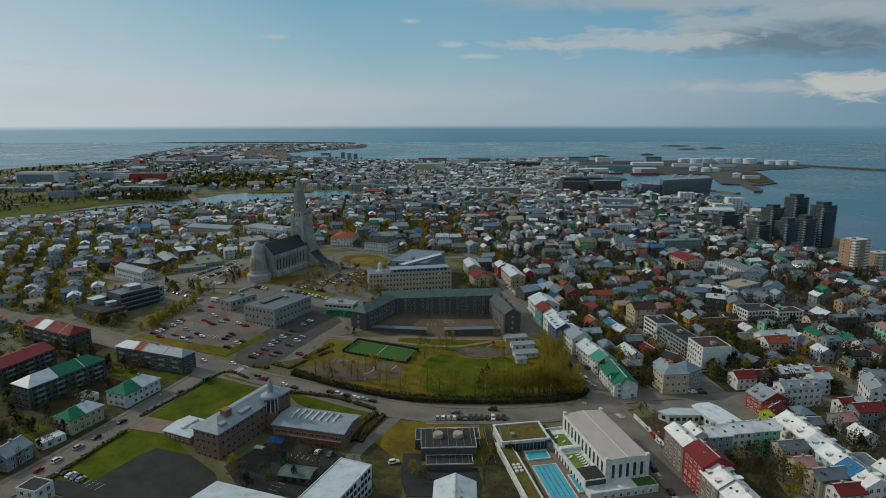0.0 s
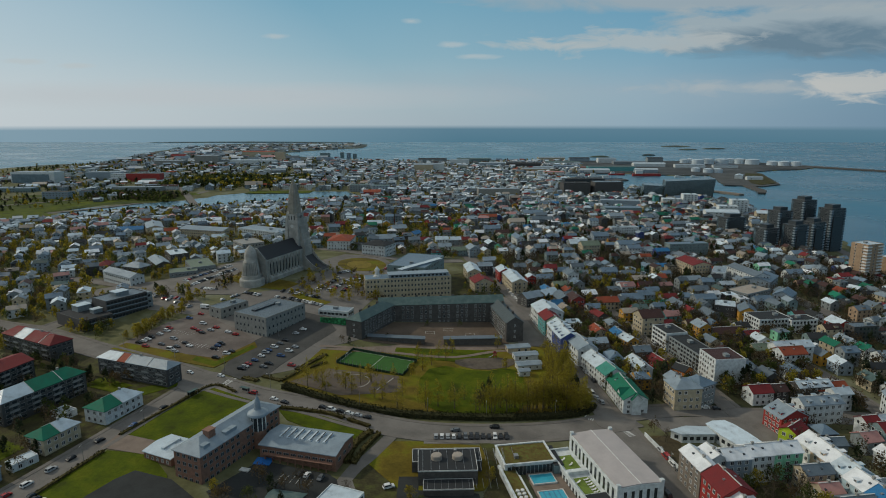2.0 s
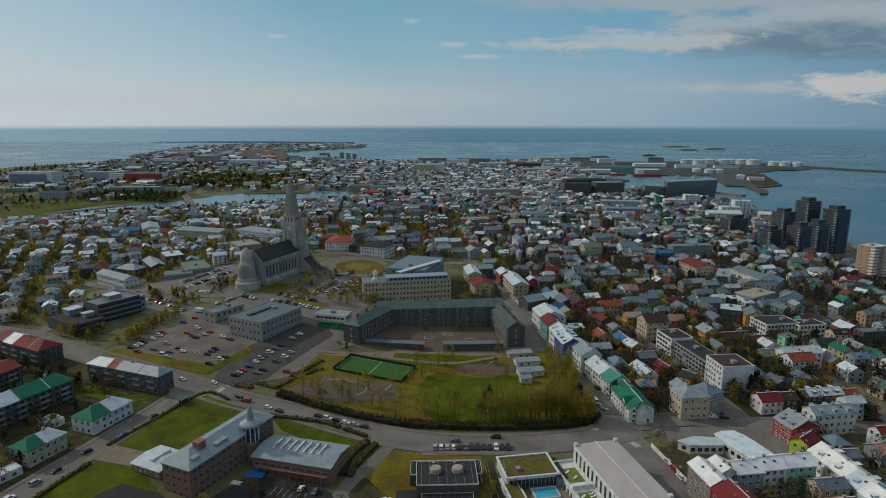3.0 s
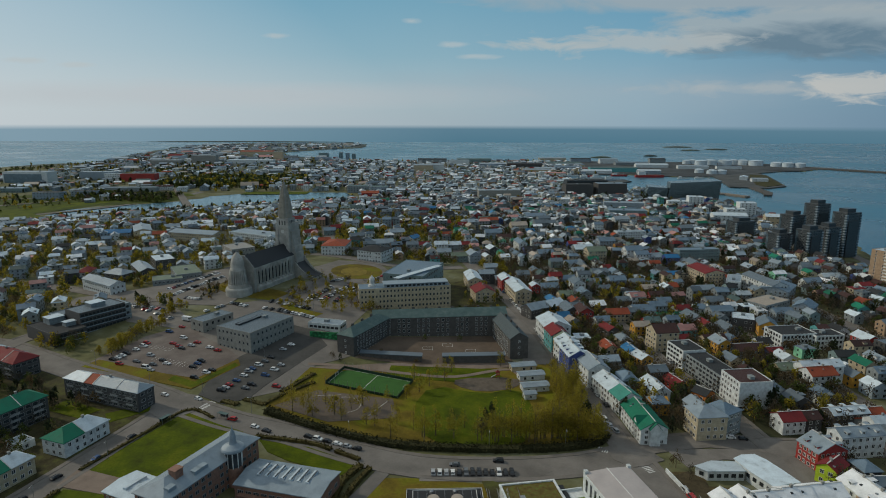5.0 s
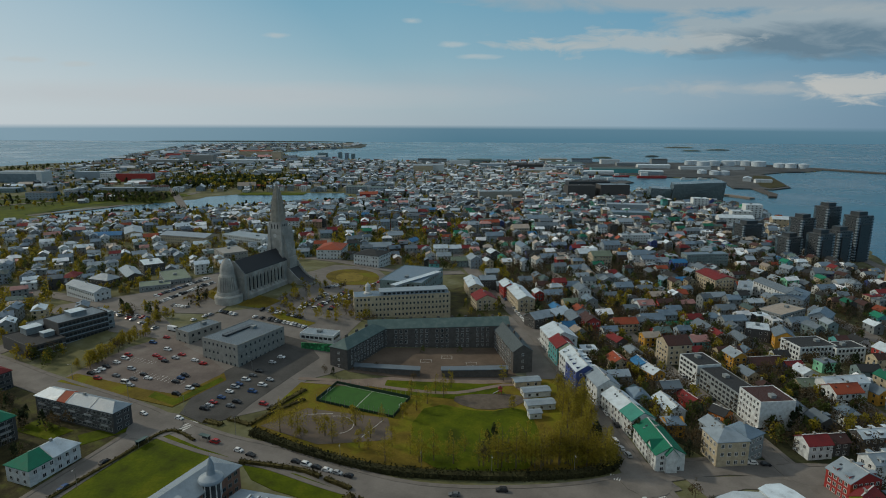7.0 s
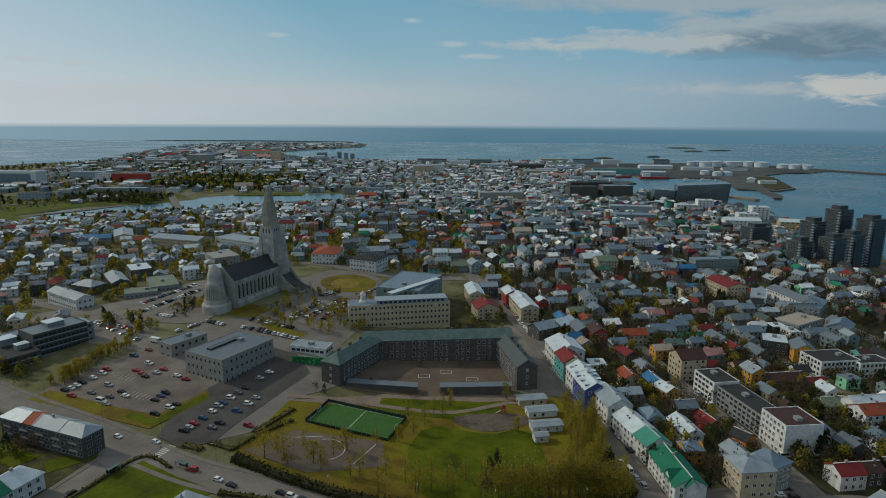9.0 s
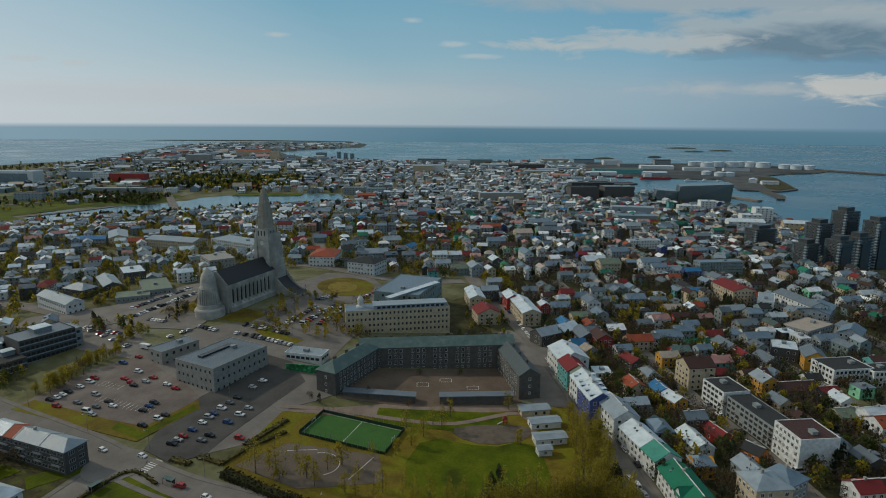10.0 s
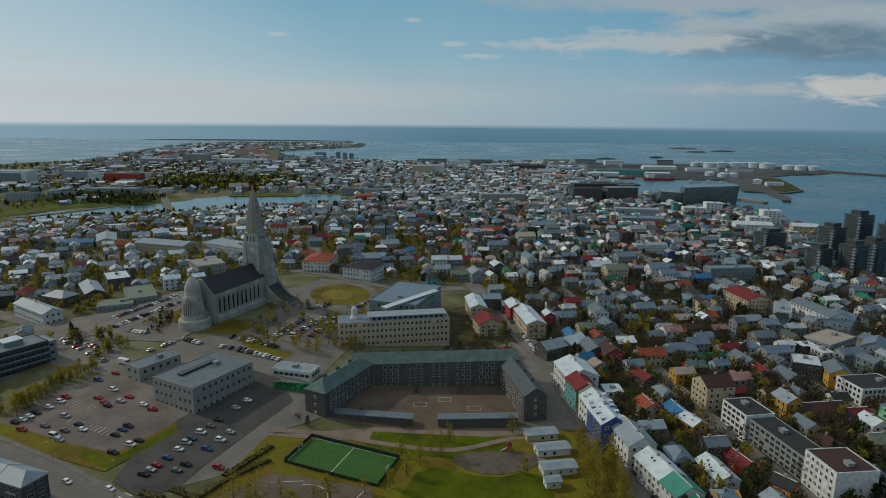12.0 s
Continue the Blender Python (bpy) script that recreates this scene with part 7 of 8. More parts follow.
stepped_building()
ob = thing("camper_van", pose(-165.5, 425.5, level(-165.5, 425.5) + 0.3, 0, 0, -20), "white camper van parked by the annex", "camper van")
s = Shape()
s.prism([(-3.2, -1.1), (2.9, -1.1), (3.2, -0.8), (3.2, 0.8), (2.9, 1.1), (-3.2, 1.1)], 0.5, 2.9)
part("body", s, PAINT[0], ob)
s = Shape()
s.box(2.0, -1.12, 1.5, 3.22, 1.12, 2.3)
part("windscreen", s, GLASS, ob)
s = Shape()
for u in (-2, 2):
    s.box(u - 0.35, -1.05, -0.1, u + 0.35, 1.05, 0.6)
part("axle", s, RUBBER, ob)


wall = thing("garden_wall", pose(0, 0, 0), "long white garden wall along the street", "wall")
for (xa, ya), (xb, yb) in (((90.6, 267.2), (93.3, 251.8)), ((93.3, 251.8), (95.5, 240.5))):
    s = Shape()
    d = Vector((xb - xa, yb - ya, 0)).normalized()
    n = Vector((-d.y, d.x, 0)) * 0.2
    s.prism([(xa - n.x, ya - n.y), (xb - n.x, yb - n.y), (xb + n.x, yb + n.y), (xa + n.x, ya + n.y)], level(xa, ya) - 2, level(xa, ya) + 2.2)
    part("panel", s, WALL["white"], wall)
drape("garden", [(91.5, 267.5), (105, 268), (104, 258), (120, 256), (112, 244), (96.5, 242)], material("brown garden earth", (0.11, 0.085, 0.04), 0.95, scale=0.2, vary=0.4, fine=1.0, second=(0.10, 0.10, 0.03)), 0.25, "brown winter garden behind the white wall")


def low_pavilion():
    """Low white building: a curved hall and a glazed wing."""
    root = thing("pavilion", pose(0, 0, 0), "low white curved pavilion with a flat white roof", "building")
    z = level(120, 262)
    for nm, o, h in (("hall", [(119, 269.5), (123, 272), (128.4, 272.5), (131, 268.5), (133.5, 261), (135.5, 253.5), (124.5, 251), (121, 260)], 5.0), ("wing", [(101.6, 265.8), (109.4, 269.4), (118.9, 268.8), (119.6, 262.2), (105.1, 262)], 4.0)):
        s = Shape()
        s.prism(o, z - 3, z + h)
        body = part(nm, s, WALL["white"], root)
        c = Vector((sum(p[0] for p in o) / len(o), sum(p[1] for p in o) / len(o)))
        s = Shape()
        s.prism([tuple(c + (Vector(p) - c) * 1.06) for p in o], z + h, z + h + 0.35)
        part("roof", s, ROOF["white"], body)
        for (xa, ya), (xb, yb) in zip(o, o[1:] + o[:1]):
            a, b = Vector((xa, ya)), Vector((xb, yb))
            n = max(1, int((b - a).length / 2.6))
            t = math.degrees(math.atan2(yb - ya, xb - xa))
            area = sum(p[0] * q[1] - q[0] * p[1] for p, q in zip(o, o[1:] + o[:1]))
            for i in range(n):
                p = a + (b - a) * (i + 0.5) / n
                put_window(body, WINDOW["dark"], p.x, p.y, z + h * 0.55, t + (180 if area > 0 else 0))


low_pavilion()
SITES.append((118, 262, 18, 30, 20, 0))


# ---- the general town: rows of houses along a street grid ----
TINT_R = ["white"] * 2 + ["light"] * 5 + ["grey"] * 8 + ["dark"] * 6 + ["red", "brown", "brown", "brown"] + ["bluegrey"] * 6 + ["blue", "green", "copper", "copper", "pink"]
TINT_W = ["grey"] * 3 + ["white"] * 7 + ["cream"] * 3 + ["grey"] * 7 + ["dark"] * 4 + ["bluegrey"] * 3 + ["tealgrey"] * 3 + ["red", "ochre", "tan", "blue", "teal", "mint"]


# pale roofs and walls; far off they also carry the haze in their colours
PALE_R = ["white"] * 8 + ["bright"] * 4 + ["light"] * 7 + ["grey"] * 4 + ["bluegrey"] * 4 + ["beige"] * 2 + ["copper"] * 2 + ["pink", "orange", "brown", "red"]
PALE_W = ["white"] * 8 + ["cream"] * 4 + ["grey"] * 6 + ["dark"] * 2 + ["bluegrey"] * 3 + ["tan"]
TINT_W += ["bright"]
TINT_R += [c for c in PALE_R if c not in TINT_R]


def plots(x0, x1, y0, y1, ang, seed, along=15.0, across=24.0, keep=0.9, cx=0.0, cy=0.0):
    """Places of houses on a turned grid with streets between pairs of rows."""
    rng = random.Random(seed)
    c, s = math.cos(radians(ang)), math.sin(radians(ang))
    R = 3400
    u = -R
    row = 0
    while u < R:
        v = -R
        while v < R:
            x, y = cx + c * u - s * v, cy + s * u + c * v
            if x0 < x < x1 and y0 < y < y1 and rng.random() < keep:
                j = along * 0.22
                yield x + rng.uniform(-j, j), y + rng.uniform(-j, j), rng
            v += along * rng.uniform(0.85, 1.25)
        u += across if row % 2 else across * 0.78
        row += 1


def fits(x, y, r):
    if near_road(x, y) or keep_clear(x, y, 4):
        return False
    return all((x - a) ** 2 + (y - b) ** 2 > (min(L, W) * 0.55 + 0.3 * max(L, W) * 0.6 + r) ** 2 if max(L, W) < 34 else (x - a) ** 2 + (y - b) ** 2 > (q + r) ** 2 for a, b, q, L, W, _ in SITES)


NEAR_TOWN = []
for zone in ((84, 420, 290, 820, 8, 11), (-20, 420, 620, 820, 8, 12), (-560, -190, 380, 760, 28, 13), (-200, -30, 640, 800, 10, 14), (150, 420, 180, 300, 8, 15)):
    x0, x1, y0, y1, ang, seed = zone
    for x, y, rng in plots(x0, x1, y0, y1, ang, seed, 12.5 if x0 > -30 else 16.5, 19.5 if x0 > -30 else 24.0, 0.88, cx=110, cy=400):
        if LAND.at(x, y) < 16 or not fits(x, y, 4.5):
            continue
        L, W = rng.uniform(8, 12.5), rng.uniform(6.5, 9)
        st = rng.choice((2, 2, 2, 3, 3))
        turn = ang + rng.choice((0, 90)) + rng.gauss(0, 5)
        pale = x < -150
        NEAR_TOWN.append((x, y, L, W, turn, st * 2.8 + 0.4, rng.choice(PALE_R if pale else TINT_R), rng.choice(PALE_W if pale else TINT_W), st, rng.random()))
        SITES.append((x, y, L * 0.5, L, W, turn))
NEAR_TOWN.sort(key=lambda p: p[1] + abs(p[0]) * 0.3)
for x, y, L, W, turn, h, rc, wc, st, q in NEAR_TOWN[:52]:
    house(x, y, L, W, turn, h, "hip" if q < 0.15 else "flat" if q > 0.93 else "gable", rc, wc, st, "std" if q < 0.6 else "small", 4.2, most=7, skip=0.15, chimney=q > 0.3, group="town houses")


def town_mass(name, places, label):
    """Many far houses joined: walls, roofs, and rows of dark windows."""
    s = Shape()
    roofs, walls = list(dict.fromkeys(TINT_R)), list(dict.fromkeys(TINT_W))
    for x, y, L, W, turn, h, rc, wc, st, q in places:
        base = level(x, y)
        c, d = math.cos(radians(turn)), math.sin(radians(turn))
        flat = q > 0.82
        r = 0.0 if flat else W * 0.3
        a, b = L / 2, W / 2
        T = lambda px, py, pz: (x + c * px - d * py, y + d * px + c * py, base + pz)
        wi, ri = len(roofs) + walls.index(wc), roofs.index(rc)
        v = [T(*p) for p in ((-a, -b, -3), (a, -b, -3), (a, b, -3), (-a, b, -3), (-a, -b, h), (a, -b, h), (a, b, h), (-a, b, h), (-a, 0, h + r), (a, 0, h + r))]
        s.faces(v, [(0, 1, 5, 4), (2, 3, 7, 6), (1, 2, 6, 9, 5), (3, 0, 4, 8, 7)], wi)
        a2, b2, e = a + 0.35, b + 0.4, h - 0.15
        v = [T(*p) for p in ((-a2, -b2, e), (a2, -b2, e), (a2, b2, e), (-a2, b2, e), (-a2, 0, h + r + 0.25), (a2, 0, h + r + 0.25), (-a2, -b2, e + 0.3), (a2, -b2, e + 0.3), (a2, b2, e + 0.3), (-a2, b2, e + 0.3))]
        if q < 0.16 and L > W:          # hipped ends
            v[4], v[5] = T(-a2 + b2 * 0.8, 0, h + r + 0.25), T(a2 - b2 * 0.8, 0, h + r + 0.25)
            s.faces(v, [(6, 7, 5, 4), (8, 9, 4, 5), (0, 1, 7, 6), (2, 3, 9, 8), (7, 8, 5), (9, 6, 4), (1, 2, 8, 7), (3, 0, 6, 9)], ri)
        else:
            s.faces(v, [(6, 7, 5, 4), (8, 9, 4, 5), (0, 1, 7, 6), (2, 3, 9, 8)], ri)
        k = len(roofs) + len(walls)
        block = lambda x0, y0, z0, x1, y1, z1, m: s.faces([T(*p) for p in ((x0, y0, z0), (x1, y0, z0), (x1, y1, z0), (x0, y1, z0), (x0, y0, z1), (x1, y0, z1), (x1, y1, z1), (x0, y1, z1))], [(4, 5, 6, 7), (0, 1, 5, 4), (1, 2, 6, 5), (2, 3, 7, 6), (3, 0, 4, 7)], m)
        if not flat and y < 1500:       # chimney, dormer, porch
            u = (q * 7.3 % 1 - 0.5) * L * 0.6
            block(u - 0.4, -0.4, h, u + 0.4, 0.4, h + r + 1.1, len(roofs) + walls.index("grey"))
            if 0.25 < q < 0.6:
                side = -1 if q < 0.45 else 1
                y0, y1 = sorted((side * b * 0.15, side * b * 0.85))
                block(-u - 1.3, y0, h, -u + 1.3, y1, h + r * 0.75, wi)
                block(-u - 1.5, min(y0, y1) - 0.15, h + r * 0.75, -u + 1.5, max(y0, y1) + 0.15, h + r * 0.75 + 0.18, ri)
            if 0.5 < q < 0.75:
                block(a, -b * 0.6, -3, a + 2.6, b * 0.5, h * 0.5, wi)
                block(a - 0.1, -b * 0.65, h * 0.5, a + 2.8, b * 0.55, h * 0.5 + 0.2, ri)
        elif flat and y < 1500:
            block(-a * 0.3, -b * 0.3, h, a * 0.2, b * 0.3, h + 1.5, len(roofs) + walls.index("grey"))
        for f in range(st):
            z = (f + 0.5) * h / st
            for side in (-1, 1):
                n = max(2, int(L / 3.6))
                for i in range(n):
                    u = (i - (n - 1) / 2) * L / n
                    s.faces([T(u + p, side * (b + 0.04), z + t) for p, t in ((-0.6, -0.7), (0.6, -0.7), (0.6, 0.7), (-0.6, 0.7))], [(0, 1, 2, 3) if side < 0 else (3, 2, 1, 0)], k)
                n = max(1, int(W / 3.6))
                for i in range(n):
                    u = (i - (n - 1) / 2) * W / n
                    s.faces([T(side * (a + 0.04), u + p, z + t) for p, t in ((-0.6, -0.7), (0.6, -0.7), (0.6, 0.7), (-0.6, 0.7))], [(0, 1, 2, 3) if side > 0 else (3, 2, 1, 0)], k)
    me = s.mesh(name, *[ROOF[r] for r in roofs], *[WALL[w] for w in walls], GLASS)
    return tagged(new(name, me), label, "houses", kind="stuff")



def far_places():
    out = list(NEAR_TOWN[52:])
    centre = [(x, y) for x, y, *_ in out]
    for x0, x1, y0, y1, ang, seed, along, across, lo, hi, tall in (
            (-200, 560, 820, 1440, 6, 21, 14.5, 22, 9, 18, 4), (-700, -190, 760, 1300, 26, 22, 15.5, 23, 9, 17, 3), (-420, 480, 1380, 2450, 4, 23, 19, 28, 10, 24, 4),
            (-1250, -420, 1420, 2500, 12, 24, 34, 52, 12, 44, 3), (-1400, -420, 2400, 3300, 12, 25, 42, 64, 14, 70, 3), (-1560, -560, 3300, 4500, 14, 26, 42, 62, 16, 60, 3), (-1200, -700, 500, 1000, 20, 27, 22, 34, 9, 18, 2), (-330, 380, -350, 178, 12, 28, 18, 27, 9, 15, 3)):
        grid = {}
        for x, y, rng in plots(x0, x1, y0, y1, ang, seed, along, across, 0.93, cx=0, cy=1000):
            if LAND.at(x, y) < 22 or keep_clear(x, y, 8):
                continue
            if any((x - a) ** 2 + (y - b) ** 2 < (q + 9) ** 2 for a, b, q, *_ in SITES if q > 14):
                continue
            L = lo + (hi - lo) * rng.random() ** 1.6
            W = rng.uniform(8, 8 + (L - 8) * 0.5)
            x, y = x + rng.uniform(-6, 6), y + rng.uniform(-6, 6)
            st = rng.randint(2, tall)
            # paler colours with distance stand in for haze
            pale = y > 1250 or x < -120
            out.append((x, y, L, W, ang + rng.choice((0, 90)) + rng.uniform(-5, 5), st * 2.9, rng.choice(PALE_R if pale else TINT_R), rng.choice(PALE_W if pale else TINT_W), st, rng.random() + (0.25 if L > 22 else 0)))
    return out


FAR = far_places()
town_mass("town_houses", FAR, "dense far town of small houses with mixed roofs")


# ---- trees, hedges ----
def crown_mesh(name, mat, seed, tall, wide, count, size, lean=0.0, core=0.0):
    """Many small leaf tufts on an uneven, gappy crown; unit height."""
    rng = random.Random(seed)
    lobes = [(rng.uniform(-0.5, 0.5) * wide, rng.uniform(-0.5, 0.5) * wide, tall * rng.uniform(0.25, 0.95), wide * rng.uniform(0.35, 0.62)) for _ in range(9)]
    s = Shape()
    for i in range(count):
        lx, ly, lz, lr = rng.choice(lobes)
        d = Vector((rng.gauss(0, 1), rng.gauss(0, 1), rng.gauss(0, 1) * 1.15)).normalized() * lr * rng.uniform(0.35, 1.0)
        p = Vector((lx, ly, lz)) + d
        k = max(0.25, 1.0 - 0.75 * max(0, p.z / tall - 0.35))
        p.x, p.y = p.x * k, p.y * k
        t = Euler((rng.uniform(0, 6.3), rng.uniform(0, 6.3), rng.uniform(0, 6.3))).to_matrix()
        e = size * rng.uniform(0.5, 1.3)
        s.poly([p + t @ Vector(q) for q in ((-e, -e * 0.5, 0), (e * 0.9, -e * 0.6, 0.1 * e), (e * 0.5, e * 0.7, 0), (-e * 0.6, e * 0.6, 0.2 * e))])
    return s.mesh(name, mat)


def trunk_mesh(name, tall, wide, seed, limbs=6):
    rng = random.Random(seed)
    s = Shape()
    def limb(a, b, r0, r1):
        d = (b - a).normalized()
        x = d.orthogonal().normalized()
        y = d.cross(x)
        v = [a + (x * math.cos(k * 1.257) + y * math.sin(k * 1.257)) * r0 for k in range(5)] + [b + (x * math.cos(k * 1.257) + y * math.sin(k * 1.257)) * r1 for k in range(5)]
        s.faces(v, [(k, (k + 1) % 5, 5 + (k + 1) % 5, 5 + k) for k in range(5)])
    limb(Vector((0, 0, -0.6)), Vector((0.1, 0.05, tall * 0.55)), 0.2 + tall * 0.008, 0.1)
    limb(Vector((0.1, 0.05, tall * 0.55)), Vector((0, 0, tall * 0.97)), 0.1, 0.03)
    for k in range(limbs):
        z = tall * rng.uniform(0.22, 0.7)
        a = rng.uniform(0, 6.28)
        e = Vector((math.cos(a) * wide * 0.5, math.sin(a) * wide * 0.5, z + tall * rng.uniform(0.12, 0.28)))
        limb(Vector((0.05, 0.03, z)), e, 0.075, 0.02)
    return s.mesh(name, BARK)


TREE = {}
for key, mat, seed, tall, wide, count, size, words in (
        ("olive", 0, 1, 9, 5.0, 420, 0.30, "budding olive-yellow broadleaf tree with thin limbs"), ("olive_b", 0, 2, 7, 4.6, 360, 0.30, "budding olive-yellow broadleaf tree with thin limbs"),
        ("fresh", 1, 3, 8, 5.0, 420, 0.30, "fresh green leafy garden tree"), ("bronze", 2, 4, 8, 5.5, 380, 0.28, "bronze-brown tree coming into bud"), ("spruce", 3, 5, 9, 3.4, 420, 0.34, "dark green bushy garden conifer"),
        ("bare", 4, 6, 9, 5.0, 330, 0.20, "nearly bare tree with brown twigs"), ("poplar", 0, 7, 14, 4.6, 760, 0.22, "tall slender poplar in yellow-green bud"), ("birch", 0, 8, 15, 6.4, 760, 0.22, "tall airy tree in golden-green bud")):
    TREE[key] = (crown_mesh("crown", LEAF[mat], seed, tall, wide, count, size), trunk_mesh("trunk", tall, wide, seed), words)


BEYOND = []                     # trees past the near ones, joined later


def tree(x, y, key, scale=1.0, z=None):
    if y > 425 or x > 120 and y > 240:
        BEYOND.append((x, y, key, scale))
        return
    crown, trunk, words = TREE[key]
    rng = random.Random(int(x * 37 + y * 91))
    ob = thing("tree", Matrix.LocRotScale((x, y, (level(x, y) if z is None else z) + 0.1), Euler((0, 0, rng.uniform(0, 6.28))), (scale * rng.uniform(0.85, 1.15), scale * rng.uniform(0.85, 1.15), scale * rng.uniform(0.88, 1.15))), words, "tree", "trees")
    for nm, me in (("trunk", trunk), ("crown", crown)):
        o = new(nm, me)
        o.parent = ob


rng = random.Random(77)
for k in range(34):          # loose row of tall trees behind the front hedge
    tree(16 + 54 * (k + rng.uniform(-0.4, 0.4)) / 33, 290.5 + rng.uniform(-1.5, 4.5), rng.choice(("birch", "birch", "poplar", "birch", "bare")), rng.uniform(0.8, 1.2))
for k in range(62):          # the belt thickens towards the street corner
    u, v = rng.random(), rng.random()
    tree(70 - 24 * v * (1 - 0.6 * u), 292 + 56 * u ** 1.5, rng.choice(("birch", "poplar", "birch", "olive", "birch", "spruce" if v < 0.25 else "birch", "bare")), rng.uniform(0.75, 1.15))
for x in (-70, -62, -46, -30, -22, -8, -2, 6):
    tree(x, 300 - 0.28 * (x + 30) + rng.uniform(2, 5) if x < -25 else 292 + rng.uniform(0, 3), rng.choice(("birch", "poplar", "birch")), rng.uniform(0.7, 1.0))
for x, y, key, sc in ((-38, 322, "olive", 1.1), (-17, 330, "olive", 0.9), (-11, 338, "poplar", 0.8), (-6, 345, "poplar", 0.85), (6, 363, "poplar", 0.75), (-7, 294, "birch", 0.8), (21, 307, "spruce", 0.75), (24, 309, "spruce", 0.9), (-50, 312, "olive", 1.1),
                      (11, 302, "birch", 0.6), (-20, 305, "poplar", 0.75), (-30, 312, "birch", 0.6), (-14, 352, "poplar", 0.8), (-2, 356, "birch", 0.65), (2, 352, "poplar", 0.85), (-26, 326, "birch", 0.6), (-34, 304, "poplar", 0.8), (-43, 318, "birch", 0.65), (-56, 322, "poplar", 0.7), (-12, 300, "birch", 0.7), (4, 298, "poplar", 0.7), (-72, 324, "birch", 0.55), (-60, 310, "olive_b", 0.8), (-66, 318, "olive", 0.7), (-14, 372, "bronze", 0.5), (-10, 408, "fresh", 0.5), (12, 410, "fresh", 0.5), (-35, 384, "bronze", 0.45), (34, 372, "poplar", 0.8), (-57, 372, "spruce", 0.5), (-62, 374, "bronze", 0.6), (36, 340, "olive", 0.8), (96, 271, "bronze", 0.8), (98, 262, "bare", 0.8), (121, 228, "olive", 1.0), (128, 229, "fresh", 1.1), (116, 226, "fresh", 0.9), (124, 222, "bare", 1.1), (130, 219, "bronze", 1.0), (118, 216, "bare", 1.0), (126, 212, "fresh", 1.0), (120, 206, "bare", 1.1), (128, 202, "olive", 1.0), (122, 198, "bronze", 1.0), (135, 232, "bare", 1.0), (133, 215, "fresh", 1.1), (134, 209, "olive", 1.2), (135, 223, "bare", 1.1), (-79, 213, "bronze", 1.1), (-54, 226, "bare", 0.9), (-71, 217, "fresh", 0.8), (-64, 222, "spruce", 0.8), (-66, 208, "fresh", 0.9), (-74, 206, "spruce", 0.9), (-50, 222, "bronze", 0.8), (18, 228, "bare", 0.8), (-8, 214, "fresh", 0.7), (28, 236, "bare", 0.6), (20, 232, "olive", 0.7), (-70, 228, "bronze", 0.9), (-58, 214, "spruce", 0.7), (-84, 218, "olive", 0.8), (-36, 222, "bare", 0.8), (-60, 226, "bronze", 0.7), (-12, 220, "olive", 0.7), (16, 214, "bare", 0.8), (-28, 208, "spruce", 0.7)):
    tree(x, y, key, sc)
for k in range(60):          # belt beside the car park
    u = rng.random()
    tree(-192 + 14 * u + rng.uniform(-5, 5), 374 + 72 * u + rng.uniform(-4, 4), rng.choice(("olive", "olive_b", "bare", "olive")), rng.uniform(0.5, 0.85))
for k in range(14):          # shrubs at the church's foot
    tree(rng.uniform(-178, -162), rng.uniform(466, 490), rng.choice(("spruce", "bronze", "olive_b", "spruce")), rng.uniform(0.3, 0.55))
for x, y in ((-108, 470), (-100, 480), (-92, 470), (-86, 492), (-78, 486), (-70, 492), (-64, 478), (-60, 498), (-52, 520), (-74, 520), (-66, 470), (-90, 505), (-100, 452), (-58, 462), (-48, 448), (-44, 452)):
    tree(x, y, rng.choice(("olive", "olive_b", "bronze")), rng.uniform(0.5, 0.8))
for k in range(110):
    u = rng.random()
    x, y = -112 + 66 * rng.random(), 446 + 84 * u
    if abs(x + 98 - 0.28 * (y - 460)) > 3:
        tree(x, y, rng.choice(("olive", "olive_b", "olive", "birch", "bare")), rng.uniform(0.4, 0.75))
for k in range(30):          # banks round the church
    x, y = rng.uniform(-182, -140), rng.uniform(480, 505)
    tree(x, y, rng.choice(("olive_b", "bronze", "spruce", "bronze")), rng.uniform(0.35, 0.6))
for x, y in ((-219, 470), (-215, 467), (-222, 474), (-193, 456), (-190, 459), (-197, 460), (-212, 463)):
    tree(x, y, "spruce", rng.uniform(0.5, 0.75))
for k in range(34):          # trees behind the school
    tree(rng.uniform(12, 44), rng.uniform(430, 520), rng.choice(("olive", "fresh", "bare")), rng.uniform(0.5, 0.8))
GARDEN = []
for k in range(24000):        # gardens between the houses
    x, y = rng.uniform(-620, 420), rng.uniform(190, 1000)
    if abs(x) > y * 0.85 + 30 or near_road(x, y) or keep_clear(x, y, 1) or LAND.at(x, y) < 14:
        continue
    if y > 560 and x < 20 and rng.random() < 0.3:
        continue
    if x < -120 and y < 345:
        GARDEN.append((x, y, rng.choice(("bare", "bronze", "bare", "spruce", "fresh")), rng.uniform(0.5, 0.9)))
        continue
    if any(abs(x - a) < q * 0.9 + 0.8 and abs(y - b) < q * 0.9 + 0.8 for a, b, q, *_ in SITES):
        continue
    GARDEN.append((x, y, rng.choice(("bare", "bare", "bronze", "bare", "spruce", "bare", "fresh", "bronze", "bare", "bare") if x > 60 else ("olive", "olive_b", "fresh", "bronze", "olive", "bare", "fresh", "olive_b")), rng.uniform(0.7, 1.15) if x > 60 else rng.uniform(0.55, 1.1)))
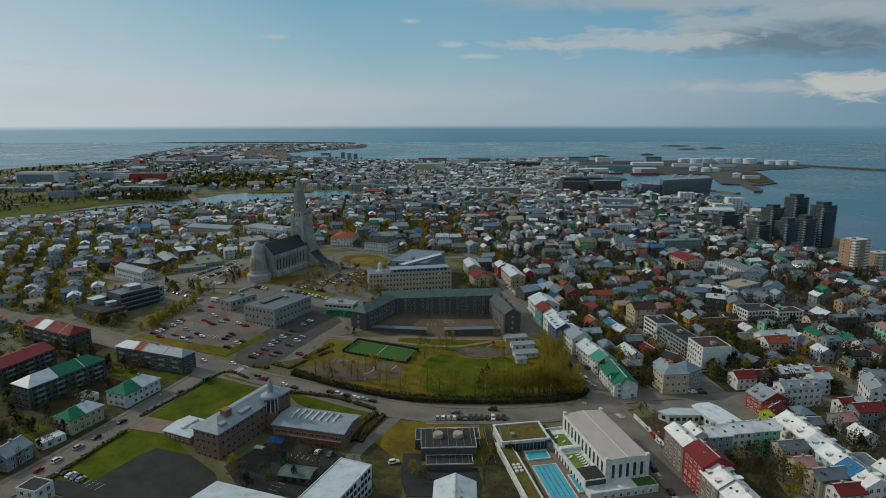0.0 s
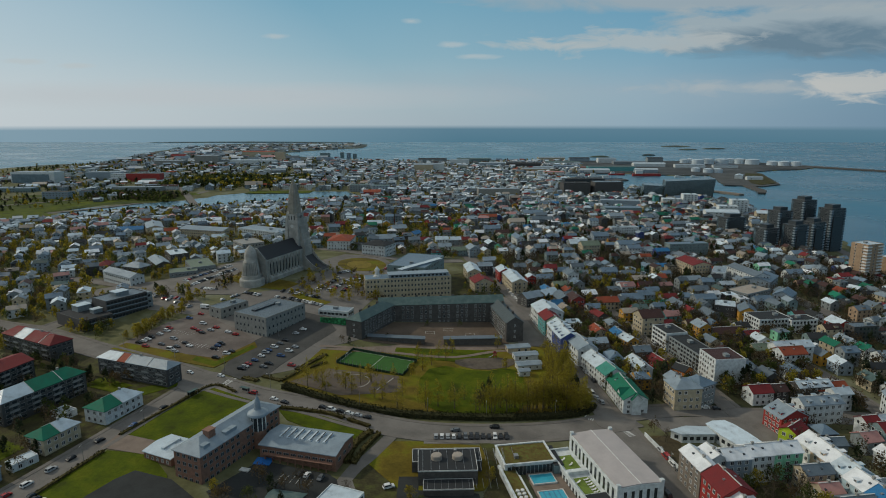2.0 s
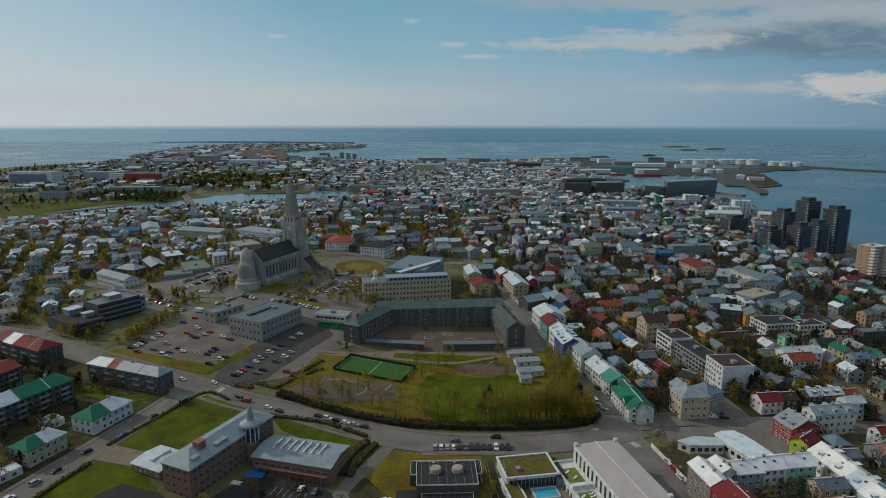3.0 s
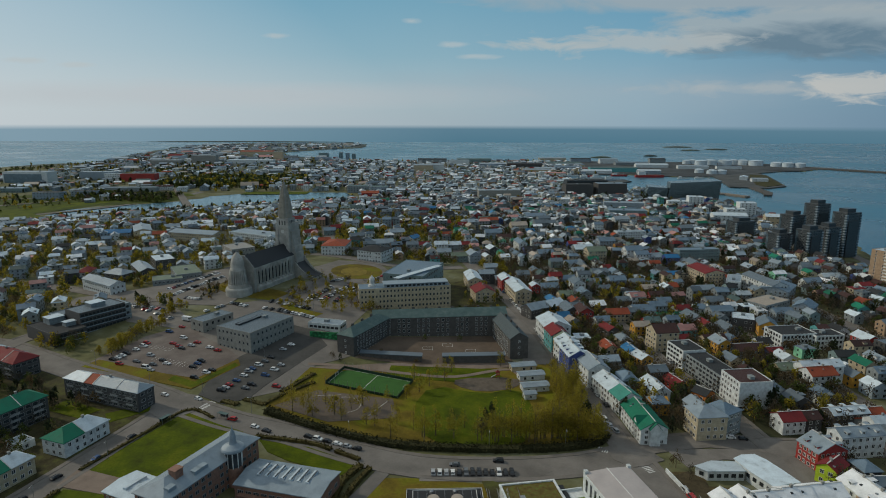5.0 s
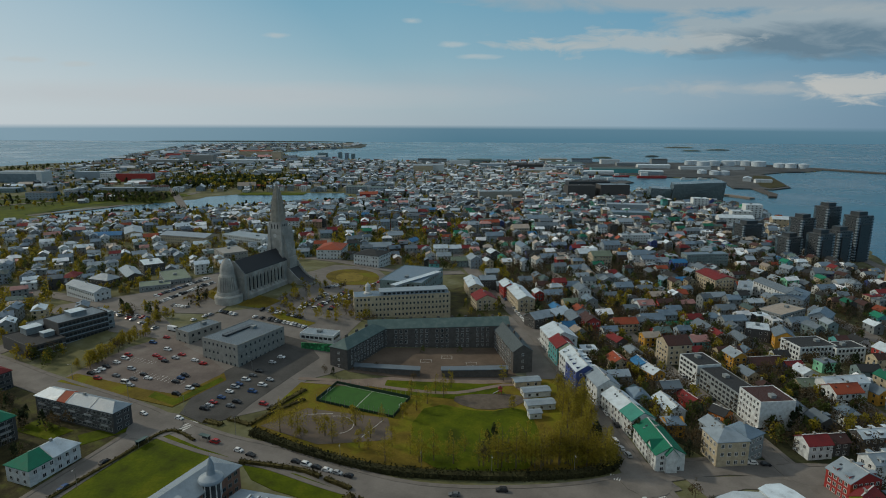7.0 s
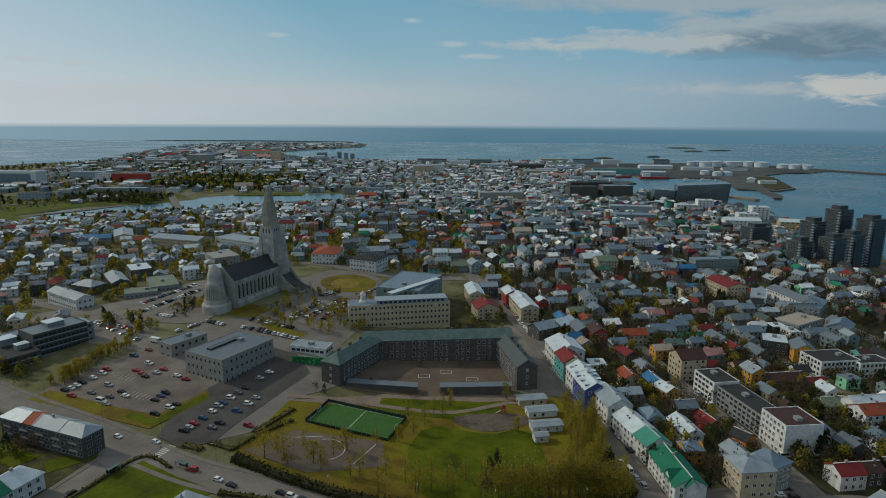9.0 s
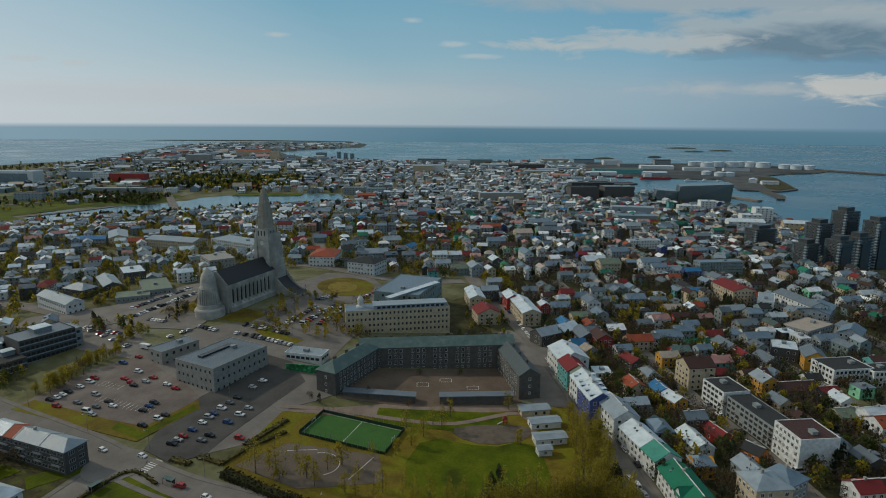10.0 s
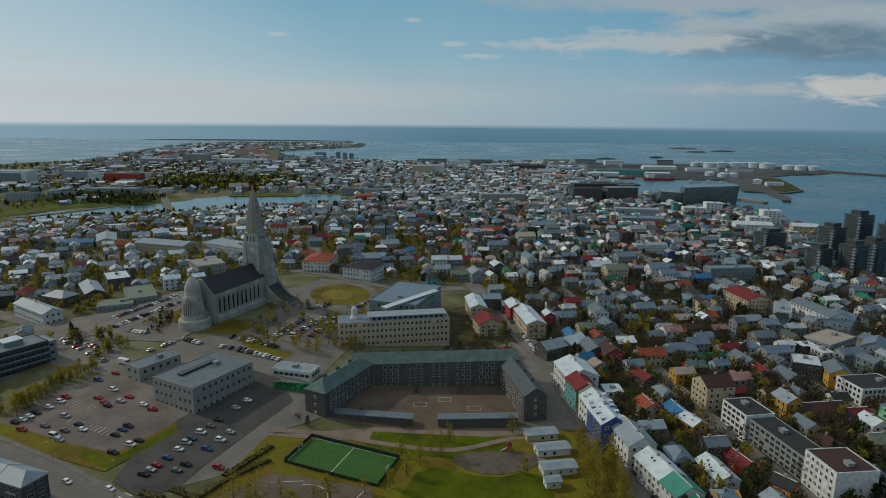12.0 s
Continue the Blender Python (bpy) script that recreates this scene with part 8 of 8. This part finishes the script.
for k in range(1100):        # tall bare trees in the yards behind the street fronts
    x, y = rng.uniform(84, 205), rng.uniform(300, 560)
    if not near_road(x, y) and not any((x - a) ** 2 + (y - b) ** 2 < (min(L, W) * 0.5 + 1.2) ** 2 for a, b, q, L, W, _ in SITES):
        GARDEN.append((x, y, rng.choice(("bare", "bronze", "bare", "olive", "bare", "fresh")), rng.uniform(0.75, 1.1)))
GARDEN.sort(key=lambda p: p[1])
for x, y, key, sc in GARDEN[:40]:
    tree(x, y, key, sc)


def tree_mass(name, places, label, cut):
    """Far trees joined into one: the same crowns with fewer tufts."""
    vs, fs, ms, n = [], [], [], 0
    keys = list(TREE)
    data = {}
    for key in keys:
        me = TREE[key][0]
        co = np.empty(len(me.vertices) * 3)
        me.vertices.foreach_get("co", co)
        data[key] = co.reshape(-1, 3)
    for x, y, key, sc in places:
        co = data[key].reshape(-1, 4, 3)[::cut]
        mid = co.mean(1, keepdims=True)
        co = (mid + (co - mid) * (1.0 + (0.26 if cut < 8 else 0.32) * cut)).reshape(-1, 3)
        a = (x * 7.3 + y * 3.1) % 6.28
        c, d = math.cos(a), math.sin(a)
        p = np.stack([x + sc * (c * co[:, 0] - d * co[:, 1]), y + sc * (d * co[:, 0] + c * co[:, 1]), level(x, y) + sc * co[:, 2]], 1)
        vs.append(p)
        k = len(p) // 4
        fs.append((np.arange(k * 4) + n).reshape(-1, 4))
        ms += [keys.index(key)] * k
        n += len(p)
    me = bpy.data.meshes.new(name)
    me.from_pydata(np.concatenate(vs).tolist(), [], np.concatenate(fs).tolist())
    for key in keys:
        me.materials.append(TREE[key][0].materials[0])
    me.polygons.foreach_set("material_index", ms)
    tagged(new(name, me), label, "trees", kind="stuff")


tree_mass("garden_trees", GARDEN[40:] + BEYOND, "garden trees and shrubs between the houses", 3)
WOODS = []
for k in range(7000):
    x, y = rng.uniform(-1450, 480), rng.uniform(950, 2900)
    if keep_clear(x, y, 0) or LAND.at(x, y) < 20:
        continue
    if noise.noise(Vector((x / 160, y / 220, 4.0))) < (-0.05 if y > 1300 else -0.35):
        continue
    WOODS.append((x, y, rng.choice(("olive", "fresh", "fresh", "spruce", "fresh", "bare", "olive_b")), rng.uniform(0.6, 1.2)))
for k in range(900):         # wooded far shore of the lake and the lake park
    u = rng.random()
    WOODS.append((-690 + 330 * u + rng.uniform(-20, 20), 1500 + rng.uniform(0, 260), rng.choice(("fresh", "fresh", "fresh", "fresh", "olive", "spruce")), rng.uniform(1.0, 1.6)))
for k in range(260):
    u = rng.random()
    WOODS.append((-750 + 190 * u + rng.uniform(-15, 15), 1300 - 30 * u + rng.uniform(-40, 70), rng.choice(("spruce", "fresh", "fresh", "bare")), rng.uniform(0.8, 1.3)))
for k in range(260):
    u = rng.random()
    WOODS.append((-620 + 420 * u + rng.uniform(-15, 15), 1015 + 240 * u + rng.uniform(-26, 6), rng.choice(("spruce", "bare", "olive", "bare")), rng.uniform(0.6, 1.1)))
tree_mass("far_trees", WOODS, "far trees among the houses and round the lake", 16)


def hedge(pts, width, tall, label, seed, mat=HEDGE):
    """A clipped, leafy hedge along a line: tufts over a solid heart."""
    hr = random.Random(seed)
    line = smooth_line(pts, 2.0)
    s = Shape()
    for i in range(len(line) - 1):
        p, q = line[i], line[i + 1]
        d = (q - p).normalized()
        n = Vector((-d.y, d.x, 0))
        z = level(p.x, p.y)
        zq = level(q.x, q.y)
        w = width * 0.42
        s.faces([tuple(a + n * o + Vector((0, 0, b + h))) for a, b in ((p, z), (q, zq)) for o, h in ((-w, -0.3), (-w * 0.8, tall * 0.85), (w * 0.8, tall * 0.85), (w, -0.3))], [(0, 4, 5, 1), (1, 5, 6, 2), (2, 6, 7, 3)])
        for k in range(int(9 * width * tall)):
            c = p + (q - p) * hr.random() + n * hr.uniform(-0.55, 0.55) * width + Vector((0, 0, z + hr.uniform(0.0, 1.08) * tall))
            t = Euler((hr.uniform(0, 6.3), hr.uniform(0, 6.3), hr.uniform(0, 6.3))).to_matrix()
            e = 0.24 * hr.uniform(0.6, 1.4)
            s.poly([c + t @ Vector(v) for v in ((-e, -e, 0), (e, -e, 0), (e, e, 0), (-e, e, 0))])
    tagged(part("hedge", s, mat), label, "hedge")


for k in range(9):          # rank behind the huts
    tree(62 + rng.uniform(-2, 2), 338 + 3.4 * k, rng.choice(("poplar", "olive", "bare")), rng.uniform(0.6, 0.9))
hedge([(-82, 312), (-56, 299), (-20, 286.5), (19, 283), (50, 284.5), (68, 289), (74, 297)], 5.0, 2.2, "dark budding hedge along the park's edge", 1, material("dark hedge leaves", (0.042, 0.042, 0.018), 0.95, scale=0.8, vary=0.4, fine=5, island=True, each=0.3))
hedge([(-80, 289), (-56, 285.5), (-46, 281)], 2.2, 1.6, "clipped brown hedge by the road", 2)
hedge([(-44, 280), (-33, 274)], 2.2, 1.6, "clipped brown hedge by the road", 3)
hedge([(-32, 270), (-38, 258), (-39, 244)], 3.4, 1.8, "thick olive hedge beside the driveway", 4)
hedge([(-28, 268), (-33, 256), (-36, 243)], 2.4, 1.6, "thick olive hedge beside the driveway", 5)
hedge([(-141, 262), (-131, 286), (-119, 311), (-104, 304)], 1.6, 1.2, "low hedge round the sloping lawn", 6)
hedge([(-106, 321), (-97, 317.6)], 3.6, 0.9, "low shrubs on a traffic island", 7)
hedge([(-96, 323), (-85, 318.5)], 3.0, 0.9, "low shrubs on a traffic island", 11)
hedge([(-80, 332), (-74, 343), (-68, 354)], 3.0, 1.2, "row of low golden shrubs", 8)
hedge([(-85, 318), (-78, 330), (-66, 344)], 2.0, 1.2, "low hedge beside the ball court", 9)
hedge([(-141, 249), (-148, 226), (-153, 206)], 1.8, 1.2, "low hedge along the street", 10)


# ---- football cage ----
BOARD = material("dark green boards", (0.018, 0.045, 0.028), 0.7, scale=0.5, vary=0.3)


def pitch():
    root = thing("football_pitch", pose(-37.4, 346.8, level(-37.4, 346.8) + 0.45, 0, 2.6, -18.9), "bright green artificial pitch inside a dark cage", "football pitch")
    L, W = 41, 21
    s = Shape()
    s.box(-L / 2, -W / 2, -1.5, L / 2, W / 2, 0.1)
    part("turf", s, TURF, root)
    for x0, y0, x1, y1 in ((-0.12, -W / 2 + 0.6, 0.12, W / 2 - 0.6), (-L / 2 + 0.6, -W / 2 + 0.6, L / 2 - 0.6, -W / 2 + 0.75), (-L / 2 + 0.6, W / 2 - 0.75, L / 2 - 0.6, W / 2 - 0.6), (-L / 2 + 0.6, -W / 2 + 0.75, -L / 2 + 0.75, W / 2 - 0.75), (L / 2 - 0.75, -W / 2 + 0.75, L / 2 - 0.6, W / 2 - 0.75)):
        s = Shape()
        s.box(x0, y0, 0.1, x1, y1, 0.115)
        part("line", s, LINE, root)
    for x0, y0, x1, y1, h in ((-L / 2, -W / 2, L / 2, -W / 2 + 0.12, 1.0), (-L / 2, W / 2 - 0.12, L / 2, W / 2, 1.6), (-L / 2, -W / 2, -L / 2 + 0.12, W / 2, 1.7), (L / 2 - 0.12, -W / 2, L / 2, W / 2, 1.7)):
        s = Shape()
        s.box(x0, y0, -0.6, x1, y1, h)
        part("board", s, BOARD, root)
    for i in range(17):
        for sgn in (-1, 1):
            s = Shape()
            u = -L / 2 + i * L / 16
            s.box(u - 0.05, sgn * W / 2 - 0.06, 0, u + 0.05, sgn * W / 2 + 0.06, 3.6)
            part("post", s, STEEL, root)
    for sgn in (-1, 1):
        s = Shape()
        x = sgn * (L / 2 - 1)
        for y in (-1.5, 1.5):
            s.box(x - 0.06, y - 0.06, 0.1, x + 0.06, y + 0.06, 2.1)
        s.box(x - 0.06, -1.5, 2.0, x + 0.06, 1.5, 2.12)
        part("goal", s, FRAME, root)


pitch()
for x, y in ((46, 369), (49, 357), (49, 343), (45, 333)):
    house(x, y, 14 if y > 335 else 6, 6.2 if y > 335 else 4, 10, 3.0, "gable", "light", "cream" if y > 362 else "white", 1, "small", 3.4, rise_=0.7, chimney=False, label="low school hut with a pale sheet roof", name="hut")


# ---- street lamps, shelters, play tower ----
def lamp_post(x, y, ang=0.0):
    ob = thing("street_lamp", pose(x, y, level(x, y) + 0.2, 0, 0, ang), "slim grey street lamp with a short arm", "street lamp", "street lamps")
    s = Shape()
    s.lathe([(0.11, -0.6), (0.06, 8.5)], 6)
    part("pole", s, STEEL, ob)
    s = Shape()
    s.box(-0.04, 0, 8.3, 0.04, 1.4, 8.4)
    part("arm", s, STEEL, ob)
    s = Shape()
    s.box(-0.14, 1.0, 8.22, 0.14, 1.8, 8.34)
    part("head", s, TRIM, ob)


for x, y in ((-7, 288), (21, 284.8), (54, 286), (-40, 292), (-88, 309), (-118, 328), (74, 300), (69, 340), (64, 380), (-60, 396), (-100, 372), (-86, 440), (-150, 340), (-190, 362), (92, 240), (98, 222), (-134, 270), (-144, 240), (126, 297), (134, 340), (128, 380)):
    lamp_post(x, y, 180 if y < 300 else 90)
for x, y, a in ((-99.6, 304.2, -24), (-124.5, 300.5, 66)):
    ob = thing("bus_shelter", pose(x, y, level(x, y) + 0.4, 0, 0, a), "glass bus shelter with a pale green roof", "bus shelter")
    s = Shape()
    s.box(-2.6, -0.9, 2.35, 2.6, 1.0, 2.55)
    part("roof", s, ROOF["copper"], ob)
    for u in (-2.4, 2.4):
        for v in (-0.8, 0.8):
            s = Shape()
            s.box(u - 0.06, v - 0.06, -0.5, u + 0.06, v + 0.06, 2.35)
            part("post", s, STEEL, ob)
    s = Shape()
    s.box(-2.4, 0.76, 0.2, 2.4, 0.82, 2.2)
    part("pane", s, GLASS, ob)
ob = thing("play_tower", pose(31, 357, level(31, 357) + 0.3), "red climbing tower with a slide in the playground", "play tower")
s = Shape()
for u in (-0.8, 0.8):
    for v in (-0.8, 0.8):
        s.box(u - 0.1, v - 0.1, -0.5, u + 0.1, v + 0.1, 3)
s.box(-0.9, -0.9, 1.5, 0.9, 0.9, 1.7)
part("frame", s, WALL["red"], ob)
s = Shape()
s.faces([(-1.2, -1.2, 3), (1.2, -1.2, 3), (1.2, 1.2, 3), (-1.2, 1.2, 3), (0, 0, 4.4)], [(0, 1, 4), (1, 2, 4), (2, 3, 4), (3, 0, 4), (3, 2, 1, 0)])
part("roof", s, ROOF["red"], ob)
s = Shape()
s.faces([(-0.9, -0.4, 1.7), (-0.9, 0.4, 1.7), (-3.6, 0.4, 0.2), (-3.6, -0.4, 0.2), (-0.9, -0.4, 1.55), (-0.9, 0.4, 1.55), (-3.6, 0.4, 0.05), (-3.6, -0.4, 0.05)], [(0, 1, 2, 3), (7, 6, 5, 4), (0, 3, 7, 4), (1, 5, 6, 2)])
part("slide", s, STEEL, ob)


# ---- parked cars ----
def car_meshes(L, W, H, nose, tail):
    """Body with bonnet, cabin and rounded shoulders; glass band; wheel."""
    w = W / 2
    side = [(-L / 2, 0.35), (-L / 2, 0.75), (-L / 2 + 0.25, 0.92), (-L / 2 + tail, 0.98), (-L / 2 + tail + 0.45, H - 0.06), (L / 2 - nose - 0.75, H), (L / 2 - nose, 0.98), (L / 2 - 0.3, 0.84), (L / 2, 0.66), (L / 2, 0.35), (L / 2 - 0.2, 0.22), (-L / 2 + 0.2, 0.22)]
    s = Shape()
    n = len(side)
    v = [(x, sg * w * (1.0 if z < 0.99 else 0.80), z) for sg in (-1, 1) for x, z in side]
    s.faces(v, [tuple(range(n)), tuple(reversed(range(n, 2 * n)))] + [((i + 1) % n, i, n + i, n + (i + 1) % n) for i in range(n)])
    body = s.mesh("body", PAINT[0])
    s = Shape()
    a, b = -L / 2 + tail, L / 2 - nose
    t = H - 0.16
    top0, top1 = a + 0.42, b - 0.68
    for sg in (-1, 1):
        y0, y1 = sg * (w + 0.012), sg * (w * 0.84 + 0.012)
        q = [(a + 0.2, y0, 1.0), (b - 0.1, y0, 1.0), (top1, y1, t), (top0, y1, t)]
        s.poly(q if sg < 0 else list(reversed(q)))
    s.poly([(b + 0.02, -w * 0.82, 1.02), (b + 0.02, w * 0.82, 1.02), (top1 + 0.1, w * 0.72, t + 0.04), (top1 + 0.1, -w * 0.72, t + 0.04)])
    s.poly([(a - 0.03, w * 0.82, 1.02), (a - 0.03, -w * 0.82, 1.02), (top0 - 0.12, -w * 0.72, t), (top0 - 0.12, w * 0.72, t)])
    return body, s.mesh("glazing", GLASS)


s = Shape()
s.lathe([(0.0, -0.11), (0.2, -0.11), (0.32, -0.1), (0.32, 0.1), (0.2, 0.11), (0.0, 0.11)], 12)
WHEEL_MESH = s.mesh("wheel", RUBBER)
s = Shape()
for u in (-1.32, 1.32):
    for v in (-0.82, 0.82):
        s.box(u - 0.3, v - 0.1, 0.0, u + 0.3, v + 0.1, 0.5)
    s.box(u - 0.08, -0.8, 0.24, u + 0.08, 0.8, 0.4)
GEAR_MESH = s.mesh("running gear", RUBBER)
CAR_KIND = [(car_meshes(4.4, 1.8, 1.46, 1.25, 0.35), 1.32), (car_meshes(4.6, 1.86, 1.72, 1.15, 0.12), 1.4), (car_meshes(4.0, 1.74, 1.5, 1.0, 0.15), 1.2), (car_meshes(5.2, 1.98, 2.1, 0.9, 0.05), 1.6)]
CAR_WORDS = ["saloon car", "sport utility car", "small hatchback", "van"]
PAINTED = {}
PAINT_WORDS = ["white", "silver", "grey", "black", "red", "blue"]


def car(x, y, ang, kind=None, paint=None, lift=0.24, seed=0):
    cr = random.Random(int(x * 53 + y * 29) + seed)
    k = cr.choice((0, 0, 1, 1, 2, 2, 3)) if kind is None else kind
    if kind is None and k == 3 and cr.random() < 0.6:
        k = 1
    c = cr.choice((0, 0, 0, 0, 0, 1, 1, 1, 2, 2, 3, 3, 3, 3, 4, 5)) if paint is None else paint
    if (k, c) not in PAINTED:
        me = CAR_KIND[k][0][0].copy()
        me.materials.clear()
        me.materials.append(PAINT[c])
        PAINTED[k, c] = me
    ob = thing("car", pose(x, y, level(x, y) + lift, 0, 0, ang + cr.uniform(-2, 2)), f"{PAINT_WORDS[c]} parked {CAR_WORDS[k]} on asphalt", "car", "parked cars")
    new("body", PAINTED[k, c]).parent = ob
    new("glazing", CAR_KIND[k][0][1]).parent = ob
    if y > 335 or x > 110:
        o = new("running_gear", GEAR_MESH)
        o.parent = ob
        return
    for sx in (-1, 1):
        for sy in (-1, 1):
            wh = new("wheel", WHEEL_MESH)
            wh.parent = ob
            wh.matrix_basis = pose(sx * CAR_KIND[k][1], sy * 0.82, 0.32, 90)


def car_row(x0, y0, x1, y1, n, ang, fill=0.85, seed=1, paints=None):
    cr = random.Random(seed * 7 + n)
    for i in range(n):
        if cr.random() < fill:
            u = (i + 0.5) / n
            car(x0 + (x1 - x0) * u, y0 + (y1 - y0) * u, ang + (180 if cr.random() < 0.3 else 0), seed=seed, paint=cr.choice(paints) if paints else None)


car_row(-4, 265.5, 30, 265.5, 13, 90, 1.0, 1, (0, 0, 1, 3, 3, 2, 2, 3))   # bays by the hall
car_row(-60, 291.5, -33, 281.5, 6, -20, 1.0, 2, (0, 3, 3, 2, 1, 3))   # along the hedge
car(-83, 297, -22, 2, 0)
car(-77, 294, -22, 0, 3)
car(24, 274, 176, 1, 3)
car(6, 271, 176, 0, 2)
car(-20.4, 227.7, 20, 1, 0)
for x, y, a in ((-133, 287, 68), (-139, 270, 248), (-147, 257, 65), (-151, 243, 250), (-154, 235, 68), (-157, 225, 70), (-160, 218, 70), (-118, 322, -24), (-136, 326, -28), (-95, 303, 160)):
    car(x, y, a)
car_row(-152, 218, -138, 211, 5, 65, 1.0, 3)
car_row(84, 231, 87, 200, 6, 97, 0.9, 4)
car_row(93, 258, 98, 214, 8, 97, 0.8, 5)
car_row(75, 318, 80, 297, 4, 100, 0.9, 6)
car_row(79, 345, 82, 322, 4, 96, 0.7, 7)
car_row(63, 430, 70, 372, 9, 97, 0.75, 8)
car_row(47, 540, 60, 460, 11, 99, 0.6, 9)
for x, y in ((-184, 368), (-182, 370), (-181, 373), (-180, 376), (-177, 362), (-169, 365), (-165, 373), (-155, 366), (-151, 362), (-158, 361), (-160, 357), (-156, 354), (-134, 362), (-133, 365), (-135, 358), (-125, 351), (-123, 354), (-129, 345),
             (-177, 381), (-175, 390), (-175, 386), (-159, 389), (-154, 385), (-151, 382), (-147, 386), (-145, 390), (-156, 397), (-169, 407), (-164, 414), (-135, 383), (-129, 379)):
    car(x, y, -18, paint=4 if (x + y) % 5 == 0 else None)
for x, y in ((-89, 389), (-92, 382), (-96, 371), (-98, 366), (-100, 361), (-102, 356), (-103, 353), (-104, 348), (-106, 342), (-108, 337), (-109, 334), (-110, 331), (-90, 356), (-93, 349), (-97, 338), (-99, 334), (-88, 362), (-84, 337)):
    car(x, y, -15)
car_row(-122, 447, -82, 432, 15, 70, 0.95, 19)
car_row(-124, 461, -90, 448, 12, 70, 0.8, 20)
car_row(-96, 462, -84, 500, 12, -15, 0.85, 21)
car_row(-86, 464, -72, 508, 14, -15, 0.8, 22)
car_row(-76, 466, -64, 512, 14, -15, 0.75, 23)
car_row(-90, 512, -76, 530, 6, -15, 0.8, 24)
car_row(-60, 520, -48, 560, 10, 75, 0.6, 25)
car_row(-199, 478, -178, 530, 19, -20, 0.95, 26)
car_row(-209, 496, -188, 548, 18, -20, 0.95, 27)
car_row(-186, 472, -172, 466, 5, 70, 0.9, 36)
car_row(-148, 457, -134, 450, 5, 70, 1.0, 37)
car_row(-222, 463, -190, 447, 8, 65, 0.6, 38)
car_row(-216, 458, -176, 428, 9, 60, 0.5, 28)
car_row(-160, 440, -150, 452, 4, 60, 0.8, 29)
car_row(116, 297, 142, 292, 5, -8, 0.7, 30)
car_row(138, 350, 130, 400, 9, 98, 0.5, 31)
car(146, 322, 5, 3, 0)
car_row(-60, 236, -46, 232, 5, 75, 0.5, 33)
car_row(146, 268, 140, 236, 6, 100, 0.7, 34)
